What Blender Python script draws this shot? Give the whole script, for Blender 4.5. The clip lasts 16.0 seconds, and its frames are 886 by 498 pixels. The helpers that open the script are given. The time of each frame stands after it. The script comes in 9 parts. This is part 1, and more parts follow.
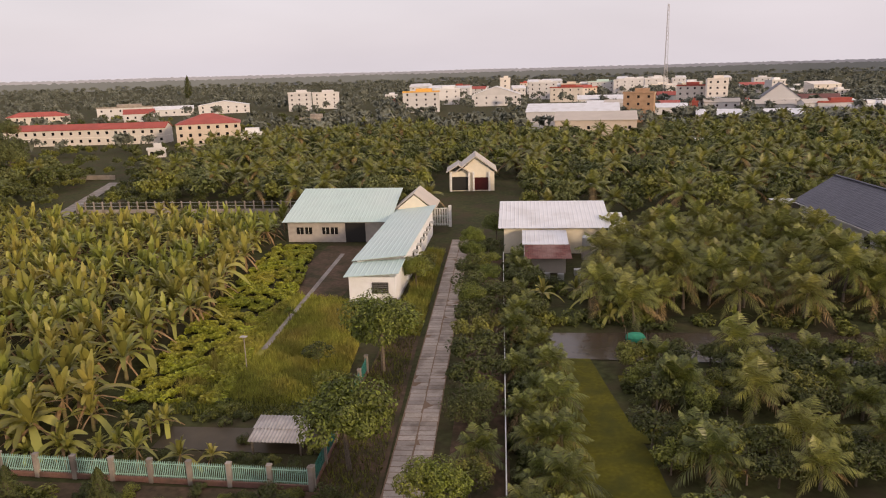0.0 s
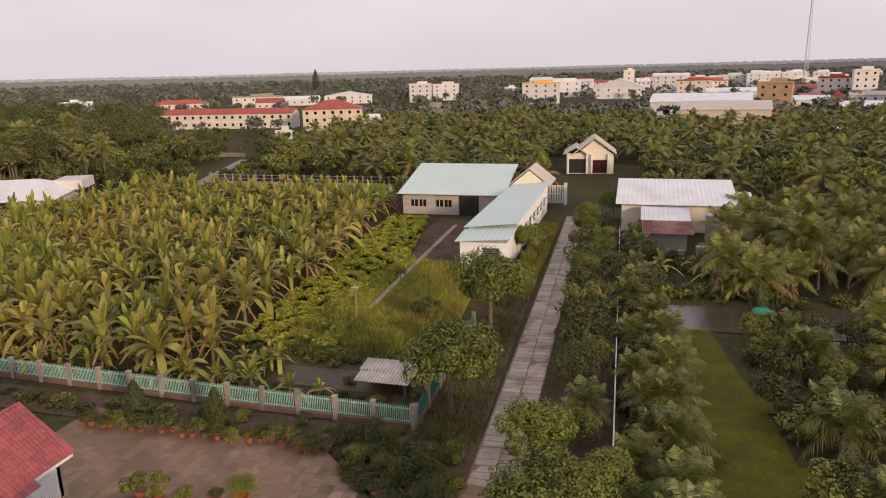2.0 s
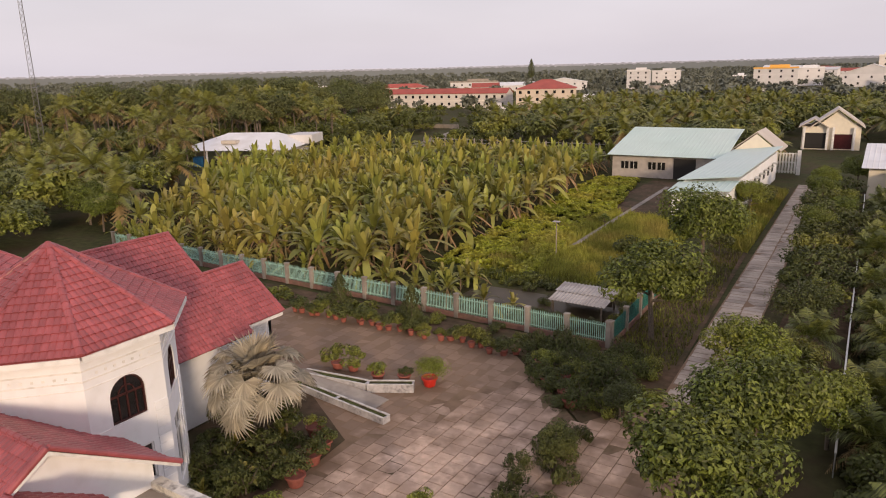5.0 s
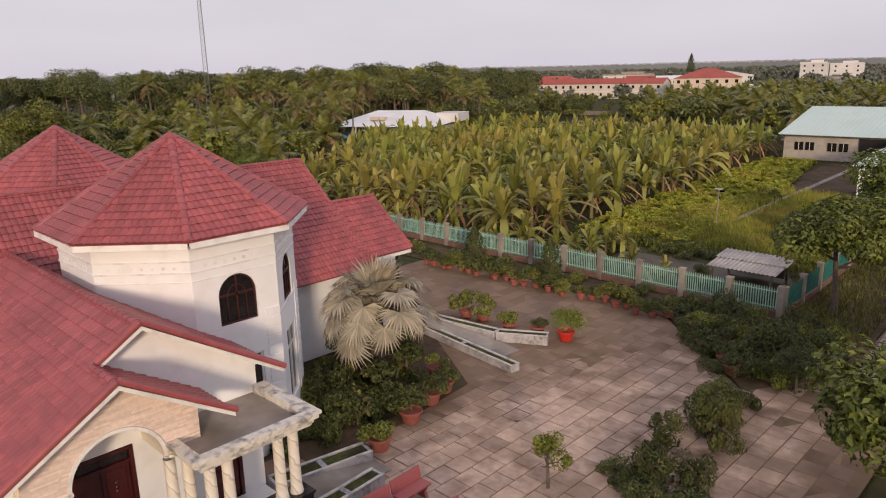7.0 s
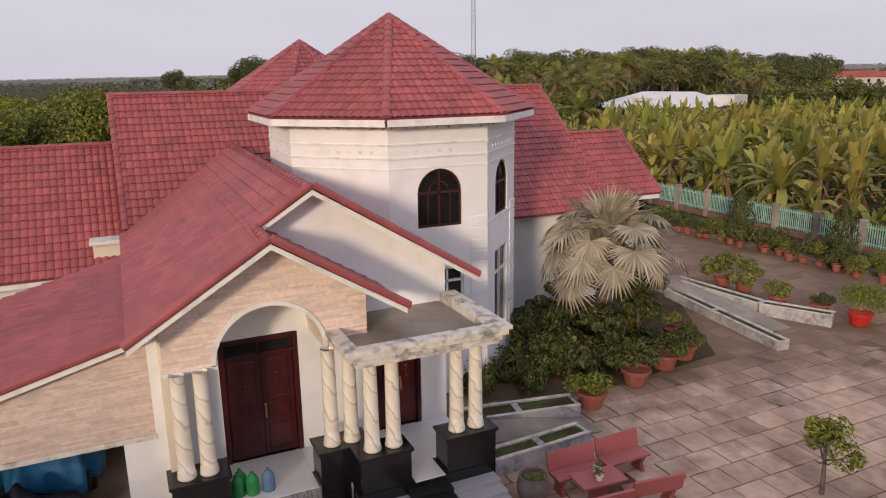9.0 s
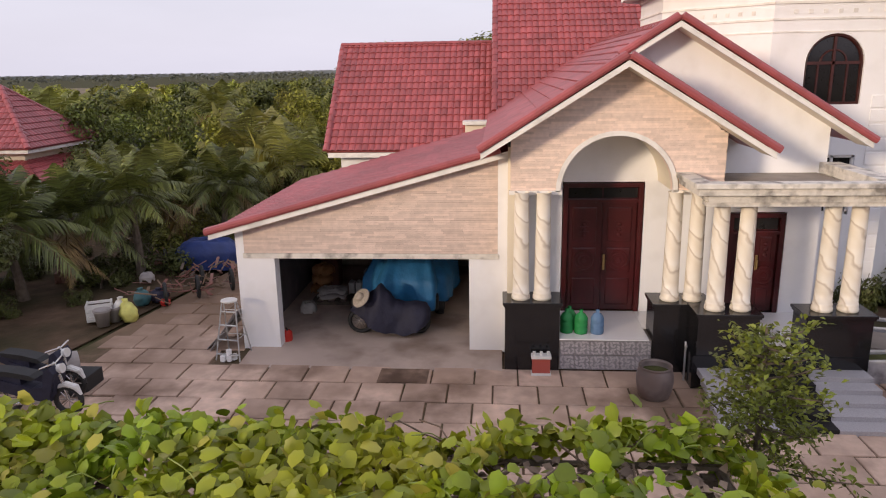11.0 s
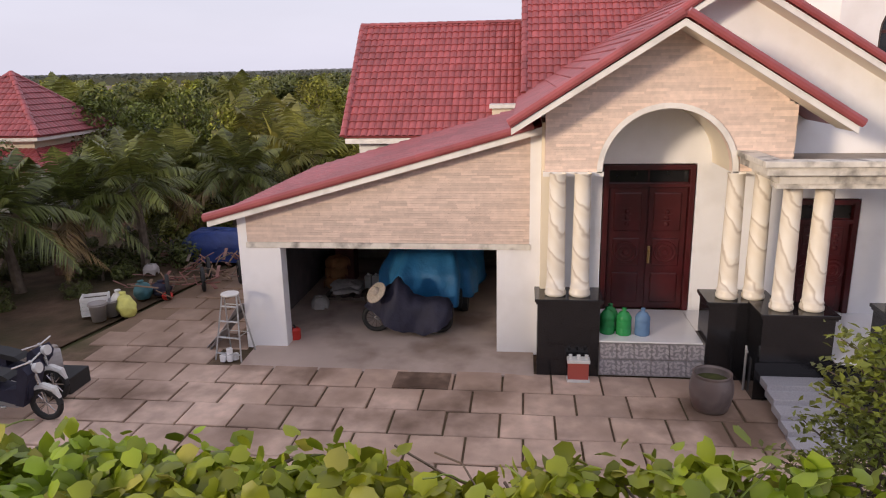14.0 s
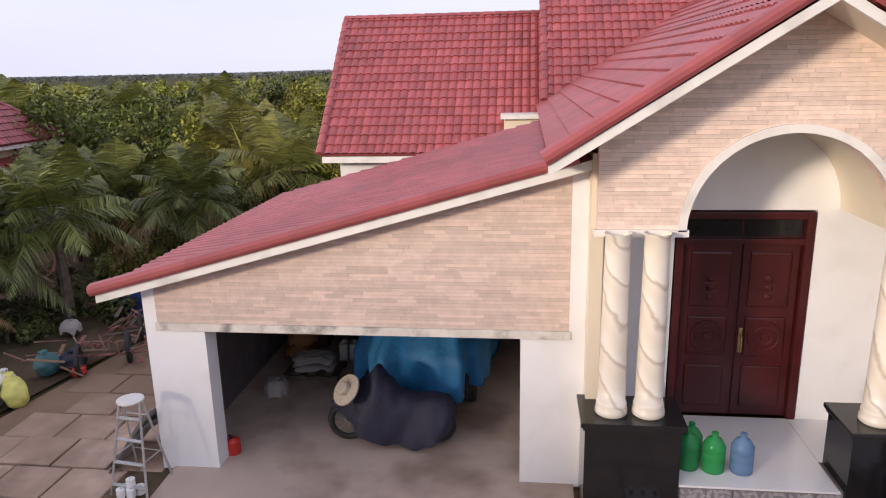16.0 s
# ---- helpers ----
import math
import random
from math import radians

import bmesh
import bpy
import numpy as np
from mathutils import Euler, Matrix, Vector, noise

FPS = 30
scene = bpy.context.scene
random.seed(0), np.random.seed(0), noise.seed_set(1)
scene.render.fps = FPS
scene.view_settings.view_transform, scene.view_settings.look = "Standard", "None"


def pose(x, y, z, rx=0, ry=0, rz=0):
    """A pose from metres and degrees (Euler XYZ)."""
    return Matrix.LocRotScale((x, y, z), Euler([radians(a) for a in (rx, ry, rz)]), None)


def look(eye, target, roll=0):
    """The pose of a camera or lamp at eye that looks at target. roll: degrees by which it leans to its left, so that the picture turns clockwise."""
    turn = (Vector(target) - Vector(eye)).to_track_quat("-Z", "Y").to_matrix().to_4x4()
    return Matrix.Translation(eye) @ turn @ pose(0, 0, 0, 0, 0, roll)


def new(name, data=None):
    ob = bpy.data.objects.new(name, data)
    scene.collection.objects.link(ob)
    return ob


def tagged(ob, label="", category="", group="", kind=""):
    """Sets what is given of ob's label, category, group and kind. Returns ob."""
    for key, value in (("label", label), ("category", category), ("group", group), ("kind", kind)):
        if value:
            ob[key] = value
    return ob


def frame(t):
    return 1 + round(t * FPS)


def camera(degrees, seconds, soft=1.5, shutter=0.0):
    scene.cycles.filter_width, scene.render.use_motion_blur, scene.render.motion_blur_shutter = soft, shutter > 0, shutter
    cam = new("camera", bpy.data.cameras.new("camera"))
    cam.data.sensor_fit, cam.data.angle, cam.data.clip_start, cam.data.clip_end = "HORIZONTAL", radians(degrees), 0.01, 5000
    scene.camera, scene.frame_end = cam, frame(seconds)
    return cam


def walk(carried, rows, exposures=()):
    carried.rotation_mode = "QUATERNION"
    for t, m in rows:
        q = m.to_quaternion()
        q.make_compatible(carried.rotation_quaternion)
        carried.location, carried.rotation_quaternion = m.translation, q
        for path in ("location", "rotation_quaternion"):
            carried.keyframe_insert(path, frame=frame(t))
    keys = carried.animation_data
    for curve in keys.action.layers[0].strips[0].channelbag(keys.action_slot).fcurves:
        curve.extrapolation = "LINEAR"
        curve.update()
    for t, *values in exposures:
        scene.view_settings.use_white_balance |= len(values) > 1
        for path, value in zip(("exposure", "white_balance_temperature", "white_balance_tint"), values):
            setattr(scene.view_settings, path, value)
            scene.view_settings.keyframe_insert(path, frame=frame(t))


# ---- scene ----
cam = camera(64.5, 16.0, soft=1.1)
METRES, EYE, TILT, LEAN, TURN = 30.0, 25.87, -14.2, 1.5, 5.9
ROWS = [
    (0.0, 0.0, 0.0, 0.0, 0.0, 0.0, -0.0),
    (0.5, 0.0003, 0.0061, -0.0291, 1.74, -0.07, -0.45),
    (1.0, 0.0016, 0.0147, -0.059, 3.84, -0.16, -1.0),
    (1.5, 0.0032, 0.0219, -0.0879, 6.51, -0.28, -1.68),
    (2.0, 0.0047, 0.0298, -0.1177, 9.21, -0.44, -2.39),
    (2.5, 0.0063, 0.0358, -0.1477, 11.88, -0.63, -3.12),
    (3.0, 0.0079, 0.0418, -0.1783, 14.61, -0.87, -3.8),
    (3.5, 0.0084, 0.0486, -0.2094, 17.33, -1.14, -4.45),
    (4.0, 0.0096, 0.0553, -0.2405, 20.08, -1.47, -5.03),
    (6.5, -0.0081, 0.1382, -0.3847, 34.57, -3.36, -8.02),
    (7.0, -0.0269, 0.178, -0.4066, 37.53, -3.83, -8.6),
    (7.5, -0.0543, 0.2293, -0.4252, 40.45, -4.31, -9.19),
    (8.0, -0.0792, 0.2715, -0.4457, 43.55, -4.83, -9.85),
    (8.5, -0.091, 0.2954, -0.4732, 50.29, -6.09, -11.04),
    (9.0, -0.0941, 0.3066, -0.4999, 58.6, -7.83, -12.14),
    (9.5, -0.0943, 0.3146, -0.5278, 66.98, -9.93, -12.91),
    (10.0, -0.0932, 0.3209, -0.5565, 75.36, -12.02, -13.33),
    (12.5, -0.0621, 0.3356, -0.6146, 90.29, -16.09, -13.17),
    (13.0, -0.0627, 0.3362, -0.6163, 90.31, -16.09, -13.18),
    (13.5, -0.0893, 0.3368, -0.6182, 90.36, -16.1, -13.17),
    (14.0, -0.1341, 0.3383, -0.6203, 90.49, -16.07, -13.11),
    (14.5, -0.1821, 0.3387, -0.6207, 90.52, -16.07, -13.07),
    (15.0, -0.2067, 0.3387, -0.6225, 90.54, -16.06, -13.05),
    (15.5, -0.2416, 0.339, -0.6236, 90.6, -16.07, -12.99),
    (16.0, -0.2821, 0.3398, -0.6234, 90.67, -16.07, -12.98),
]
# between the sightings at 10.2 and 12.5 s the turn and the descent die away
TURNING = [
    (10.2, pose(-3.77, 4.88, 7.07, 75.87, 0.81, 85.1)),
    (10.6, pose(-3.70, 4.89, 6.46, 75.78, 0.88, 91.0)),
    (11.0, pose(-3.55, 4.91, 6.02, 75.66, 0.95, 94.4)),
    (11.6, pose(-3.25, 4.94, 5.68, 75.54, 1.0, 96.0)),
]
PATH = [(t, pose(0, 0, EYE, TILT, LEAN, TURN) @ pose(METRES * x, METRES * y, METRES * z, 90 + pitch, roll, yaw)) for t, x, y, z, yaw, pitch, roll in ROWS]
walk(cam, sorted(PATH + TURNING, key=lambda r: r[0]), exposures=[(0.0, 0.08, 6900, 11), (4.0, 0.08, 6800, 11), (9.0, -0.1, 6300, 10), (9.5, -0.07, 6250, 10), (10.0, 0.12, 6200, 10), (12.5, 0.24, 6300, 10), (13.3, 0.25, 6250, 10), (14.4, 0.18, 6100, 10), (15.1, 0.22, 6050, 10), (16.0, 0.40, 5900, 10)])

# ---- world, sun and exposure ----
SUN_ELEV, SUN_AZ = 12.5, -42.0  # degrees; azimuth from +x towards +y
sun_to = Vector((math.cos(radians(SUN_ELEV)) * math.cos(radians(SUN_AZ)), math.cos(radians(SUN_ELEV)) * math.sin(radians(SUN_AZ)), math.sin(radians(SUN_ELEV))))
world = bpy.data.worlds.new("world")
scene.world = world
world.use_nodes = True
wn, wl = world.node_tree.nodes, world.node_tree.links
sky = wn.new("ShaderNodeTexSky")
sky.sky_type, sky.sun_disc = "NISHITA", False
sky.sun_elevation, sky.sun_rotation = radians(SUN_ELEV), radians(90 - SUN_AZ)
sky.dust_density, sky.air_density, sky.ozone_density = 3.0, 1.2, 2.0
haze = wn.new("ShaderNodeMix")
haze.data_type, haze.blend_type = "RGBA", "MIX"
haze.inputs[0].default_value = 0.8
haze.inputs[7].default_value = (8.35, 7.8, 8.75, 1)  # thin even cloud
wl.new(sky.outputs[0], haze.inputs[6])
soft = wn.new("ShaderNodeTexNoise")        # faint unevenness of the cloud
soft.inputs["Scale"].default_value, soft.inputs["Detail"].default_value = 2.2, 4.0
span = wn.new("ShaderNodeMapRange")
span.inputs[1].default_value, span.inputs[2].default_value, span.inputs[3].default_value, span.inputs[4].default_value = 0.3, 0.7, 0.94, 1.05
tex = wn.new("ShaderNodeTexCoord")
flat = wn.new("ShaderNodeMapping")
flat.inputs["Scale"].default_value = (1, 1, 4)
wl.new(tex.outputs["Generated"], flat.inputs[0])
wl.new(flat.outputs[0], soft.inputs["Vector"])
wl.new(soft.outputs[0], span.inputs[0])
cloud = wn.new("ShaderNodeVectorMath")
cloud.operation = "SCALE"
wl.new(haze.outputs[2], cloud.inputs[0])
wl.new(span.outputs[0], cloud.inputs["Scale"])
wl.new(cloud.outputs[0], wn["Background"].inputs[0])
wn["Background"].inputs[1].default_value = 0.1
sun = new("sun", bpy.data.lights.new("sun", "SUN"))
sun.data.energy, sun.data.angle, sun.data.color = 2.4, radians(7.0), (1.0, 0.765, 0.53)
sun.matrix_world = look((0, 0, 60), Vector((0, 0, 60)) - sun_to)

# ---- materials ----
def mat(name, colour, rough=0.7, metal=0.0, vary=0.12, scale=6.0, second=None, bump=0.0, bump_scale=30.0, island=0.0, spec=0.5, stain=None, stain_scale=0.6, stain_amt=0.5, trans=0.0, obj=0.0, dirt=None):
    """Two scales of noise on a base colour, with relief; island/obj vary it piece by piece."""
    m = bpy.data.materials.new(name)
    m.use_nodes = True
    n, l = m.node_tree.nodes, m.node_tree.links
    b = n["Principled BSDF"]
    b.inputs["Roughness"].default_value, b.inputs["Metallic"].default_value = rough, metal
    b.inputs["Specular IOR Level"].default_value = spec
    co = n.new("ShaderNodeTexCoord")
    geo = n.new("ShaderNodeNewGeometry")
    pos = geo.outputs["Position"]
    def noise_tex(s, det=4):
        t = n.new("ShaderNodeTexNoise")
        t.inputs["Scale"].default_value, t.inputs["Detail"].default_value = s, det
        l.new(pos, t.inputs["Vector"])
        return t
    def mix(a, c, f, kind="MIX"):
        x = n.new("ShaderNodeMix")
        x.data_type, x.blend_type = "RGBA", kind
        for sock, v in ((x.inputs[6], a), (x.inputs[7], c), (x.inputs[0], f)):
            if hasattr(v, "is_linked"):
                l.new(v, sock)
            elif isinstance(v, (int, float)):
                sock.default_value = v
            else:
                sock.default_value = (*v, 1)
        return x.outputs[2]
    def ramp(v, lo, hi):
        r = n.new("ShaderNodeMapRange")
        r.inputs[1].default_value, r.inputs[2].default_value = lo, hi
        l.new(v, r.inputs[0])
        return r.outputs[0]
    col = tuple(colour)
    fine = noise_tex(scale)
    dark = tuple(c * (1 - vary) for c in colour)
    lite = tuple(min(1, c * (1 + vary)) for c in colour)
    out = mix(dark, lite, ramp(fine.outputs[0], 0.3, 0.7))
    if second:
        big = noise_tex(scale * 0.17, 3)
        out = mix(out, second, ramp(big.outputs[0], 0.42, 0.68))
    if stain:
        st = noise_tex(stain_scale, 6)
        f = n.new("ShaderNodeMath")
        f.operation = "MULTIPLY"
        l.new(ramp(st.outputs[0], 0.5, 0.68), f.inputs[0])
        f.inputs[1].default_value = stain_amt
        out = mix(out, stain, f.outputs[0])
    if dirt:                   # trodden earth that has spread over the paving from the beds round it
        dcol, cx, cy, rx, ry, damt = dirt
        off = n.new("ShaderNodeVectorMath")
        off.operation = "SUBTRACT"
        off.inputs[1].default_value = (cx, cy, 0)
        l.new(pos, off.inputs[0])
        div = n.new("ShaderNodeVectorMath")
        div.operation = "DIVIDE"
        div.inputs[1].default_value = (rx, ry, 1000)
        l.new(off.outputs[0], div.inputs[0])
        ln = n.new("ShaderNodeVectorMath")
        ln.operation = "LENGTH"
        l.new(div.outputs[0], ln.inputs[0])
        dn = noise_tex(0.8, 6)
        ad = n.new("ShaderNodeMath")
        ad.operation = "ADD"
        l.new(ln.outputs["Value"], ad.inputs[0])
        l.new(dn.outputs[0], ad.inputs[1])
        fm = n.new("ShaderNodeMath")
        fm.operation = "MULTIPLY"
        l.new(ramp(ad.outputs[0], 1.22, 1.62), fm.inputs[0])
        fm.inputs[1].default_value = damt
        out = mix(out, dcol, fm.outputs[0])
    for amt, src in ((island, geo.outputs["Random Per Island"]), (obj, None)):
        if amt:
            if src is None:
                oi = n.new("ShaderNodeObjectInfo")
                src = oi.outputs["Random"]
            hsv = n.new("ShaderNodeHueSaturation")
            l.new(out, hsv.inputs["Color"])
            r = n.new("ShaderNodeMapRange")
            r.inputs[3].default_value, r.inputs[4].default_value = 1 - amt, 1 + amt
            l.new(src, r.inputs[0])
            l.new(r.outputs[0], hsv.inputs["Value"])
            out = hsv.outputs[0]
    l.new(out, b.inputs["Base Color"])
    if bump:
        bt = noise_tex(bump_scale, 5)
        bn = n.new("ShaderNodeBump")
        bn.inputs["Strength"].default_value, bn.inputs["Distance"].default_value = 1.0, bump
        l.new(bt.outputs[0], bn.inputs["Height"])
        l.new(bn.outputs[0], b.inputs["Normal"])
    if trans:
        tr = n.new("ShaderNodeBsdfTranslucent")
        l.new(out, tr.inputs[0])
        ms = n.new("ShaderNodeMixShader")
        ms.inputs[0].default_value = trans
        l.new(b.outputs[0], ms.inputs[1])
        l.new(tr.outputs[0], ms.inputs[2])
        l.new(ms.outputs[0], n["Material Output"].inputs[0])
    return m


M = {}
M["roof"] = mat("red_roof_tile", (0.335, 0.08, 0.084), 0.42, vary=0.12, scale=2.5, stain=(0.16, 0.055, 0.058), stain_scale=1.1, stain_amt=0.25, second=(0.27, 0.064, 0.068), island=0.16, obj=0.10, bump=0.003, bump_scale=40)
M["white"] = mat("white_wall_paint", (0.85, 0.855, 0.885), 0.7, vary=0.025, scale=1.5, second=(0.79, 0.785, 0.79), bump=0.002, bump_scale=60, stain=(0.58, 0.565, 0.55), stain_scale=1.6, stain_amt=0.2)
M["trim"] = mat("white_trim_paint", (0.8, 0.78, 0.76), 0.6, vary=0.04, scale=3, stain=(0.35, 0.33, 0.3), stain_scale=2.0, stain_amt=0.35)
M["cream"] = mat("cream_wall_paint", (0.76, 0.69, 0.56), 0.7, vary=0.04, scale=1.5, bump=0.002)
M["mould"] = mat("weathered_canopy_paint", (0.66, 0.63, 0.58), 0.8, vary=0.12, scale=5, stain=(0.10, 0.09, 0.085), stain_scale=3.2, stain_amt=0.75, bump=0.004)
M["slip"] = mat("split_face_cladding", (0.69, 0.555, 0.485), 0.75, vary=0.08, scale=9, island=0.13, obj=0.16, bump=0.003, bump_scale=40)
M["granite"] = mat("polished_black_granite", (0.012, 0.012, 0.014), 0.12, vary=0.3, scale=60)
M["greystep"] = mat("grey_granite_step", (0.39, 0.375, 0.39), 0.4, vary=0.12, scale=40, bump=0.001)
M["marble_floor"] = mat("white_porch_tile", (0.78, 0.77, 0.78), 0.2, vary=0.05, scale=1.2)
M["door"] = mat("dark_red_lacquered_wood", (0.062, 0.010, 0.012), 0.3, vary=0.25, scale=3, second=(0.05, 0.008, 0.008))
M["glass"] = mat("dark_window_glass", (0.015, 0.014, 0.016), 0.08, vary=0.1)
M["wood"] = mat("dark_window_wood", (0.05, 0.014, 0.012), 0.4, vary=0.2, scale=8)
M["concrete"] = mat("weathered_concrete", (0.33, 0.29, 0.25), 0.85, vary=0.12, scale=3, second=(0.25, 0.21, 0.18), stain=(0.12, 0.10, 0.085), stain_scale=0.5, stain_amt=0.6, bump=0.004, obj=0.12)
M["lane_slab"] = mat("pale_lane_slab", (0.40, 0.338, 0.288), 0.85, vary=0.15, scale=4, second=(0.35, 0.295, 0.25), stain=(0.17, 0.135, 0.105), stain_scale=0.6, stain_amt=0.75, bump=0.004, obj=0.18)
M["slab"] = mat("paving_slab_concrete", (0.56, 0.41, 0.32), 0.8, spec=0.25, vary=0.2, scale=3, second=(0.39, 0.275, 0.205), stain=(0.17, 0.11, 0.075), stain_scale=0.55, stain_amt=0.9, bump=0.004, obj=0.15, island=0.15, dirt=((0.25, 0.17, 0.118), -12.6, 9.0, 7.4, 24.0, 0.92))
M["joint"] = mat("dirt_filled_joint", (0.13, 0.09, 0.06), 0.95, spec=0.15, vary=0.3, scale=5, second=(0.10, 0.085, 0.045), bump=0.01, dirt=((0.235, 0.16, 0.11), -12.6, 9.0, 7.4, 24.0, 0.9))
M["soil"] = mat("brown_soil", (0.115, 0.076, 0.05), 0.95, spec=0.15, vary=0.3, scale=2, second=(0.055, 0.05, 0.025), bump=0.03, bump_scale=6)
M["ground"] = mat("grass_and_soil_ground", (0.058, 0.062, 0.024), 0.95, spec=0.12, vary=0.35, scale=1.4, second=(0.072, 0.056, 0.032), bump=0.05, bump_scale=3)
M["grass"] = mat("green_grass", (0.29, 0.295, 0.058), 0.9, spec=0.15, vary=0.3, scale=1.1, second=(0.31, 0.26, 0.07), bump=0.05, bump_scale=8, island=0.25)
M["leaf"] = mat("tree_leaf", (0.165, 0.182, 0.036), 0.5, spec=0.32, vary=0.25, scale=0.9, second=(0.195, 0.185, 0.042), island=0.55, obj=0.18, trans=0.2)
M["leaf_dark"] = mat("dark_tree_leaf", (0.078, 0.092, 0.024), 0.5, spec=0.32, vary=0.25, scale=0.9, second=(0.095, 0.104, 0.028), island=0.5, obj=0.2, trans=0.1)
M["leaf_lime"] = mat("bright_leaf", (0.168, 0.205, 0.024), 0.5, vary=0.2, scale=1.5, second=(0.20, 0.205, 0.03), island=0.55, trans=0.2)
M["palm"] = mat("coconut_frond", (0.178, 0.19, 0.042), 0.45, vary=0.25, scale=0.8, second=(0.21, 0.20, 0.052), island=0.35, obj=0.22, trans=0.2)
M["palm_dry"] = mat("dry_frond", (0.22, 0.15, 0.06), 0.7, vary=0.3, scale=2, island=0.3)
M["banana"] = mat("banana_leaf", (0.235, 0.255, 0.055), 0.45, spec=0.35, vary=0.25, scale=0.5, second=(0.33, 0.275, 0.07), island=0.4, obj=0.2, trans=0.28)
M["banana_dry"] = mat("dry_banana_leaf", (0.26, 0.165, 0.08), 0.8, vary=0.3, scale=3, island=0.3)
M["bark"] = mat("tree_bark", (0.14, 0.11, 0.085), 0.9, vary=0.3, scale=8, bump=0.02, bump_scale=15)
M["silver"] = mat("silver_fan_leaf", (0.35, 0.32, 0.255), 0.6, vary=0.12, scale=3, second=(0.38, 0.32, 0.225), island=0.25, obj=0.18, trans=0.1)
M["teal"] = mat("teal_painted_metal", (0.03, 0.16, 0.14), 0.5, vary=0.2, scale=2, obj=0.15)
M["teal_light"] = mat("pale_teal_painted_metal", (0.34, 0.52, 0.44), 0.5, vary=0.15, scale=2)
M["greenroof"] = mat("pale_green_sheet_roof", (0.50, 0.63, 0.585), 0.45, vary=0.05, scale=0.4, second=(0.56, 0.66, 0.62))
M["whiteroof"] = mat("white_sheet_roof", (0.72, 0.72, 0.74), 0.4, vary=0.05, scale=0.4, stain=(0.4, 0.36, 0.32), stain_scale=0.3, stain_amt=0.3)
M["greyroof"] = mat("slate_grey_tile_roof", (0.10, 0.10, 0.125), 0.6, vary=0.12, scale=1)
M["rust"] = mat("rusted_sheet", (0.17, 0.055, 0.04), 0.8, vary=0.35, scale=2.2, second=(0.30, 0.17, 0.14))
M["farwall"] = mat("far_building_wall", (0.70, 0.64, 0.58), 0.8, vary=0.05, scale=0.3, obj=0.15)
M["farred"] = mat("far_red_roof", (0.36, 0.075, 0.055), 0.7, vary=0.15, scale=0.3, obj=0.15)
M["brownroof"] = mat("brown_red_sheet_roof", (0.16, 0.06, 0.05), 0.7, vary=0.15, scale=0.3)
# near-black for flat panels on openings: the shade inside is in the colour
M["dark"] = mat("opening_shade", (0.02, 0.018, 0.017), 0.8)
M["water"] = mat("pond_water", (0.075, 0.055, 0.038), 0.16, vary=0.1, scale=0.5, bump=0.002, bump_scale=3)
M["duckweed"] = mat("duckweed_cover", (0.115, 0.105, 0.012), 0.85, spec=0.12, vary=0.2, scale=3, second=(0.075, 0.074, 0.014), bump=0.01)
M["terracotta"] = mat("terracotta_pot", (0.30, 0.095, 0.072), 0.7, vary=0.15, scale=8)
M["redbench"] = mat("red_granito_bench", (0.38, 0.11, 0.11), 0.5, vary=0.12, scale=25, bump=0.001)
M["galv"] = mat("galvanised_metal", (0.5, 0.5, 0.5), 0.4, metal=0.6, vary=0.1)
M["bluecover"] = mat("blue_tarpaulin", (0.025, 0.165, 0.38), 0.6, vary=0.18, scale=3, bump=0.03, bump_scale=5)
M["tealcloth"] = mat("faded_teal_cloth", (0.05, 0.16, 0.19), 0.85, vary=0.3, scale=5, second=(0.09, 0.17, 0.17), bump=0.02, bump_scale=10)
M["navy"] = mat("navy_cloth_cover", (0.02, 0.02, 0.042), 0.7, vary=0.2, scale=4, bump=0.025, bump_scale=7)
M["rubber"] = mat("black_rubber", (0.02, 0.02, 0.02), 0.7)
M["redplastic"] = mat("red_plastic", (0.5, 0.03, 0.02), 0.4)
M["green_pet"] = mat("green_translucent_bottle", (0.06, 0.42, 0.13), 0.15, vary=0.05, trans=0.4)
M["blue_pet"] = mat("blue_translucent_bottle", (0.2, 0.34, 0.56), 0.15, vary=0.05, trans=0.4)
M["stonewall"] = mat("grey_flower_tile", (0.34, 0.33, 0.35), 0.5, vary=0.45, scale=7, second=(0.55, 0.53, 0.55))
M["brick"] = mat("red_brick_base", (0.21, 0.11, 0.085), 0.85, vary=0.2, scale=4, stain=(0.08, 0.07, 0.05), stain_amt=0.5)


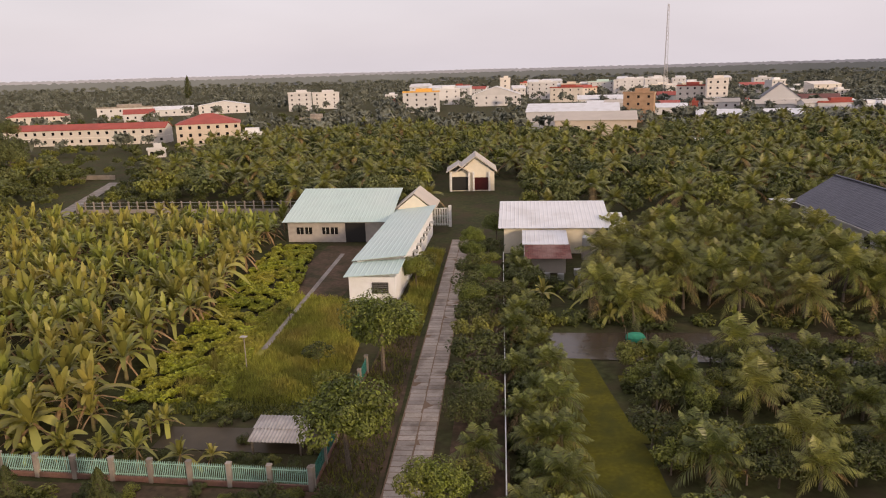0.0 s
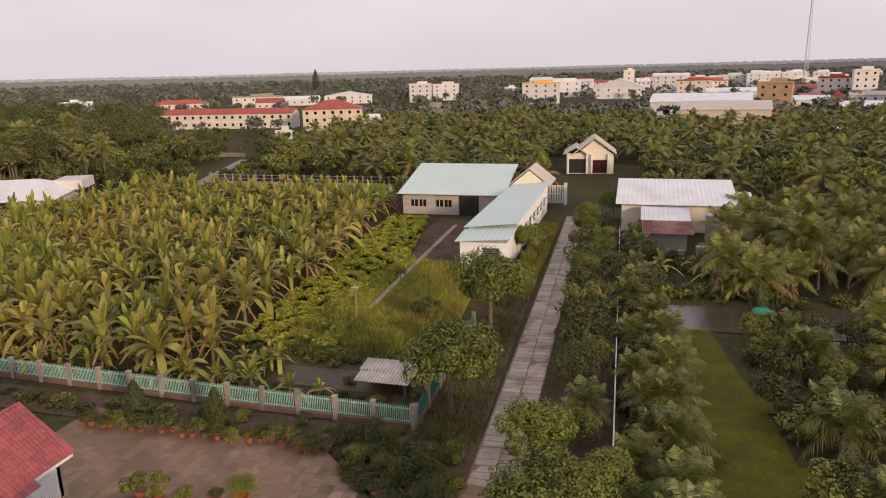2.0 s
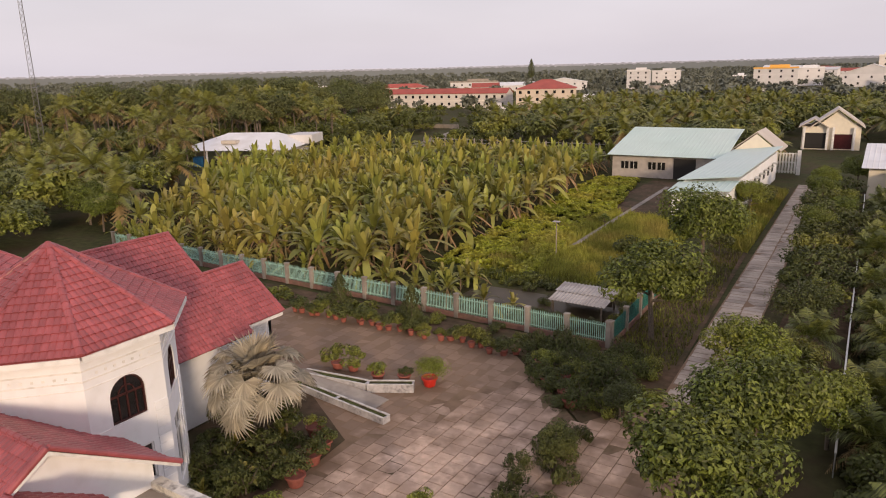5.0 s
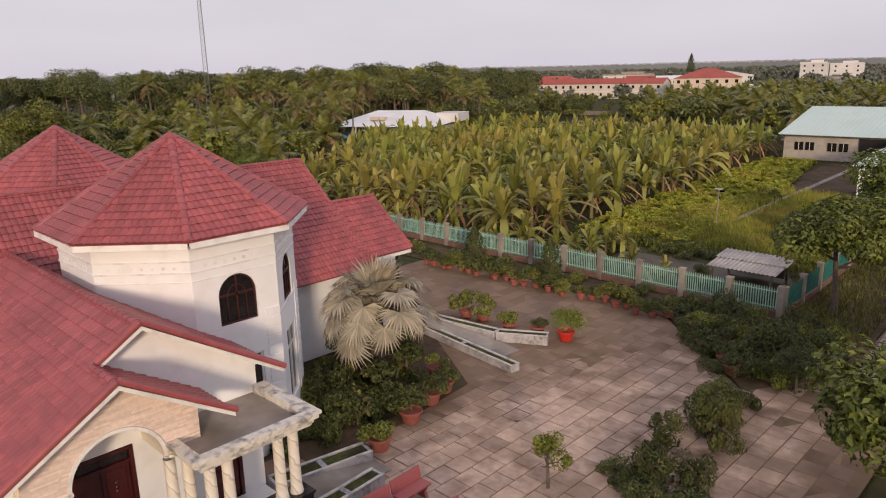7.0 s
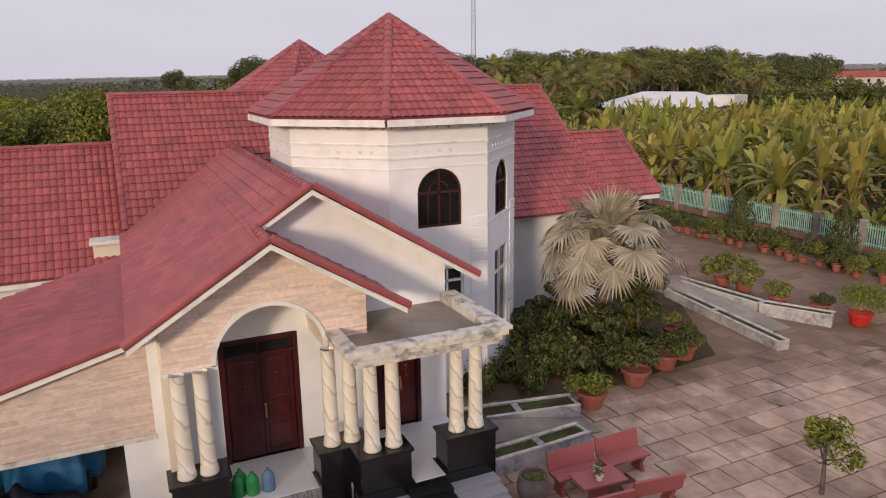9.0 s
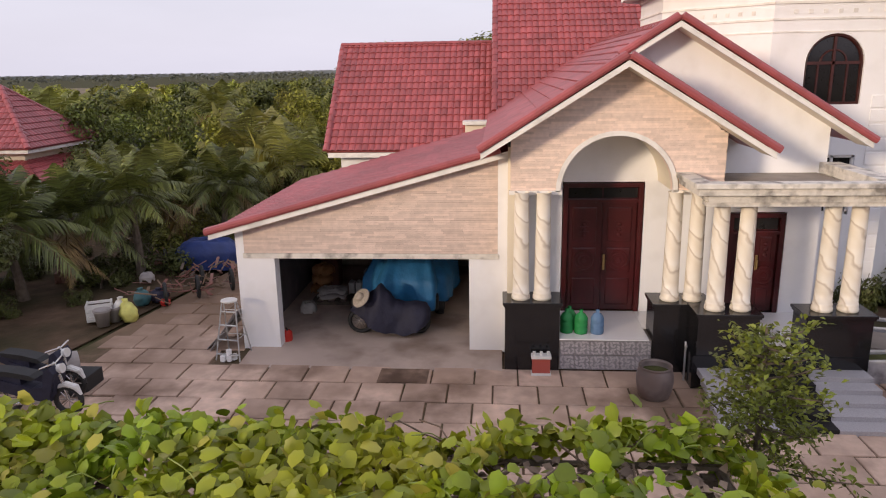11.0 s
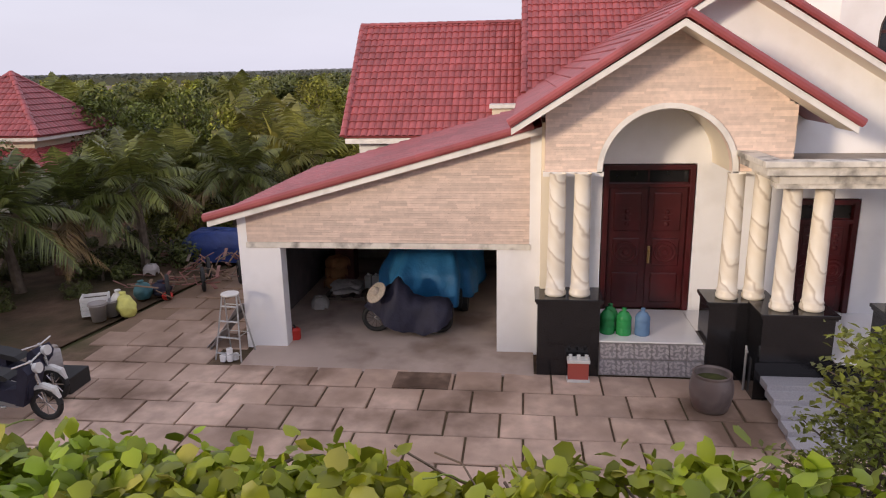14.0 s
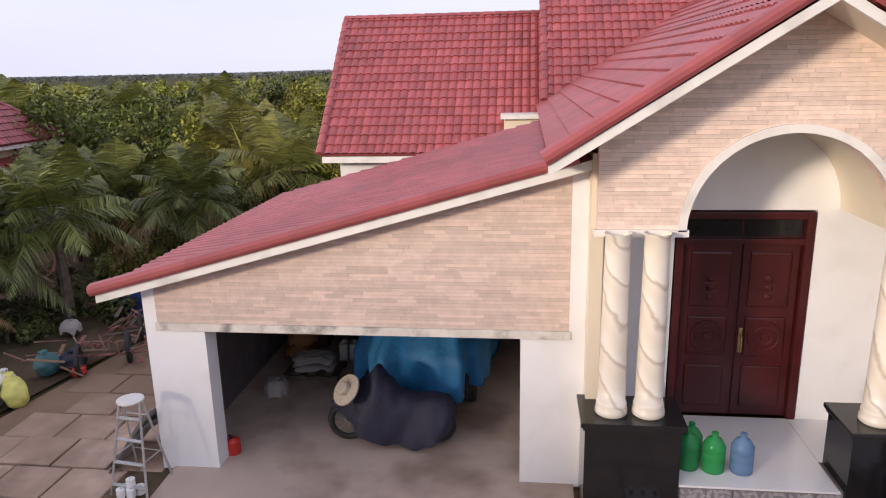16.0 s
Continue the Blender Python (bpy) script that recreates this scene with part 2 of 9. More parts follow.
def veined(name, base, vein, rough):
    """Marble with diagonal veins that wind round the shaft."""
    m = bpy.data.materials.new(name)
    m.use_nodes = True
    n, l = m.node_tree.nodes, m.node_tree.links
    b = n["Principled BSDF"]
    b.inputs["Roughness"].default_value = rough
    geo = n.new("ShaderNodeNewGeometry")
    w = n.new("ShaderNodeTexWave")
    w.wave_type, w.bands_direction, w.wave_profile = "BANDS", "DIAGONAL", "SAW"
    w.inputs["Scale"].default_value, w.inputs["Distortion"].default_value, w.inputs["Detail"].default_value, w.inputs["Detail Scale"].default_value = 1.25, 5.5, 3.0, 1.2
    l.new(geo.outputs["Position"], w.inputs["Vector"])
    r = n.new("ShaderNodeValToRGB")
    r.color_ramp.elements[0].position, r.color_ramp.elements[0].color = 0.0, (*base, 1)
    r.color_ramp.elements[1].position, r.color_ramp.elements[1].color = 0.97, (base[0] * 0.97, base[1] * 0.96, base[2] * 0.93, 1)
    for place in (0.76, 0.96):
        r.color_ramp.elements.new(place).color = (base[0] * 0.93, base[1] * 0.9, base[2] * 0.86, 1)
    e = r.color_ramp.elements.new(0.89)
    e.color = (*vein, 1)
    e2 = r.color_ramp.elements.new(0.5)
    e2.color = (base[0] * 0.9, base[1] * 0.86, base[2] * 0.8, 1)
    l.new(w.outputs[0], r.inputs[0])
    l.new(r.outputs[0], b.inputs["Base Color"])
    return m


M["column"] = veined("veined_cream_marble", (0.82, 0.785, 0.72), (0.52, 0.45, 0.37), 0.35)
M["vine"] = mat("vine_leaf", (0.22, 0.31, 0.017), 0.42, vary=0.35, scale=2.2, second=(0.41, 0.385, 0.023), island=0.5, trans=0.32)
M["vine_yellow"] = mat("yellowing_vine_leaf", (0.40, 0.37, 0.055), 0.5, vary=0.2, scale=2, island=0.3, trans=0.3)
M["leaf_mid"] = mat("fresh_tree_leaf", (0.115, 0.145, 0.024), 0.48, spec=0.35, vary=0.25, scale=1.0, second=(0.145, 0.162, 0.03), island=0.6, obj=0.1, trans=0.14)
# leaf green paled towards grey: distance haze is put into this colour
M["leaf_far"] = mat("hazed_far_wood_leaf", (0.165, 0.175, 0.14), 0.8, spec=0.2, vary=0.2, scale=0.3, second=(0.135, 0.145, 0.12), island=0.35)
M["stem"] = mat("dry_vine_stem", (0.17, 0.12, 0.085), 0.9, vary=0.3, scale=10)
M["strap"] = mat("pale_plastic", (0.7, 0.69, 0.66), 0.5, vary=0.06)
M["yellowbag"] = mat("yellow_sack", (0.62, 0.60, 0.16), 0.6, vary=0.15, scale=5, bump=0.02, bump_scale=12)
M["bluedrum"] = mat("blue_plastic_sheet", (0.018, 0.04, 0.17), 0.5, vary=0.2, scale=3, bump=0.02, bump_scale=8)
M["jar"] = mat("grey_brown_glazed_jar", (0.17, 0.135, 0.125), 0.42, vary=0.3, scale=4, second=(0.17, 0.085, 0.06), stain=(0.10, 0.06, 0.045), stain_scale=2.0, stain_amt=0.6)
M["straw"] = mat("woven_straw", (0.46, 0.39, 0.31), 0.8, vary=0.15, scale=20)
M["chrome"] = mat("dull_chrome", (0.6, 0.6, 0.6), 0.25, metal=0.9)
M["asbestos"] = mat("weathered_fibre_cement", (0.44, 0.41, 0.395), 0.8, vary=0.12, scale=2, second=(0.35, 0.315, 0.30), stain=(0.18, 0.155, 0.135), stain_amt=0.5)
M["picket"] = mat("pale_teal_picket_paint", (0.31, 0.52, 0.45), 0.5, vary=0.2, scale=2, obj=0.15)
M["blackstep"] = mat("honed_black_granite", (0.016, 0.015, 0.016), 0.5, vary=0.3, scale=40, spec=0.25)
M["garfloor"] = mat("stained_garage_floor", (0.55, 0.44, 0.37), 0.8, vary=0.15, scale=1.6, second=(0.45, 0.355, 0.295), stain=(0.2, 0.13, 0.09), stain_scale=0.7, stain_amt=0.7, bump=0.003)
M["darkwall"] = mat("dark_grey_garage_wall", (0.135, 0.115, 0.12), 0.7, vary=0.15, scale=2, stain=(0.24, 0.21, 0.2), stain_scale=2.5, stain_amt=0.4)
M["rolls"] = mat("white_paper", (0.82, 0.81, 0.80), 0.9, vary=0.04)
M["shoot"] = mat("green_vine_shoot", (0.26, 0.32, 0.06), 0.5, vary=0.2, scale=5)
M["brass"] = mat("worn_brass", (0.62, 0.47, 0.22), 0.3, metal=0.9)
M["mudwater"] = mat("brown_ditch_water", (0.075, 0.058, 0.036), 0.45, vary=0.15, scale=0.6, spec=0.15, bump=0.002, bump_scale=3)
M["moss"] = mat("mossy_planter_soil", (0.075, 0.085, 0.03), 0.95, spec=0.1, vary=0.35, scale=6, second=(0.05, 0.04, 0.025), bump=0.02, bump_scale=14)
M["orange_sack"] = mat("brown_orange_sack", (0.34, 0.17, 0.07), 0.8, vary=0.2, scale=6, bump=0.01)
M["field"] = mat("dry_stubble_field", (0.24, 0.195, 0.14), 0.95, spec=0.1, vary=0.2, scale=0.05, second=(0.17, 0.16, 0.09))
# green greyed in the base colour, for the haze over far skyline trees
M["leaf_tall"] = mat("tall_tree_leaf", (0.115, 0.135, 0.05), 0.6, spec=0.3, vary=0.25, scale=0.6, second=(0.15, 0.155, 0.055), island=0.4, obj=0.25, trans=0.2)
M["leaf_orch"] = mat("orchard_leaf", (0.215, 0.238, 0.036), 0.5, spec=0.3, vary=0.25, scale=0.5, second=(0.27, 0.25, 0.042), island=0.6, obj=0.3, trans=0.2)
M["palm_dark"] = mat("deep_green_frond", (0.13, 0.153, 0.036), 0.42, vary=0.25, scale=0.8, second=(0.16, 0.17, 0.04), island=0.5, obj=0.2, trans=0.18)
M["sackcloth"] = mat("grey_woven_sack", (0.42, 0.395, 0.37), 0.85, vary=0.15, scale=9, bump=0.01, bump_scale=20)
M["veg"] = mat("taro_leaf", (0.33, 0.355, 0.045), 0.5, spec=0.3, vary=0.25, scale=1.2, second=(0.36, 0.33, 0.055), island=0.4, trans=0.3)

# ---- building tools ----
def link(name, bm, material, parent=None, smooth=False):
    me = bpy.data.meshes.new(name)
    bm.to_mesh(me)
    bm.free()
    for m_ in (material if isinstance(material, (list, tuple)) else [material]):
        me.materials.append(m_)
    if smooth:
        for p in me.polygons:
            p.use_smooth = True
    ob = new(name, me)
    ob.parent = parent
    return ob


def part(name, bm, material, parent, label="", smooth=False):
    ob = link(name, bm, material, parent, smooth)
    if label:
        ob["label"] = label
    return ob


def raw(name, verts, faces, material, parent=None, mats=None, smooth=False):
    me = bpy.data.meshes.new(name)
    me.from_pydata([tuple(v) for v in verts], [], faces)
    for m_ in (material if isinstance(material, (list, tuple)) else [material]):
        me.materials.append(m_)
    if mats is not None:
        me.polygons.foreach_set("material_index", mats)
    if smooth:
        me.polygons.foreach_set("use_smooth", [True] * len(me.polygons))
    me.update()
    ob = new(name, me)
    ob.parent = parent
    return ob


def thing(name, label, category, group="", at=None, kind=""):
    e = new(name)
    e.empty_display_size = 0.2
    if at is not None:
        e.matrix_world = at if isinstance(at, Matrix) else Matrix.Translation(at)
    return tagged(e, label, category, group, kind)


def box(x0, x1, y0, y1, z0, z1, bevel=0.0, bm=None, m=None):
    bm = bm or bmesh.new()
    vs = [bm.verts.new(p) for p in ((x0, y0, z0), (x1, y0, z0), (x1, y1, z0), (x0, y1, z0), (x0, y0, z1), (x1, y0, z1), (x1, y1, z1), (x0, y1, z1))]
    if m:
        for v in vs:
            v.co = m @ v.co
    fs = [bm.faces.new([vs[i] for i in f]) for f in ((3, 2, 1, 0), (4, 5, 6, 7), (0, 1, 5, 4), (1, 2, 6, 5), (2, 3, 7, 6), (3, 0, 4, 7))]
    if bevel:
        es = {e for f in fs for e in f.edges}
        bmesh.ops.bevel(bm, geom=list(es), offset=bevel, segments=2, affect="EDGES", profile=0.6)
    return bm


def prism(poly, axis, lo, hi, bm=None):
    """A flat polygon pushed along an axis: poly gives the two other coordinates in order."""
    bm = bm or bmesh.new()
    def p3(a, b, c):
        return {"x": (c, a, b), "y": (a, c, b), "z": (a, b, c)}[axis]
    lo_v = [bm.verts.new(p3(a, b, lo)) for a, b in poly]
    hi_v = [bm.verts.new(p3(a, b, hi)) for a, b in poly]
    bm.faces.new(lo_v)
    bm.faces.new(hi_v)
    k = len(poly)
    for i in range(k):
        bm.faces.new((lo_v[i], lo_v[(i + 1) % k], hi_v[(i + 1) % k], hi_v[i]))
    bmesh.ops.recalc_face_normals(bm, faces=bm.faces[:])
    return bm


def lathe(profile, seg=24, bm=None, m=None):
    bm = bm or bmesh.new()
    rings = []
    for r, z in profile:
        if r < 1e-5:
            rings.append([bm.verts.new((0, 0, z))])
        else:
            rings.append([bm.verts.new((r * math.cos(math.tau * i / seg), r * math.sin(math.tau * i / seg), z)) for i in range(seg)])
    new_v = [v for ring in rings for v in ring]
    for a, b in zip(rings, rings[1:]):
        for i in range(seg):
            q = [a[i % len(a)], a[(i + 1) % len(a)], b[(i + 1) % len(b)], b[i % len(b)]]
            q = list(dict.fromkeys(q))
            if len(q) > 2:
                bm.faces.new(q)
    if m:
        for v in new_v:
            v.co = m @ v.co
    return bm


def tube(path, radius, seg=8, bm=None, cap=True):
    bm = bm or bmesh.new()
    pts = [Vector(p) for p in path]
    rad = radius if isinstance(radius, (list, tuple)) else [radius] * len(pts)
    rings = []
    for i, p in enumerate(pts):
        d = (pts[min(i + 1, len(pts) - 1)] - pts[max(i - 1, 0)]).normalized()
        s = d.orthogonal().normalized() if i == 0 else (side - d * side.dot(d)).normalized()
        side = s
        u = d.cross(s)
        rings.append([bm.verts.new(p + rad[i] * (math.cos(math.tau * k / seg) * s + math.sin(math.tau * k / seg) * u)) for k in range(seg)])
    for a, b in zip(rings, rings[1:]):
        for k in range(seg):
            bm.faces.new((a[k], a[(k + 1) % seg], b[(k + 1) % seg], b[k]))
    if cap:
        bm.faces.new(rings[0][::-1])
        bm.faces.new(rings[-1])
    return bm


def bar(p, q, w, h, bm=None):
    """A squared bar from p to q."""
    p, q = Vector(p), Vector(q)
    d = q - p
    m = Matrix.Translation(p) @ d.to_track_quat("X", "Z").to_matrix().to_4x4()
    return box(0, d.length, -w / 2, w / 2, -h / 2, h / 2, bm=bm, m=m)

# ---- the villa ----
def tile_rows(o, u, v, ulen, vlen, tw=0.22, tl=0.33):
    """Ribbed roof tiles in courses on the plane o + u*a + v*b; returns vertices and faces."""
    o, u, v = Vector(o), Vector(u).normalized(), Vector(v).normalized()
    n = u.cross(v).normalized()
    prof = ((0.0, 0.004), (0.2, 0.028), (0.5, 0.040), (0.8, 0.028), (1.0, 0.004))
    vs, fs = [], []
    rows, cols = math.ceil(vlen / tl), math.ceil(ulen / tw)
    for j in range(rows):
        for i in range(cols):
            base = len(vs)
            for b, lift in ((j * tl - 0.02, -0.012), (j * tl - 0.02, 0.040), ((j + 1) * tl, 0.002)):
                for a, hgt in prof:
                    vs.append(o + u * ((i + a) * tw) + v * b + n * (hgt * (1 if lift >= 0 else 0.6) + lift + 0.02))
            for r in range(2):
                for k in range(4):
                    p = base + r * 5 + k
                    fs.append((p, p + 1, p + 6, p + 5))
    return vs, fs


def clip_mesh(bm, poly, n):
    """Keeps what lies inside the convex polygon, seen along n."""
    c = sum((Vector(p) for p in poly), Vector()) / len(poly)
    for i, p in enumerate(poly):
        p, q = Vector(p), Vector(poly[(i + 1) % len(poly)])
        out = (q - p).cross(n).normalized()
        if out.dot(c - p) > 0:
            out = -out
        bmesh.ops.bisect_plane(bm, geom=bm.verts[:] + bm.edges[:] + bm.faces[:], plane_co=p, plane_no=out, clear_outer=True)


def roof_plane(name, poly, parent, eave=(0, 1), single=None):
    """One roof slope: a deck with a skin of tiles, clipped to the polygon; the edge poly[eave] is the eave."""
    P = [Vector(p) for p in poly]
    u = (P[eave[1]] - P[eave[0]]).normalized()
    n = (P[1] - P[0]).cross(P[2] - P[0]).normalized()
    if n.z < 0:
        n = -n
    v = n.cross(u)
    if v.z < 0:
        v, u = -v, -u
    amin = min((p - P[eave[0]]).dot(u) for p in P)
    amax = max((p - P[eave[0]]).dot(u) for p in P)
    bmax = max((p - P[eave[0]]).dot(v) for p in P)
    o = P[eave[0]] + u * amin
    vs, fs = tile_rows(o, u, v, amax - amin, bmax)
    singles = []
    if single:
        # tiles of the nearest stretch are objects of their own on one shared mesh
        tw, tl = 0.22, 0.33
        keep_f = []
        for t in range(len(fs) // 8):
            c = vs[t * 15 + 7]
            edge = min((c - p).dot(n.cross(q - p).normalized()) * (1 if (sum(P, Vector()) / len(P) - p).dot(n.cross(q - p)) > 0 else -1) for p, q in zip(P, P[1:] + P[:1]))
            if single(c) and edge > 0.2:
                singles.append(t)
            else:
                keep_f += fs[t * 8:t * 8 + 8]
        base = [w - vs[0] for w in vs[:15]]
        offs = [vs[t * 15] for t in singles]
        tfaces = fs[:8]
        fs = keep_f
    me = bpy.data.meshes.new("tmp")
    me.from_pydata(vs, [], fs)
    bm = bmesh.new()
    bm.from_mesh(me)
    bpy.data.meshes.remove(me)
    clip_mesh(bm, P, n)
    bmesh.ops.delete(bm, geom=[w for w in bm.verts if not w.link_faces], context="VERTS")
    deck = bmesh.new()
    top = [deck.verts.new(p) for p in P]
    low = [deck.verts.new(p - n * 0.035) for p in P]
    deck.faces.new(top)
    deck.faces.new(low[::-1])
    for i in range(len(P)):
        deck.faces.new((top[i], top[(i + 1) % len(P)], low[(i + 1) % len(P)], low[i]))
    bmesh.ops.recalc_face_normals(deck, faces=deck.faces[:])
    d = part(name, deck, M["roof"], parent)
    t = link("roof_tiles", bm, M["roof"], d, smooth=False)
    t["kind"] = "stuff"
    if singles:
        me = bpy.data.meshes.new("roof_tile")
        me.from_pydata(base, [], tfaces)
        me.materials.append(M["roof"])
        for w in offs:
            ob = new("roof_tile", me)
            ob.parent = d
            ob.matrix_world = Matrix.Translation(w)
    return d, (o, u, v, n)


def ridge_caps(name, a, b, parent, r=0.11, step=0.34):
    """Overlapping half-round cap tiles from a to b."""
    a, b = Vector(a), Vector(b)
    d = (b - a).normalized()
    s = d.cross(Vector((0, 0, 1))).normalized()
    u = s.cross(d)
    k = max(1, round((b - a).length / step))
    vs, fs = [], []
    for i in range(k):
        p, q = a.lerp(b, i / k), a.lerp(b, (i + 1.08) / k)
        base = len(vs)
        for e, rr in ((p, r * 1.12), (q, r * 0.95)):
            for j in range(7):
                w = math.pi * j / 6
                vs.append(e + s * (math.cos(w) * rr) + u * (math.sin(w) * rr * 0.8 - 0.02))
        for j in range(6):
            fs.append((base + j, base + j + 1, base + j + 8, base + j + 7))
        fs.append(tuple(base + j for j in range(7)))
    ob = raw(name, vs, fs, M["roof"], parent)
    ob["kind"] = "stuff"
    return ob


def wall_poly(name, poly, axis, lo, hi, material, parent, label=""):
    return part(name, prism(poly, axis, lo, hi), material, parent, label)


house = thing("villa", "white villa with red tiled roofs, octagonal tower and garage", "house")
SL = 0.617
G1Y, G1Z = 7.25, 6.10
G2Y, G2Z = 8.45, 6.84
XB1, XB2 = -16.8, -18.2          # barges of the two front gables
XR, ZR = -31.5, 8.62             # main ridge
MS = 0.885                       # pitch of the main slopes


def gx(z):                       # x at which the main slope has height z
    return -26.59 - (z - 4.22) / MS


# left slope shared by both gables, in two clipped pieces; it runs into the main slope
yk = 4.62
zk = G1Z - SL * (G1Y - yk)
roof_plane("gable_roof_slope", [(XB1, yk, zk), (gx(zk) - 0.3, yk, zk), (gx(G1Z) - 0.3, G1Y, G1Z), (XB1, G1Y, G1Z)], house, single=lambda c: c.x > -18.8)
roof_plane("gable_roof_slope", [(XB2, G1Y, G1Z), (gx(G1Z) - 0.3, G1Y, G1Z), (gx(G2Z) - 0.3, G2Y, G2Z), (XB2, G2Y, G2Z)], house)
roof_plane("gable_roof_slope", [(XB1, 9.93, G1Z - SL * (9.93 - G1Y)), (-18.9, 9.93, G1Z - SL * (9.93 - G1Y)), (-18.9, G1Y, G1Z), (XB1, G1Y, G1Z)], house)
roof_plane("gable_roof_slope", [(XB2, 12.3, G2Z - SL * (12.3 - G2Y)), (-24.5, 12.3, G2Z - SL * (12.3 - G2Y)), (-27.5, G2Y, G2Z), (XB2, G2Y, G2Z)], house)
ridge_caps("ridge_capping", (XB1 + 0.05, G1Y, G1Z + 0.06), (-18.3, G1Y, G1Z + 0.06), house)
ridge_caps("ridge_capping", (XB2 + 0.05, G2Y, G2Z + 0.06), (gx(G2Z), G2Y, G2Z + 0.06), house)
# garage roof
XG, XGB, GS = -17.7, -25.2, 0.272
def gz(y):
    return 2.66 + GS * (y + 1.25)
roof_plane("garage_roof", [(XG, -1.25, gz(-1.25)), (XGB, -1.25, gz(-1.25)), (XGB, 5.1, gz(5.1)), (XG, 5.1, gz(5.1))], house, single=lambda c: c.x > -19.2)
# main slopes, front and back
roof_plane("main_roof_slope", [(gx(3.9), 4.8, 3.9), (gx(3.9), 22.9, 3.9), (XR, 22.33, ZR), (XR, 4.8, ZR)], house)
roof_plane("main_roof_slope", [(-37.0, 4.8, ZR - MS * 5.5), (-37.0, 22.4, ZR - MS * 5.5), (XR, 22.33, ZR), (XR, 4.8, ZR)], house)
roof_plane("right_wing_roof", [(-26.59, 22.3, 4.22), (-26.59, 25.4, 4.22), (-29.3, 25.17, 6.62), (-29.3, 22.3, 6.62)], house)
roof_plane("right_wing_roof", [(-32.0, 22.3, 4.22), (-32.0, 25.4, 4.22), (-29.3, 25.17, 6.62), (-29.3, 22.3, 6.62)], house)
XL, ZL = -31.25, 6.95
roof_plane("left_wing_roof", [(-27.2, -0.95, 3.36), (-27.2, 4.8, 3.36), (XL, 4.8, ZL), (XL, -1.05, ZL)], house)
roof_plane("left_wing_roof", [(-35.3, -0.95, 3.36), (-35.3, 4.8, 3.36), (XL, 4.8, ZL), (XL, -1.05, ZL)], house)
ridge_caps("ridge_capping", (XR, 4.7, ZR + 0.05), (XR, 22.4, ZR + 0.05), house)
ridge_caps("ridge_capping", (XL, -1.1, ZL + 0.05), (XL, 4.8, ZL + 0.05), house)
ridge_caps("ridge_capping", (-29.3, 22.3, 6.68), (-29.3, 25.25, 6.68), house)
ridge_caps("verge_capping", (gx(4.6), 4.78, 4.68), (XR, 4.78, ZR + 0.06), house)
ridge_caps("verge_capping", (-27.15, -0.95, 3.40), (XL, -1.05, ZL + 0.04), house)
ridge_caps("verge_capping", (-26.6, 25.42, 4.26), (-29.3, 25.2, 6.66), house)
ridge_caps("verge_capping", (-29.3, 22.5, 6.68), (XR, 22.36, ZR + 0.06), house)


def octagon(cx, cy, r, z):
    return [Vector((cx + r * math.cos(radians(22.5 + 45 * k)), cy + r * math.sin(radians(22.5 + 45 * k)), z)) for k in range(8)]


def pyramid_roof(cx, cy, r, z, apex):
    ring = octagon(cx, cy, r, z)
    top = Vector((cx, cy, apex))
    for k in range(8):
        roof_plane("tower_roof_slope", [ring[k], ring[(k + 1) % 8], top], house)
        ridge_caps("hip_capping", ring[k] + Vector((0, 0, 0.04)), top + Vector((0, 0, 0.06)), house, r=0.125)


TX, TY = -24.82, 12.77
pyramid_roof(TX, TY, 4.46, 8.1, 10.9)
pyramid_roof(-36.85, 12.9, 4.46, 7.9, 10.72)
# tower walls, window openings in the faces
RW = 3.87
ring = octagon(TX, TY, RW, 0)
AP = RW * math.cos(radians(22.5))
HALF = RW * math.sin(radians(22.5))


def arch_outline(w, z0, zs, seg=14):
    """An arched opening: sill, jambs and half ellipse; centre 0."""
    top = [(w * math.cos(math.pi * i / seg), zs + w * math.sin(math.pi * i / seg)) for i in range(seg + 1)]
    return [(-w, z0), (w, z0)] + top


def face_with_hole(half, z0, z1, holes, thick):
    """A wall from -half to half with openings that go through it, built of rings so that each opening has its reveal."""
    bm = bmesh.new()
    def loop(pts, d):
        return [bm.verts.new((d, a, b)) for a, b in pts]
    for d in (0.0, -thick):
        edges = []
        out = loop([(-half, z0), (half, z0), (half, z1), (-half, z1)], d)
        edges += [bm.edges.new((out[i], out[(i + 1) % 4])) for i in range(4)]
        for hpts in holes:
            lp = loop(hpts, d)
            edges += [bm.edges.new((lp[i], lp[(i + 1) % len(lp)])) for i in range(len(lp))]
        bmesh.ops.triangle_fill(bm, use_beauty=True, use_dissolve=False, edges=edges)
    for hpts in holes:
        f, g = loop(hpts, 0.0), loop(hpts, -thick)
        for i in range(len(f)):
            j = (i + 1) % len(f)
            bm.faces.new((f[i], f[j], g[j], g[i]))
    return bm


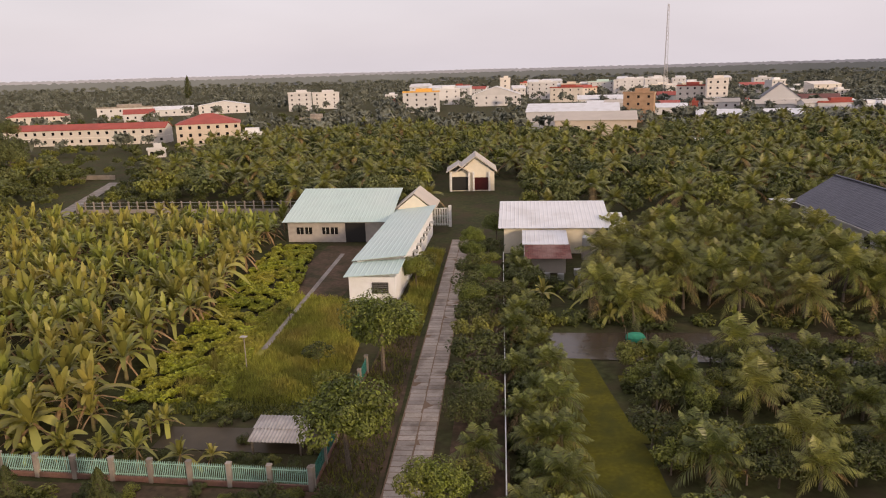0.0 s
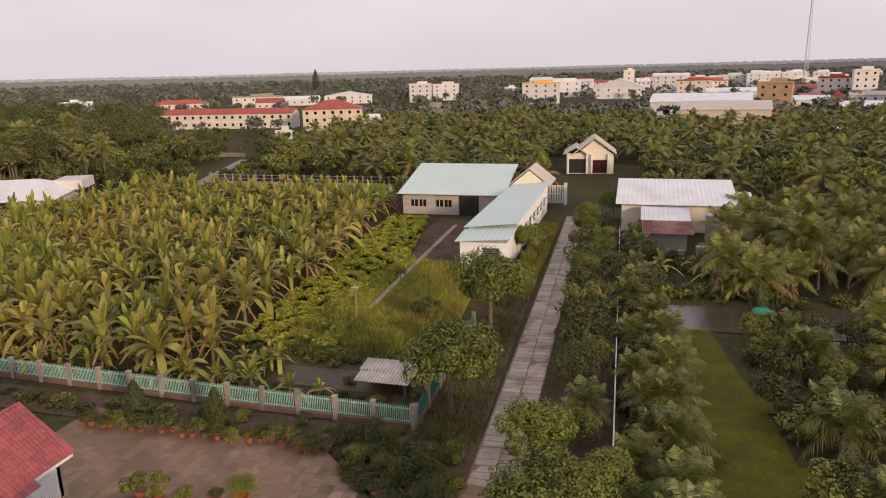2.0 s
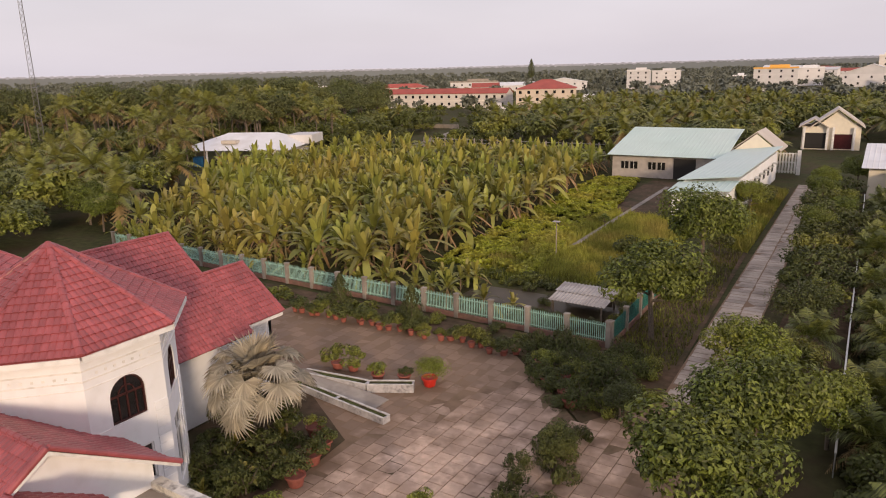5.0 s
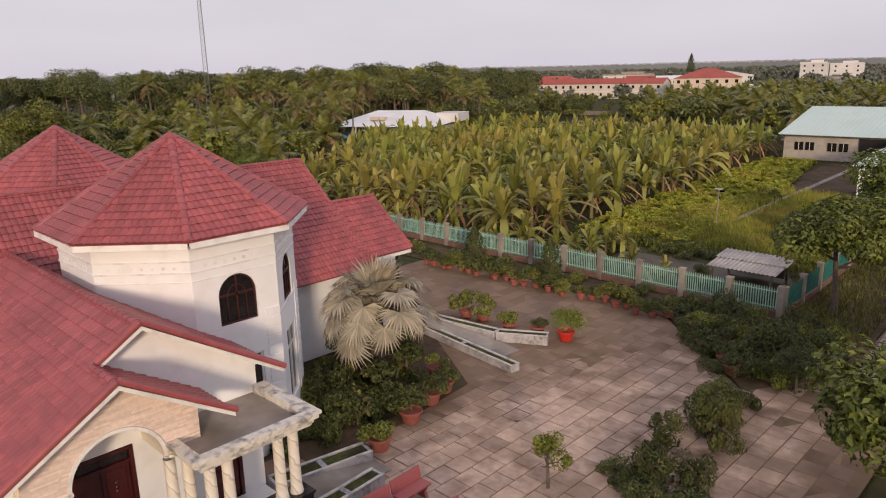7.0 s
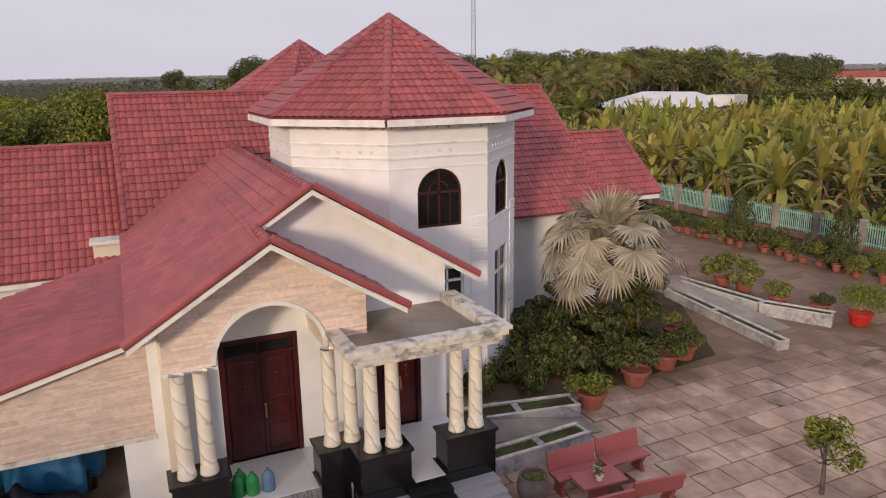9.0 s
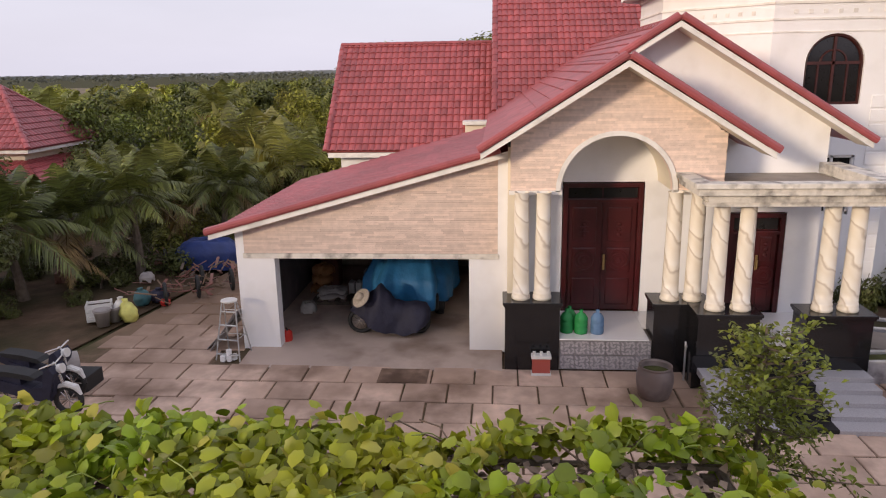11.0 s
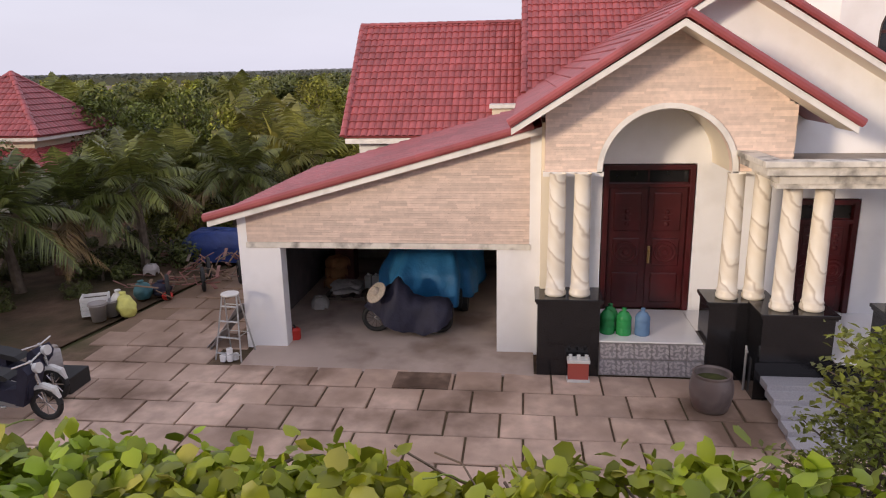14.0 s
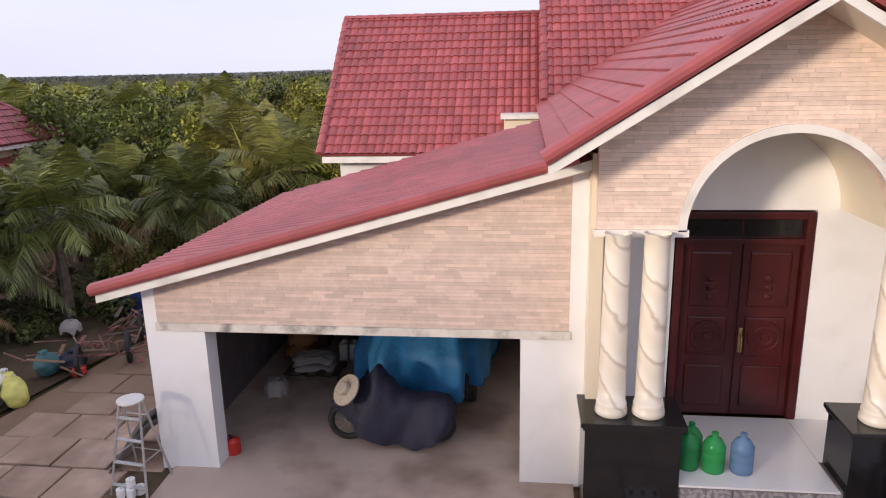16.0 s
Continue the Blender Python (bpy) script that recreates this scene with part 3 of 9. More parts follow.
def arched_window(parent, w, z0, zs):
    """Dark wooden arched window set back in its opening."""
    g = part("window", prism(arch_outline(w, z0, zs), "x", -0.14, -0.11), M["glass"], parent, "dark glazed arched window")
    pts = arch_outline(w - 0.03, z0 + 0.03, zs)
    bm = tube([(-0.08, a, b) for a, b in pts] + [(-0.08, *pts[0])], 0.045, 4)
    bar((-0.09, 0, z0), (-0.09, 0, zs + w), 0.06, 0.05, bm)
    bar((-0.09, -w, zs), (-0.09, w, zs), 0.05, 0.07, bm)
    for q in (-0.5, 0.5):
        bar((-0.09, w * q, z0), (-0.09, w * q, zs), 0.04, 0.04, bm)
    tube([(-0.09, 0.45 * w * math.cos(math.pi * i / 10), zs + 0.45 * w * math.sin(math.pi * i / 10)) for i in range(11)], 0.025, 4, bm)
    part("window_frame", bm, M["wood"], g)
    return g


def tall_window(parent, c, w, z0, z1, frame_mat):
    g = part("window", box(-0.14, -0.11, c - w, c + w, z0, z1), M["glass"], parent, "tall window with pale frame")
    bm = bmesh.new()
    for y in (c - w + 0.03, c, c + w - 0.03):
        bar((-0.08, y, z0), (-0.08, y, z1), 0.06, 0.06, bm)
    for z in (z0 + 0.03, z0 + (z1 - z0) * 0.72, z1 - 0.03):
        bar((-0.08, c - w, z), (-0.08, c + w, z), 0.06, 0.06, bm)
    part("window_frame", bm, frame_mat, g)
    return g


for k in range(8):
    ang = 45 * k
    m = Matrix.Translation((TX, TY, 0)) @ Matrix.Rotation(radians(ang), 4, "Z") @ Matrix.Translation((AP, 0, 0))
    holes = []
    if k in (0, 1, 2, 7):
        if k != 7:
            holes.append(arch_outline(0.67, 5.06, 6.02))
        if k == 0:
            holes.append([(-0.3, 2.4), (0.72, 2.4), (0.72, 3.85), (-0.3, 3.85)])
        if k in (1, 2):
            holes.append([(-0.7, 1.3), (0.7, 1.3), (0.7, 4.0), (-0.7, 4.0)])
    w = part("tower_wall", face_with_hole(HALF, 0, 8.0, holes, 0.2), M["white"], house)
    w.matrix_world = m
    if holes and k != 7:
        arched_window(w, 0.67, 5.06, 6.02)
        if k == 0:
            tall_window(w, 0.21, 0.51, 2.4, 3.85, M["trim"])
        else:
            tall_window(w, 0, 0.7, 1.3, 4.0, M["trim"])
    bm = bmesh.new()
    for z, hh, dd in ((7.36, 0.05, 0.035), (7.0, 0.05, 0.03), (6.72, 0.03, 0.02), (5.0, 0.04, 0.02)):
        if z > 6 or k in (0, 1, 7):
            bd = part("moulding", box(0, dd, -HALF, -0.72 if z == 5.0 and k == 0 else HALF, z, z + hh), M["trim"], house)
            bd.matrix_world = m
    for i in range(9):
        y = -HALF + 0.16 + i * (2 * HALF - 0.32) / 8
        box(0, 0.07, y - 0.05, y + 0.05, 7.78, 7.9, bm=bm)
        if 0 < i < 8:
            box(0, 0.02, y - 0.045, y + 0.045, 7.14, 7.23, bm=bm)
    bmo = part("dentil_course", bm, M["trim"], house)
    bmo.matrix_world, bmo["kind"] = m, "stuff"
    if k in (0, 1):
        for i in range(13):
            qo = part("quoin", box(0, 0.03, HALF - 0.55, HALF, 0.9 + i * 0.34, 0.9 + i * 0.34 + 0.29, 0.012), M["white"], house)
            qo.matrix_world = m
    fa = part("fascia", box(AP * 0.15 - 0.02, AP * 0.15 + 0.04, -HALF * 1.13, HALF * 1.13, 7.9, 8.08), M["trim"], house)
    fa.matrix_world = m
    so = part("soffit", box(-0.3, AP * 0.15, -HALF * 1.1, HALF * 1.1, 7.92, 7.96), M["trim"], house)
    so.matrix_world = m

# body of the house: front of the porch wing, garage, wings
WX = -18.78
def g2z(y):
    return G2Z - SL * abs(y - G2Y) - 0.075
wall_poly("front_wall", [(5.1, 0), (6.3, 0), (6.3, 3.62), (8.05, 3.62), (8.05, 0), (9.85, 0), (9.85, 2.95), (11.06, 2.95), (11.06, 0), (11.75, 0), (11.75, g2z(11.75)), (G2Y, g2z(G2Y)), (5.1, g2z(5.1))], "x", WX - 0.2, WX, M["white"], house)
wall_poly("side_wall", [(WX - 0.2, 0), (-24, 0), (-24, 4.5), (WX - 0.2, 4.5)], "y", 11.55, 11.75, M["white"], house)
A1 = [(7.22 - 1.09 * math.cos(math.pi * i / 20), 3.64 + 1.09 * math.sin(math.pi * i / 20)) for i in range(21)]
def g1z(y):
    return G1Z - SL * abs(y - G1Y) - 0.075
wall_poly("porch_gable", [(5.15, 3.64), *A1, (9.28, 3.64), (9.28, g1z(9.28)), (G1Y, g1z(G1Y)), (5.15, g1z(5.15))], "x", -17.62, -17.44, M["slip"], house)
wall_poly("porch_side_wall", [(-17.44, 3.64), (WX, 3.64), (WX, 4.9), (-17.44, 4.9)], "y", 9.1, 9.28, M["cream"], house)
wall_poly("porch_side_wall", [(-17.62, 0), (WX, 0), (WX, 4.5), (-17.62, 4.5)], "y", 5.1, 5.25, M["cream"], house)
# vault behind the arch
vv, vf = [], []
for i, (a, b) in enumerate(A1):
    for x in (-17.62, WX + 0.002):
        vv += [(x, a, b), (x, 7.22 + (a - 7.22) * 1.08, 3.64 + (b - 3.64) * 1.08)]
for i in range(20):
    k = i * 4
    vf += [(k, k + 4, k + 6, k + 2), (k + 1, k + 3, k + 7, k + 5)]
raw("vault", vv, vf, M["cream"], house, smooth=True)
wall_poly("porch_ceiling", [(5.25, 3.66), (6.1, 3.66), (6.1, 3.74), (5.25, 3.74)], "x", WX, -17.62, M["trim"], house)
wall_poly("porch_ceiling", [(8.33, 3.66), (9.1, 3.66), (9.1, 3.74), (8.33, 3.74)], "x", WX, -17.62, M["trim"], house)
bm = bmesh.new()
for (a, b), (c, d) in zip(A1, A1[1:]):
    ro, k = 1.09 / 1.09, 1.085
    o1, o2 = (7.22 + (a - 7.22) * k, 3.64 + (b - 3.64) * k), (7.22 + (c - 7.22) * k, 3.64 + (d - 3.64) * k)
    prism([(a, b), (c, d), o2, o1], "x", -17.46, -17.40, bm)
box(-17.5, -17.40, 5.12, 6.16, 3.58, 3.66, bm=bm)
box(-17.5, -17.40, 8.28, 9.30, 3.58, 3.66, bm=bm)
part("arch_trim", bm, M["trim"], house, "white arch moulding")
# garage
GX = -17.95
wall_poly("garage_pier", [(-0.78, 0), (0.06, 0), (0.06, 2.2), (-0.6, 2.2), (-0.6, gz(-0.6) - 0.045), (-0.78, gz(-0.78) - 0.045)], "x", GX - 0.32, GX, M["white"], house)
wall_poly("garage_pier", [(4.29, 0), (5.12, 0), (5.12, gz(5.1) - 0.045), (4.9, gz(4.9) - 0.045), (4.9, 2.2), (4.29, 2.2)], "x", GX - 0.32, GX, M["white"], house)
wall_poly("garage_header", [(-0.6, 2.2), (4.9, 2.2), (4.9, gz(4.9) - 0.045), (-0.6, gz(-0.6) - 0.045)], "x", GX - 0.22, GX - 0.01, M["slip"], house)
# thin dark grey skin on the inner face only
part("side_lining", box(-24.8, GX - 0.33, -0.598, -0.585, 0.045, 2.45), M["darkwall"], house, "dark grey inner wall, paler in places")
part("header_band", box(GX - 0.1, GX + 0.03, -0.62, 4.92, 2.11, 2.22, 0.008), M["mould"], house, "white band streaked with black mould")
wall_poly("garage_side_wall", [(GX - 0.32, 0), (-25, 0), (-25, gz(-0.6) - 0.16), (GX - 0.32, gz(-0.6) - 0.16)], "y", -0.78, -0.6, M["white"], house)
wall_poly("garage_side_wall", [(GX - 0.32, 0), (-25, 0), (-25, 4.1), (GX - 0.32, 4.1)], "y", 4.95, 5.1, M["white"], house)
wall_poly("garage_back_wall", [(-0.6, 0), (4.95, 0), (4.95, 3.9), (-0.6, 2.6)], "x", -25.0, -24.8, M["concrete"], house)
wall_poly("garage_ceiling", [(-0.6, 2.45), (4.95, 2.45), (4.95, 2.53), (-0.6, 2.53)], "x", -24.8, GX - 0.22, M["concrete"], house)
part("garage_floor", prism([(-24.8, -0.1), (-16.95, -0.1), (-16.95, 0.0), (-17.9, 0.045), (-24.8, 0.045)], "y", -0.6, 5.0), M["garfloor"], house, "stained concrete garage floor")
# wings behind
wall_poly("left_wing_wall", [(-27.65, 0), (-34.8, 0), (-34.8, 3.6), (XL, ZL - 0.3), (-27.65, 3.6)], "y", -0.55, -0.35, M["white"], house)
part("left_wing_wall", box(-27.85, -27.65, -0.35, 4.9, 0, 3.55), M["white"], house)
part("dormer", box(-28.9, -27.6, 3.78, 4.72, 3.3, 4.2), M["cream"], house)
part("dormer_slab", box(-29.2, -27.45, 3.70, 4.78, 4.2, 4.32), M["trim"], house)
part("main_wall", box(-27.3, -27.1, 4.9, 22.6, 0, 4.3), M["white"], house)
part("right_wing_wall", box(-27.3, -27.1, 22.6, 24.9, 0, 4.4), M["white"], house)
wall_poly("right_wing_wall", [(-27.1, 0), (-31.6, 0), (-31.6, 4.3), (-29.3, 6.4), (-27.1, 4.4)], "y", 24.7, 24.9, M["white"], house)
wall_poly("right_wing_wall", [(-27.3, 3.5), (-36.5, 3.5), (-36.5, 4.2), (XR, ZR - 0.25), (-27.3, 4.7)], "y", 21.9, 22.1, M["white"], house)
part("back_wall", box(-36.7, -36.5, -0.35, 24.9, 0, 4.2), M["white"], house)
# eave and barge boards
bm = bmesh.new()
for (x, ya, za, yb, zb) in ((XB1 + 0.02, yk - 0.05, zk - 0.03, G1Y, G1Z), (XB1 + 0.02, G1Y, G1Z, 9.97, G1Z - SL * (9.97 - G1Y)), (XB2 + 0.02, G1Y - 0.1, G1Z - 0.06, G2Y, G2Z), (XB2 + 0.02, G2Y, G2Z, 12.34, G2Z - SL * (12.34 - G2Y)), (XG + 0.02, -1.26, gz(-1.26), 5.1, gz(5.1))):
    part("barge_board", prism([(ya, za - 0.085), (yb, zb - 0.085), (yb, zb + 0.03), (ya, za + 0.03)], "x", x - 0.05, x), M["trim"], house, "white painted barge board")
part("eave_board", box(-27.25, -27.2, -0.9, 4.8, 3.16, 3.32), M["trim"], house)
part("eave_board", box(-26.66, -26.6, 14, 25.35, 4.02, 4.18), M["trim"], house)
# plain soffit under the front overhangs
bm = bmesh.new()
for ya, za, yb, zb in ((yk, zk, G1Y, G1Z), (G1Y, G1Z, 9.93, G1Z - SL * (9.93 - G1Y))):
    prism([(ya, za - 0.078), (yb, zb - 0.078), (yb, zb - 0.05), (ya, za - 0.05)], "x", -17.5, XB1 - 0.03, bm)
for ya, za, yb, zb in ((G1Y, G1Z, G2Y, G2Z), (G2Y, G2Z, 12.3, G2Z - SL * (12.3 - G2Y))):
    prism([(ya, za - 0.078), (yb, zb - 0.078), (yb, zb - 0.05), (ya, za - 0.05)], "x", -18.8, XB2 - 0.03, bm)
part("soffit", bm, M["cream"], house)
# verge tiles on the barges
def verge(x, ya, za, yb, zb):
    a, b = Vector((x, ya, za)), Vector((x, yb, zb))
    k = round((b - a).length / 0.36)
    for i in range(k):
        p, q = a.lerp(b, i / k), a.lerp(b, (i + 1.06) / k)
        up = Vector((0, -(b - a).z, (b - a).y)).normalized()
        if up.z < 0:
            up = -up
        pts = []
        for e, sc in ((p, 1.01), (q, 0.992)):
            for dx, dz in ((0.035, 0.03), (0.06, 0.07), (0.058, 0.12), (0.02, 0.165), (-0.06, 0.185), (-0.14, 0.16), (-0.20, 0.05)):
                pts.append(e + Vector((dx * sc, 0, 0)) + up * (dz * sc))
        fs = [(j, j + 1, j + 8, j + 7) for j in range(6)] + [(0, 1, 2, 3, 4, 5, 6), (13, 12, 11, 10, 9, 8, 7)]
        raw("verge_tile", pts, fs, M["roof"], house)
verge(XB1 + 0.02, yk - 0.04, zk - 0.02, G1Y, G1Z + 0.03)
verge(XB1 + 0.02, 9.98, G1Z - SL * (9.98 - G1Y), G1Y, G1Z + 0.03)
verge(XB2 + 0.02, 12.35, G2Z - SL * (12.35 - G2Y), G2Y, G2Z + 0.03)
verge(XB2 + 0.02, G1Y + 0.1, G1Z + 0.06, G2Y, G2Z + 0.03)
verge(XG + 0.02, -1.3, gz(-1.3), 4.95, gz(4.95))
fq = random.Random(77)
FLOWERS = [((i % 4) * 0.07 - 0.105 + fq.uniform(-0.015, 0.015), (i // 4) * 0.068 - 0.105 + fq.uniform(-0.015, 0.015), fq.uniform(-70, 70)) for i in range(16)]


def lay_flower_tiles():
    """Grey wall tiles, each with raised leaf shapes, on the front of the porch base."""
    bm = box(-0.02, 0.0, -0.15, 0.15, -0.155, 0.155, 0.004)
    for cy, cz, rot in FLOWERS:
        pts = []
        for i in range(10):
            a = math.tau * i / 10
            u, v = 0.042 * math.cos(a), 0.02 * math.sin(a) * (1 + 0.4 * math.cos(a))
            c, s_ = math.cos(radians(rot)), math.sin(radians(rot))
            pts.append((cy + u * c - v * s_, cz + u * s_ + v * c))
        prism(pts, "x", 0.001, 0.007 + 0.004 * (cz + 0.15) + 0.003 * (cy + 0.15), bm)
    for f in bm.faces:
        if f.calc_center_median().x > 0.0005:
            f.material_index = 1
    me = bpy.data.meshes.new("wall_tile")
    bm.to_mesh(me)
    bm.free()
    me.materials.append(M["tilegrey"])
    me.materials.append(M["tilepale"])
    for r_ in range(2):
        for c_ in range(6):
            o = new("wall_tile", me)
            o.parent = house
            o.matrix_world = pose(-17.07, 6.3 + 0.305 * c_ + 0.02, 0.165 + 0.32 * r_, 0 if (r_ + c_) % 2 else 180, 0, 0)


def lay_cladding():
    """Long thin stone slips in courses on the gable and over the garage."""
    q = random.Random(3)
    def course(vs, fs, x, y0, y1, z):
        y = y0 - q.uniform(0, 0.3)
        while y < y1:
            ln = q.uniform(0.25, 0.62)
            a, b = max(y, y0), min(y + ln - 0.001, y1)
            if b - a > 0.02:
                k, p = len(vs), q.uniform(0.003, 0.007)
                for dx, e in ((0, 0), (p, 0.0008)):
                    vs.extend([(x + dx, a + e, z + e), (x + dx, b - e, z + e), (x + dx, b - e, z + 0.0475 - e), (x + dx, a + e, z + 0.0475 - e)])
                fs.extend([(k + 4, k + 5, k + 6, k + 7), (k, k + 1, k + 5, k + 4), (k + 1, k + 2, k + 6, k + 5), (k + 2, k + 3, k + 7, k + 6), (k + 3, k, k + 4, k + 7)])
            y += ln
    vs, fs = [], []
    z = 2.225
    while z < 4.2:
        y0 = max(-0.6, (z + 0.11 - 2.66) / GS - 1.25)
        if y0 < 4.9:
            course(vs, fs, GX - 0.008, y0, 4.9, z)
        z += 0.048
    o = raw("cladding", vs, fs, M["slip"], house)
    o["kind"] = "stuff"
    vs, fs = [], []
    z = 3.665
    while z < 5.98:
        hw = (G1Z - 0.125 - z) / SL
        lo, hi = max(5.15, G1Y - hw), min(9.28, G1Y + hw)
        r2 = 1.18 ** 2 - (z - 3.64) ** 2
        if r2 > 0:
            w = math.sqrt(r2)
            course(vs, fs, -17.438, lo, 7.22 - w, z)
            course(vs, fs, -17.438, 7.22 + w, hi, z)
        else:
            course(vs, fs, -17.438, lo, hi, z)
        z += 0.048
    o = raw("cladding", vs, fs, M["slip"], house)
    o["kind"] = "stuff"


M["tilegrey"] = mat("grey_wall_tile", (0.26, 0.25, 0.27), 0.35, vary=0.2, scale=14, obj=0.1)
M["tilepale"] = mat("pale_tile_relief", (0.42, 0.40, 0.42), 0.35, vary=0.15, scale=14)
lay_cladding()
# porch: floor, plinths, columns, canopy, steps
part("porch_floor", box(WX, -17.09, 5.25, 8.6, 0, 0.66), M["concrete"], house)
lay_flower_tiles()
part("porch_tiles", box(WX, -17.02, 6.15, 7.94, 0.664, 0.69, 0.005), M["marble_floor"], house)
part("porch_tiles", box(WX, -17.7, 7.944, 8.6, 0.664, 0.69, 0.005), M["marble_floor"], house)
part("porch_floor", box(WX, -16.3, 8.6, 11.75, 0, 0.66), M["granite"], house)
part("porch_tiles", box(WX, -17.62, 8.604, 9.4, 0.664, 0.69, 0.005), M["marble_floor"], house)
part("porch_tiles", box(WX, -17.04, 9.404, 11.72, 0.664, 0.69, 0.005), M["marble_floor"], house)
part("porch_tiles", box(-17.036, -16.28, 9.86, 10.56, 0.664, 0.69, 0.005), M["marble_floor"], house)


def column_bm():
    prof = [(0.165, 0), (0.19, 0.02), (0.19, 0.075), (0.17, 0.1), (0.18, 0.14), (0.165, 0.18)]
    prof += [(0.162 - 0.022 * i / 10, 0.18 + i * 0.199) for i in range(11)] + [(0.15, 2.18), (0.15, 2.2)]
    return lathe(prof, 20)


col_mesh = None
def plinth_pair(x0, x1, y0, y1, z0, ztop, cols, ctop=3.66):
    global col_mesh
    bm = box(x0 + 0.05, x1 - 0.05, y0 + 0.05, y1 - 0.05, z0, ztop - 0.1, 0.004)
    box(x0, x1, y0, y1, ztop - 0.06, ztop, 0.01, bm)
    box(x0 + 0.025, x1 - 0.025, y0 + 0.025, y1 - 0.025, ztop - 0.1, ztop - 0.06, bm=bm)
    part("plinth", bm, M["granite"], house, "polished black granite column plinth")
    for cx, cy in cols:
        if col_mesh is None:
            o = part("column", column_bm(), M["column"], house, "cream marble column with veins", smooth=True)
            col_mesh = o.data
        else:
            o = new("column", col_mesh)
            o.parent, o["label"] = house, "cream marble column with veins"
        o.matrix_world = Matrix.Translation((cx, cy, ztop)) @ Matrix.Diagonal((1, 1, (ctop - ztop) / 2.2, 1))


plinth_pair(-17.75, -16.98, 5.0, 6.2, 0, 1.46, ((-17.28, 5.37), (-17.28, 5.80)))
plinth_pair(-17.75, -16.98, 7.95, 9.15, 0, 1.46, ((-17.28, 8.34), (-17.28, 8.78)))
plinth_pair(-17.0, -16.28, 8.62, 9.84, 0.3, 1.5, ((-16.6, 9.02), (-16.6, 9.5)))
plinth_pair(-17.0, -16.28, 10.58, 11.88, 0.3, 1.5, ((-16.6, 10.99), (-16.6, 11.46)))
# canopy over the steps: a flat slab with a raised rim
bm = bmesh.new()
box(-18.78, -16.1, 8.62, 11.85, 3.66, 3.78, bm=bm)
for x0, x1, y0, y1 in ((-16.22, -15.98, 8.4, 11.95), (-18.78, -16.22, 11.6, 11.95), (-17.40, -16.22, 8.4, 8.66)):
    box(x0, x1, y0, y1, 3.80, 3.93, 0.01, bm)
    box(x0 + (0.0 if x0 < -17 else -0.02), x1 + (0.06 if x1 > -16.2 else 0), y0 - (0.06 if y0 < 9 else 0), y1 + (0.06 if y1 > 11.9 else 0), 3.93, 4.02, 0.01, bm)
box(-16.42, -16.14, 8.6, 11.8, 3.58, 3.66, bm=bm)
cano = part("canopy", bm, M["mould"], house, "flat concrete canopy with mouldy white rim")
part("canopy_floor", box(-18.76, -16.26, 8.7, 11.56, 3.784, 3.80), M["concrete"], cano, "stained grey canopy floor")
# doors
def panel_door(name, y0, y1, z0, z1, transom):
    d = part(name, box(WX - 0.14, WX - 0.08, y0, y1, z0, z1), M["door"], house, "dark red panelled double door, closed")
    bm = bmesh.new()
    for y in (y0 + 0.05, y1 - 0.05):
        box(WX - 0.1, WX + 0.03, y - 0.05, y + 0.05, z0, z1, 0.008, bm)
    box(WX - 0.1, WX + 0.026, y0 + 0.098, y1 - 0.098, z1 - 0.1, z1 - 0.003, 0.008, bm)
    box(WX - 0.1, WX + 0.02, y0 + 0.098, y1 - 0.098, transom - 0.04, transom + 0.04, 0.006, bm)
    part("door_frame", bm, M["door"], d)
    c = (y0 + y1) / 2
    for a, b in ((y0 + 0.12, c - 0.02), (c + 0.02, y1 - 0.12)):
        lf = bmesh.new()
        box(WX - 0.09, WX - 0.05, a, b, z0 + 0.02, transom - 0.05, 0.006, lf)
        for p, q in ((0.06, 0.30), (0.36, 0.58), (0.64, 0.94)):
            h = transom - z0
            box(WX - 0.055, WX - 0.03, a + 0.1, b - 0.1, z0 + h * p, z0 + h * q, 0.02, lf)
            if p == 0.64:          # carved drops on the upper panel
                for dz in (0.14, 0.26, 0.38):
                    lathe([(0.0, 0.022), (0.03, 0.018), (0.045, 0.004), (0.05, 0)], 10, lf, Matrix.Translation((WX - 0.03, (a + b) / 2, z0 + h * p + dz)) @ Matrix.Rotation(radians(90), 4, "Y"))
                    box(WX - 0.032, WX - 0.018, (a + b) / 2 - 0.1, (a + b) / 2 + 0.1, z0 + h * p + dz + 0.06, z0 + h * p + dz + 0.075, 0.004, lf)
            if p == 0.36:
                lathe([(0.0, 0.02), (0.05, 0.02), (0.06, 0.006), (0.10, 0.006), (0.11, 0.016), (0.14, 0.016), (0.15, 0.006), (0.18, 0.006), (0.19, 0.016), (0.215, 0.016), (0.225, 0)], 24, lf, Matrix.Translation((WX - 0.03, (a + b) / 2, z0 + h * (p + q) / 2)) @ Matrix.Rotation(radians(90), 4, "Y"))
        part("door_leaf", lf, M["door"], d)
        part("transom_pane", box(WX - 0.07, WX - 0.06, a, b, transom + 0.06, z1 - 0.12), M["glass"], d)
    hd = bmesh.new()
    box(WX - 0.05, WX - 0.015, c + 0.04, c + 0.09, z0 + 0.95, z0 + 1.3, 0.008, hd)
    tube([(WX - 0.02, c + 0.065, z0 + 1.22), (WX + 0.04, c + 0.065, z0 + 1.2), (WX + 0.04, c + 0.065, z0 + 1.0), (WX - 0.02, c + 0.065, z0 + 0.98)], 0.012, 6, hd)
    part("door_handle", hd, M["brass"], d, "brass pull handle")
panel_door("front_door", 6.32, 8.03, 0.69, 3.6, 3.2)
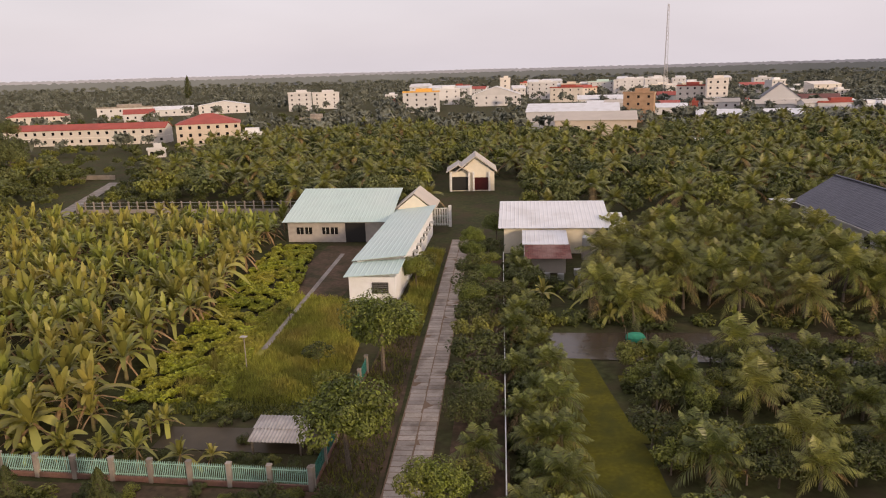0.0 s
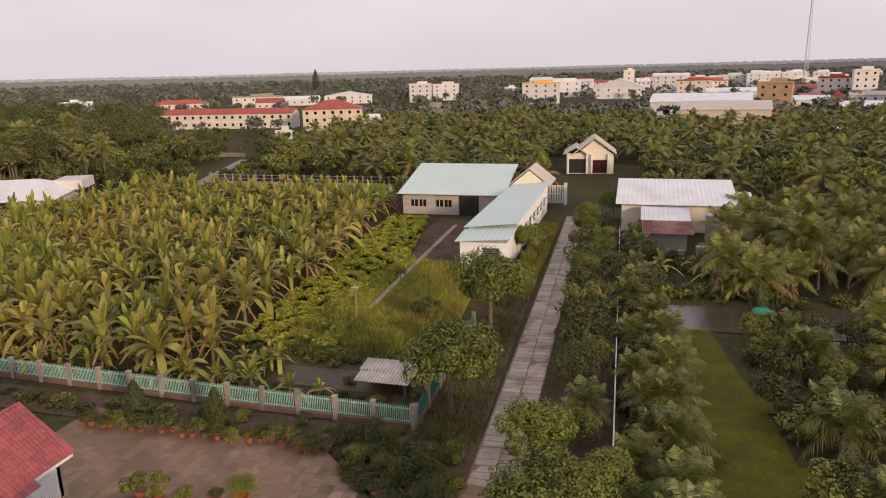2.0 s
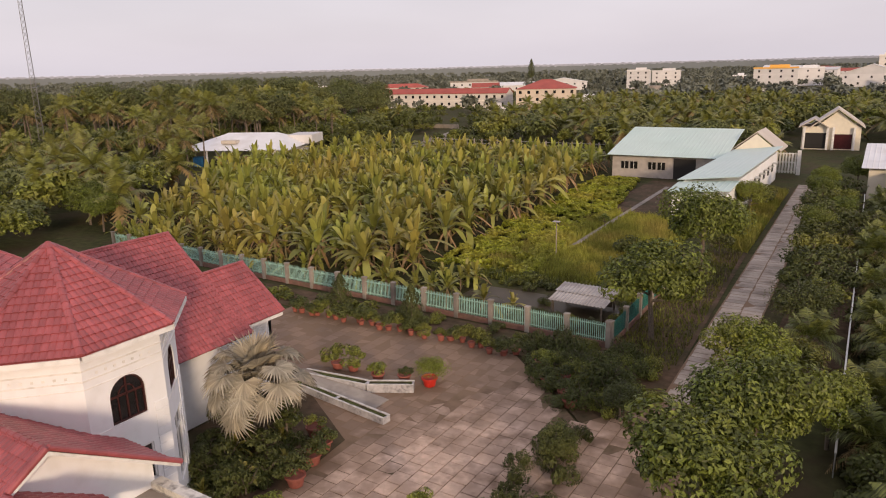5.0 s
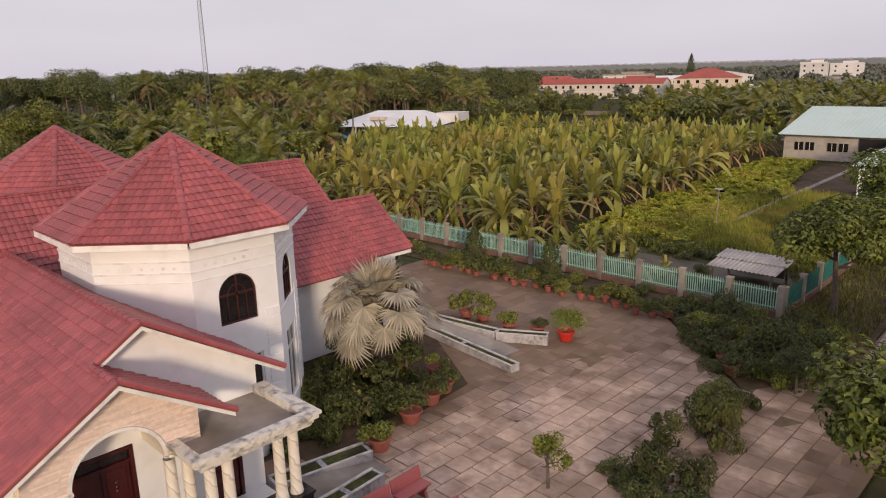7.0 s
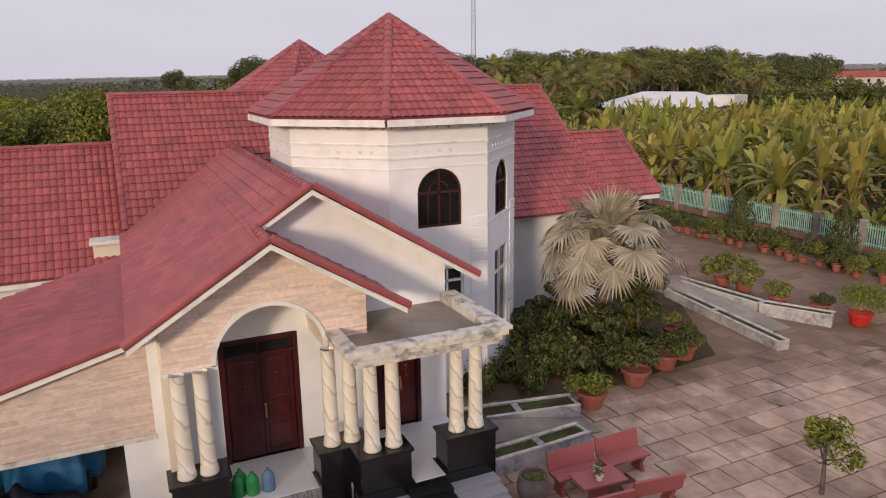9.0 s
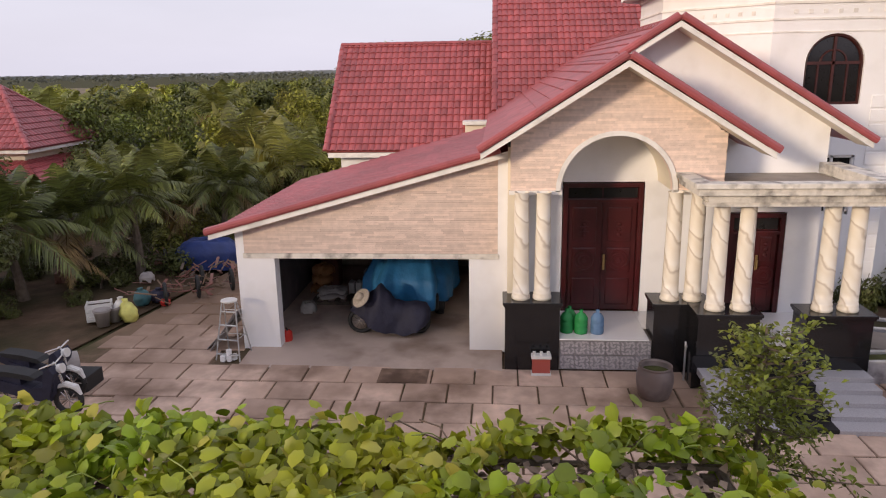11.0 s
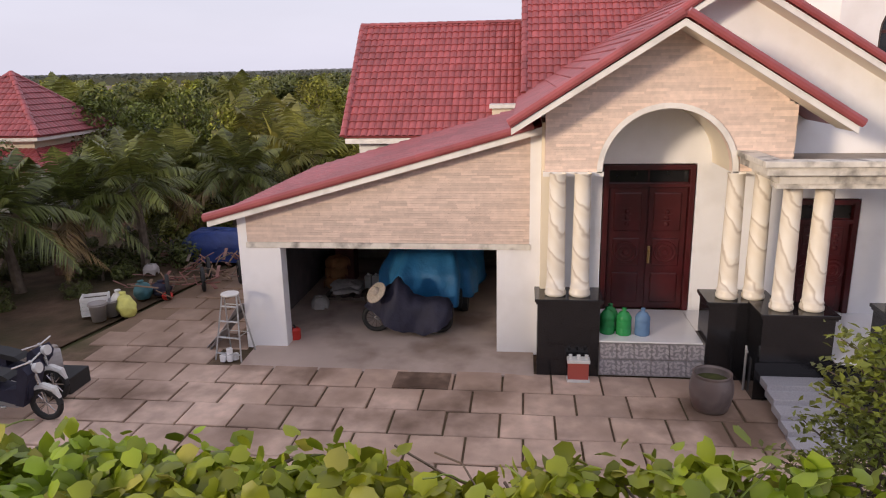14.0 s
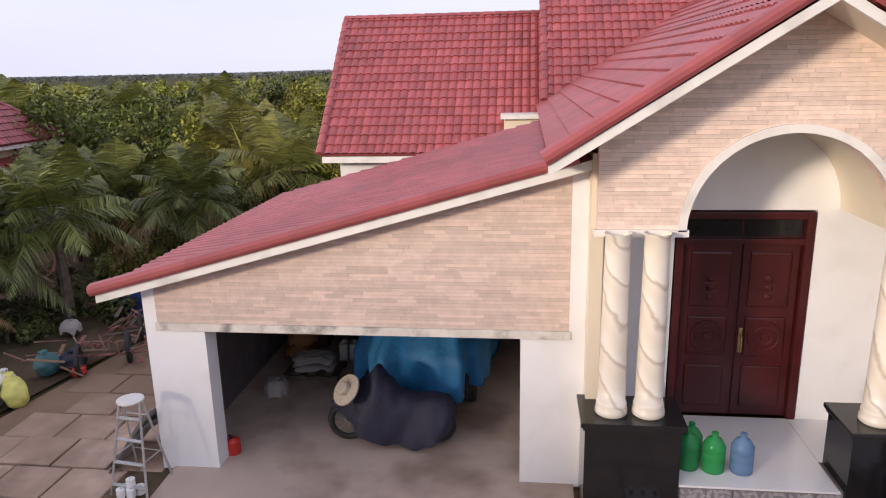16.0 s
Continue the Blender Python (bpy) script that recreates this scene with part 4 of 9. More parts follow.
panel_door("side_door", 9.87, 11.04, 0.69, 2.93, 2.5)
# steps: grey outside, black in the middle
for i in range(5):
    x1 = -16.28 + (i + 1) * 0.335
    for y0, y1, mt in ((8.7, 9.68, "greystep"), (9.684, 10.6, "blackstep"), (10.604, 11.76, "greystep")):
        z1 = 0.66 - (i + 1) * 0.115 if mt == "blackstep" else 0.425 - i * 0.088
        st = part("step", box(x1 - 0.42, x1, y0, y1, z1 - 0.13, z1, 0.008), M[mt], house)

# ---- ground, water, lane, paving ----
rng = np.random.default_rng(7)


def sheet(name, poly, z, material, parent=None, kind="structure", label="", category="", thick=0.0):
    ob = link(name, prism(poly, "z", z - max(thick, 0.02), z), material, parent)
    if parent is None:
        tagged(ob, label, category, kind=kind)
    return ob


def inside(poly, x, y):
    c = False
    for i in range(len(poly)):
        (x1, y1), (x2, y2) = poly[i - 1], poly[i]
        if (y1 > y) != (y2 > y) and x < (x2 - x1) * (y - y1) / (y2 - y1) + x1:
            c = not c
    return c


def ground_sheet():
    n = 60
    ax = [math.copysign(abs(i / n * 2 - 1) ** 2.6, i / n * 2 - 1) for i in range(n + 1)]
    vs = [(-60 + 3600 * a, 120 + 3600 * b, -0.14) for b in ax for a in ax]
    fs = [(j * (n + 1) + i, j * (n + 1) + i + 1, (j + 1) * (n + 1) + i + 1, (j + 1) * (n + 1) + i) for j in range(n) for i in range(n)]
    return tagged(raw("ground", vs, fs, M["ground"]), "flat garden ground with grass and bare soil", "ground", kind="structure")


ground_sheet()
YARD = [(-36, 25), (-36, 36.9), (-17.5, 35.0), (-13.6, 31.4), (-11.2, 29.0), (-8.3, 33.5), (-5.7, 33.5), (-5.7, 12), (-10.2, 12), (-10.2, -7), (-13, -7), (-17.6, -4.6), (-25, -3.4), (-25, 12), (-20, 14.5), (-20, 22), (-25, 25)]
yard = sheet("yard", YARD, -0.03, M["joint"], label="yard of weathered concrete slabs with dirt joints", category="yard")
LANE = [(-8.5, 33.5), (-5.6, 33.5), (-7.55, 108), (-10.4, 108)]
lane = sheet("lane", LANE, -0.05, M["joint"], label="garden lane of old concrete slabs", category="lane")
sheet("road", [(-92, 128), (-89, 128), (-103, 172), (-106, 172)], 0.0, M["concrete"], label="narrow grey concrete road", category="road")
sheet("field_path", [(-24.45, 62), (-25.0, 62), (-26.2, 99), (-25.6, 99)], -0.03, M["concrete"], label="narrow concrete garden path", category="path")
sheet("soil_bed", [(-29.5, 80), (-21, 76), (-21, 104), (-29.5, 104)], -0.07, M["soil"], label="bare dark tilled soil beside the barn", category="soil")
sheet("soil_verge", [(-13, 39), (-8.6, 36), (-10.3, 75), (-13.5, 75)], -0.075, M["soil"], label="bare brown soil strip beside the lane", category="soil")
sheet("soil_verge", [(-4.6, 36), (-0.4, 36), (-1.8, 96), (-5.8, 96)], -0.08, M["soil"], label="bare brown soil strip under the trees", category="soil")
sheet("planting_bed", [(-46, 35.4), (-17.3, 35.2), (-13.4, 31.5), (-11.0, 29.0), (-8.4, 33.6), (-8.6, 38.7), (-46, 38.7)], -0.06, M["soil"], label="soil bed planted along the fence", category="bed")
sheet("planting_bed", [(-27, 13), (-19.9, 13), (-19.5, 18), (-19.95, 22.2), (-24.95, 25.2), (-27, 25.2)], -0.02, M["soil"], label="shaded soil bed beside the tower", category="bed")
sheet("field", [(-150, -230), (-165, -30), (-330, -10), (-360, -260)], -0.1, M["field"], label="dry open field beyond the orchard", category="field")
sheet("side_ground", [(-30, -30), (-12.5, -30), (-12.5, -7.2), (-17.8, -4.9), (-25, -3.6), (-30, -3.6)], -0.08, M["soil"], label="bare shaded soil beside the garage", category="soil")
sheet("grass_patch", [(-29, 54), (-15, 52), (-16.5, 75), (-27.5, 80), (-29.5, 66)], -0.06, M["grass"], label="patch of long yellow-green grass", category="grass")
sheet("ditch_water", [(-26.5, 43.4), (-14.6, 43.2), (-14.6, 46.8), (-26.5, 46.6)], -0.09, M["mudwater"], label="murky brown ditch water", category="water")
sheet("pond_water", [(2.6, 61), (45, 60), (60, 62), (60, 70), (30, 68.5), (3, 67.5)], -0.06, M["water"], label="still brown pond water", category="water")
sheet("canal_duckweed", [(3.3, 30), (10.2, 30), (9.2, 44), (7.6, 54), (6.6, 61), (3.2, 61)], -0.045, M["duckweed"], label="canal covered in green duckweed", category="water")
for k, (ya, yb) in enumerate(((36, 39.5), (46, 49.0), (55.5, 57.5))):
    sheet("ditch_duckweed", [(8.6, ya), (60, ya + 2), (60, yb + 2), (8.6, yb)], -0.055, M["duckweed"], label="orchard ditch covered in duckweed", category="water")


def slab_mesh(lx, ly, name):
    """A cast slab with a chamfered, slightly worn top edge."""
    c, z0, z1 = 0.014, -0.05, 0.0
    b = [(-lx / 2, -ly / 2), (lx / 2, -ly / 2), (lx / 2, ly / 2), (-lx / 2, ly / 2)]
    vs = [(x, y, z0) for x, y in b] + [(x, y, z1 - 0.012) for x, y in b] + [(x - math.copysign(c, x), y - math.copysign(c, y), z1) for x, y in b]
    fs = [(8, 9, 10, 11)] + [(i, (i + 1) % 4, 4 + (i + 1) % 4, 4 + i) for i in range(4)] + [(4 + i, 4 + (i + 1) % 4, 8 + (i + 1) % 4, 8 + i) for i in range(4)]
    me = bpy.data.meshes.new(name)
    me.from_pydata(vs, [], fs)
    me.materials.append(M[name])
    return me, np.array(vs), fs


SLAB, SV, SF = slab_mesh(0.75, 0.832, "slab")


def lay_yard():
    jv, jf = [], []
    made = 0
    for i in range(39):
        x = -15.12 + (i - 27) * 0.783
        for j in range(52):
            y = 1.404 + (j - 10) * 0.868 - (0 if i % 2 else 0.5)
            if not all(inside(YARD, x + a, y + b) for a in (-0.36, 0.36) for b in (-0.4, 0.4)):
                continue
            if -18.8 < x < -17.0 and -1 < y < 12.2 or x < -17.4 and y < 13:
                if not (y < -0.9):
                    continue
            if -16.9 < x < -14.4 and 8.2 < y < 12.1:
                if not (-16.3 < x < -14.9 and 8.75 < y < 11.6):
                    o = new("slab", SLAB)
                    o.parent, o.matrix_world = yard, Matrix.Translation((x, y, 0.002 * (i % 3) - 0.004))
                continue
            z = float(rng.normal(0, 0.006))
            far = math.hypot((x + 12.6) / 7.4, (y - 9.0) / 24.0) + 0.25 * noise.noise(Vector((x * 0.4, y * 0.4, 2.0)))
            if y > 13:                       # earth has crept over the slabs round the beds
                z -= 0.026 * min(1, max(0, (far - 0.72) / 0.3))
            rot = Matrix.Translation((x, y, z)) @ Euler((rng.normal(0, 0.006), rng.normal(0, 0.006), rng.normal(0, 0.006))).to_matrix().to_4x4()
            if x > -17.5 and y < 13.5 and made < 190 or -19 < x < -13 and 15 < y < 24 and made < 290:
                o = new("slab", SLAB)
                o.parent, o.matrix_world = yard, rot
                made += 1
            else:
                if rng.random() < 0.03:
                    continue
                b = len(jv)
                jv += [tuple(rot @ Vector(p)) for p in SV]
                jf += [tuple(b + q for q in f) for f in SF]
    s = raw("slabs", jv, jf, M["slab"], yard)
    s["kind"] = "stuff"


lay_yard()
LSLAB, _, _ = slab_mesh(1.28, 0.625, "lane_slab")
for j in range(106):
    y = 33.9 + j * 0.70
    f = (y - 33.5) / 74.5
    for s in (-1, 1):
        o = new("slab", LSLAB)
        o.parent = lane
        o.matrix_world = Matrix.Translation((-7.05 - 1.92 * f + s * 0.69 + rng.normal(0, 0.02), y + (0.1 if s > 0 else 0), -0.03 + rng.normal(0, 0.008))) @ Euler((rng.normal(0, 0.01), rng.normal(0, 0.012), 0.026 + rng.normal(0, 0.012))).to_matrix().to_4x4()

# ---- plant kit: each kind is built once as arrays and then placed ----
def leaf_quads(centres, normals, size, ratio=0.5, fold=0.25, seed=1, jitter=0.35):
    """Folded pointed leaves at the given places; returns vertices (n*4, 3) and faces."""
    r = np.random.default_rng(seed)
    n = len(centres)
    nrm = normals + r.normal(0, jitter, (n, 3))
    nrm /= np.linalg.norm(nrm, axis=1, keepdims=True) + 1e-9
    d = np.cross(nrm, r.normal(0, 1, (n, 3)))
    d /= np.linalg.norm(d, axis=1, keepdims=True) + 1e-9
    s = np.cross(nrm, d)
    ln = (size * r.uniform(0.7, 1.3, (n, 1)))
    a = centres - d * ln * 0.5
    b = centres + d * ln * 0.5 - nrm * ln * 0.12
    m = centres
    l_ = m + s * ln * ratio * 0.5 + nrm * ln * fold * 0.3
    r_ = m - s * ln * ratio * 0.5 + nrm * ln * fold * 0.3
    v = np.stack([a, l_, b, r_], 1).reshape(-1, 3)
    f = (np.arange(n)[:, None] * 4 + np.array([[0, 1, 2, 0, 2, 3]])).reshape(-1, 3)
    return v, f


def crown_points(r, n, clumps, rx, rz, cz, fill=0.75):
    """Leaf places on uneven clumps round a crown's middle."""
    c = r.normal(0, 1, (clumps, 3))
    c /= np.linalg.norm(c, axis=1, keepdims=True)
    c[:, 2] = np.abs(c[:, 2]) * 0.9 - 0.35
    c *= r.uniform(0.35, 1.18, (clumps, 1)) ** 0.6
    cc = c * np.array([rx, rx, rz]) * 0.72
    k = r.integers(0, clumps, n)
    d = r.normal(0, 1, (n, 3))
    d /= np.linalg.norm(d, axis=1, keepdims=True)
    rad = r.uniform(fill, 1.05, (n, 1)) * (rx * r.uniform(0.2, 0.48, clumps))[k][:, None]
    p = cc[k] + d * rad * np.array([1, 1, 0.8])
    p[:, 2] += cz
    nr = d * 0.75 + np.array([0, 0, 0.5])
    return p, nr


def arr_mesh(name, v, f, mats, idx=None):
    me = bpy.data.meshes.new(name)
    f = np.asarray(f, dtype=np.int32)
    me.vertices.add(len(v))
    me.vertices.foreach_set("co", np.asarray(v, dtype=np.float32).ravel())
    me.loops.add(f.size)
    me.loops.foreach_set("vertex_index", f.ravel())
    me.polygons.add(len(f))
    me.polygons.foreach_set("loop_start", np.arange(len(f), dtype=np.int32) * f.shape[1])
    for m_ in mats:
        me.materials.append(m_)
    if idx is not None:
        me.polygons.foreach_set("material_index", np.asarray(idx, dtype=np.int32))
    me.update(calc_edges=True)
    me.validate()
    return me


def limb_bm(seed, height, r0, limbs, spread, lean=0.1):
    r = random.Random(seed)
    bm = bmesh.new()
    top = Vector((r.uniform(-lean, lean) * height, r.uniform(-lean, lean) * height, height))
    mid = Vector((top.x * 0.3, top.y * 0.5, height * 0.5))
    tube([(0, 0, -0.2), mid, top], [r0, r0 * 0.7, r0 * 0.4], 7, bm)
    for k in range(limbs):
        a = math.tau * k / limbs + r.uniform(-0.4, 0.4)
        s = mid.lerp(top, r.uniform(0.0, 0.9))
        e = s + Vector((math.cos(a) * spread, math.sin(a) * spread, spread * r.uniform(0.4, 0.9)))
        tube([s, s.lerp(e, 0.5) + Vector((0, 0, -0.1 * spread)), e], [r0 * 0.4, r0 * 0.28, r0 * 0.12], 5, bm)
    return bm


def tree_kind(name, label, category, seed, height, rx, rz, leaves, size, material, clumps=16, ratio=0.45, group="garden trees"):
    """Tapered trunk with limbs and a crown of many leaves; returned as a thing far below is never made: it is placed at once by the caller."""
    r = np.random.default_rng(seed)
    p, nr = crown_points(r, leaves, clumps, rx, rz, height - rz)
    v, f = leaf_quads(p, nr, size, ratio, seed=seed)
    crown = arr_mesh(name + "_crown", v, f, [material])
    tb = limb_bm(seed, height - rz * 0.9, max(0.06, rx * 0.055), 6, rx * 0.6)
    tm = bpy.data.meshes.new(name + "_trunk")
    tb.to_mesh(tm)
    tb.free()
    tm.materials.append(M["bark"])
    return dict(name=name, label=label, category=category, group=group, parts=(("trunk", tm), ("crown", crown)), arrays=(v, f), material=material)


UNDER = []      # shrubs too far off to be told apart, joined at the end


def in_gap(x, y):
    """The open strip of low ground that runs from the yard to the pavilion."""
    px, py, dx, dy = -20.0, -5.0, -0.752, -0.659
    along, side = (x - px) * dx + (y - py) * dy, abs((x - px) * dy - (y - py) * dx)
    return 4.5 < along < 19.5 and side < 2.6


def plant(kind, x, y, s=1.0, rz=None, z=-0.1, sz=None, tilt=0.0, label=None):
    rz = float(rng.uniform(0, 360)) if rz is None else rz
    if kind["name"] != "shrub" and in_gap(x, y) or in_gap(x, y) and s > 0.8:
        return None
    if kind["name"] == "shrub" and (y > 47 or x < -29.5 or x > 0.3 and y > 26):
        UNDER.append((kind, float(x), float(y), s, math.radians(rz)))
        return None
    e = new(kind["name"])
    e.empty_display_size = 0.2
    e.matrix_world = pose(x, y, z, tilt, 0, rz) @ Matrix.Diagonal((s, s, sz or s, 1))
    tagged(e, label or kind["label"], kind["category"], kind["group"])
    for n, me in kind["parts"]:
        o = new(n, me)
        o.parent = e
    return e


def palm_frond(r, length, droop, rise, leaflets, width, seed):
    """One feather frond along +x from the origin: a rachis and pairs of hanging leaflets."""
    v, f = [], []
    rr = np.random.default_rng(seed)
    def at(t):
        return np.array([length * t * math.cos(rise) * (1 - 0.12 * droop * t), 0.0, length * t * math.sin(rise) - droop * length * t * t * 0.55])
    for i in range(6):
        a, b = at(i / 6), at((i + 1) / 6)
        w = 0.035 * (1 - i / 8)
        k = len(v)
        v += [a + [0, w, 0], a - [0, w, 0], b - [0, w * 0.8, 0], b + [0, w * 0.8, 0]]
        f += [(k, k + 1, k + 2), (k, k + 2, k + 3)]
    for i in range(leaflets):
        t = 0.14 + 0.86 * i / (leaflets - 1)
        ll = length * 0.30 * math.sin(math.pi * min(1, 0.22 + 0.75 * t)) * rr.uniform(0.8, 1.15)
        p = at(t)
        tang = at(min(1, t + 0.02)) - at(t - 0.02)
        tang /= np.linalg.norm(tang)
        for s in (-1, 1):
            d = tang * 0.62 + np.array([0, s * 0.8, -0.25 - 0.3 * t]) + rr.normal(0, 0.08, 3)
            d /= np.linalg.norm(d)
            q = p + d * ll + np.array([0, 0, -0.18 * ll])
            w = tang * width * 0.5
            k = len(v)
            m = p + d * ll * 0.5
            v += [p - w * 0.5, p + w * 0.5, m + w, m - w, q]
            f += [(k, k + 1, k + 2), (k, k + 2, k + 3), (k + 3, k + 2, k + 4)]
    return np.array(v), np.array(f)


def palm_arrays(seed, fronds, length, leaflets, width, dry=2):
    r = np.random.default_rng(seed)
    V, F, I = [], [], []
    n = 0
    for k in range(fronds):
        t = k / fronds
        rise = math.radians(78 - 95 * t + r.uniform(-8, 8))
        v, f = palm_frond(r, length * r.uniform(0.85, 1.1), 0.55 + 0.5 * t, rise, leaflets, width, seed * 31 + k)
        a = k * 2.399 + r.uniform(-0.2, 0.2)
        c, s = math.cos(a), math.sin(a)
        v = v @ np.array([[c, s, 0], [-s, c, 0], [0, 0, 1]])
        V.append(v)
        F.append(f + n)
        I.append(np.full(len(f), 1 if k >= fronds - dry else 0))
        n += len(v)
    return np.vstack(V), np.vstack(F), np.concatenate(I)


def palm_kind(name, label, seed, height, fronds, length, leaflets, width, group, dry=2, r0=0.14, material="palm"):
    v, f, idx = palm_arrays(seed, fronds, length, leaflets, width, dry)
    v = v + np.array([0.04 * height, 0, height])
    crown = arr_mesh(name + "_crown", v, f, [M[material], M["palm_dry"]], idx)
    tb = tube([(0, 0, -0.2), (0.0, 0, height * 0.4), (0.04 * height, 0, height + 0.05)], [r0 * 1.4, r0, r0 * 0.8], 8)
    tm = bpy.data.meshes.new(name + "_trunk")
    tb.to_mesh(tm)
    tb.free()
    tm.materials.append(M["bark"])
    return dict(name=name, label=label, category="palm", group=group, parts=(("trunk", tm), ("crown", crown)), arrays=(v, f, idx))


def banana_arrays(seed, height, leaves, length, lod=6):
    """A banana plant: big arching leaves round a thick false stem, the lowest brown and hanging."""
    r = np.random.default_rng(seed)
    V, F, I = [], [], []
    n = 0
    for k in range(leaves):
        t = k / max(1, leaves - 1)
        rise = math.radians(86 - 68 * t + r.uniform(-14, 14))
        ln = length * r.uniform(0.75, 1.1)
        dr = 0.4 + 0.85 * t + r.uniform(-0.15, 0.3)
        dry = t > 0.74 and r.random() < 0.55
        if dry:
            rise, dr, ln = math.radians(r.uniform(-60, 5)), 0.5, ln * 0.75
        w = ln * r.uniform(0.074, 0.108) * (0.55 if dry else 1)
        vs = []
        tw = r.uniform(-0.6, 0.6)
        for i in range(lod + 1):
            u = i / lod
            c = np.array([ln * u * math.cos(rise), 0, ln * u * math.sin(rise) - dr * ln * u * u * 0.6])
            ww = w * (0.12 if u < 0.12 else math.sin(math.pi * min(1, 0.10 + 0.80 * u)) ** 0.5) * r.uniform(0.65, 1.12)
            if u == 1:
                ww = w * 0.28
            side = np.array([0, math.cos(tw * u), math.sin(tw * u)])
            up = np.array([-math.sin(rise) * 0.3, 0, 0.35])
            vs += [c - side * ww + up * ww * 0.7, c, c + side * ww + up * ww * 0.7]
        vs = np.array(vs)
        a = k * 2.399 + r.uniform(-0.4, 0.4)
        cs, sn = math.cos(a), math.sin(a)
        vs = vs @ np.array([[cs, sn, 0], [-sn, cs, 0], [0, 0, 1]])
        vs[:, 2] += height * (1.0 - 0.12 * t)
        f = []
        for i in range(lod):
            for q in (0, 1):
                p = i * 3 + q
                f += [(p, p + 1, p + 4), (p, p + 4, p + 3)]
        V.append(vs)
        F.append(np.array(f) + n)
        I.append(np.full(len(f), 1 if dry else 0))
        n += len(vs)
    return np.vstack(V), np.vstack(F), np.concatenate(I)


def banana_kind(seed, height, leaves, length):
    v, f, idx = banana_arrays(seed, height, leaves, length)
    crown = arr_mesh("banana_crown", v, f, [M["banana"], M["banana_dry"]], idx)
    tb = tube([(0, 0, -0.2), (0, 0, height * 0.6), (0, 0, height + 0.1)], [0.15, 0.11, 0.06], 7)
    tm = bpy.data.meshes.new("banana_stem")
    tb.to_mesh(tm)
    tb.free()
    tm.materials.append(M["banana_stem"])
    return dict(name="banana_plant", label="banana plant with broad arching green leaves", category="banana plant", group="banana field", parts=(("stem", tm), ("crown", crown)), arrays=(v, f, idx))


M["banana_stem"] = mat("banana_stem", (0.16, 0.15, 0.06), 0.6, vary=0.3, scale=6, second=(0.20, 0.13, 0.07))


def merged(name, label, category, mats, items, kind="stuff"):
    """Many copies of plant arrays joined in one mesh: items of (arrays, x, y, z, scale, turn)."""
    V, F, I = [], [], []
    n = 0
    for arrs, x, y, z, s, a in items:
        v, f = arrs[0], arrs[1]
        c, sn = math.cos(a), math.sin(a)
        V.append(v @ np.array([[c, sn, 0], [-sn, c, 0], [0, 0, 1]]) * s + np.array([x, y, z]))
        F.append(f + n)
        I.append(arrs[2] if len(arrs) > 2 else np.zeros(len(f), dtype=int))
        n += len(v)
    me = arr_mesh(name, np.vstack(V), np.vstack(F), mats, np.concatenate(I))
    return tagged(new(name, me), label, category, kind=kind)


def thin(arrs, n, grow, seed=1):
    """The same crown with fewer, larger leaves, for trees that stand far off."""
    q = np.random.default_rng(seed)
    lv = arrs[0].reshape(-1, 4, 3)
    lv = lv[np.sort(q.choice(len(lv), n, replace=False))]
    c = lv.mean(1, keepdims=True)
    return ((lv - c) * grow + c).reshape(-1, 3), (np.arange(n)[:, None] * 4 + np.array([[0, 1, 2, 0, 2, 3]])).reshape(-1, 3)


def tri_leaves(c, nr, size, seed, ratio=0.62):
    """One pointed triangle to a leaf spray, for crowns that stand far off."""
    q = np.random.default_rng(seed)
    n = len(c)
    nr = nr + q.normal(0, 0.45, (n, 3))
    nr /= np.linalg.norm(nr, axis=1, keepdims=True) + 1e-9
    d = np.cross(nr, q.normal(0, 1, (n, 3)))
    d /= np.linalg.norm(d, axis=1, keepdims=True) + 1e-9
    s = np.cross(nr, d)
    ln = size * q.uniform(0.65, 1.35, (n, 1))
    v = np.stack([c - d * ln * 0.45 + s * ln * ratio * 0.5, c - d * ln * 0.45 - s * ln * ratio * 0.5, c + d * ln * 0.6 - nr * ln * 0.15], 1).reshape(-1, 3)
    return v, np.arange(n * 3).reshape(-1, 3)


def far_crown(seed, height, rx, rz, n, size, clumps):
    p, nr = crown_points(np.random.default_rng(seed), n, clumps, rx, rz, height - rz)
    return tri_leaves(p, nr, size, seed + 1)


def far_palm(seed, fronds, length, leaflets, width):
    """A coconut crown with one blade to a leaflet, for palms that stand far off; the lowest fronds are dry."""
    q = np.random.default_rng(seed)
    V, F, I = [], [], []
    for k in range(fronds):
        t = k / fronds
        rise, droop, ln = math.radians(76 - 96 * t + q.uniform(-8, 8)), 0.6 + 0.5 * t, length * q.uniform(0.85, 1.1)
        a = k * 2.399 + q.uniform(-0.25, 0.25)
        ca, sa = math.cos(a), math.sin(a)
        def at(u, off=0.0, drop=0.0):
            x, z = ln * u * math.cos(rise), ln * u * math.sin(rise) - droop * ln * u * u * 0.55 - drop
            return (x * ca - off * sa, x * sa + off * ca, z)
        for i in range(leaflets):
            u = 0.12 + 0.84 * i / (leaflets - 1)
            w = ln * 0.27 * math.sin(math.pi * min(1, 0.25 + 0.72 * u)) * q.uniform(0.8, 1.15)
            for sd in (-1, 1):
                b = len(V)
                V += [at(u), at(min(1, u + width / ln)), at(min(1.05, u + 0.12), sd * w, 0.45 * w)]
                F.append((b, b + 1, b + 2))
                I.append(1 if k >= fronds - 2 else 0)
    return np.array(V), np.array(F), np.array(I)


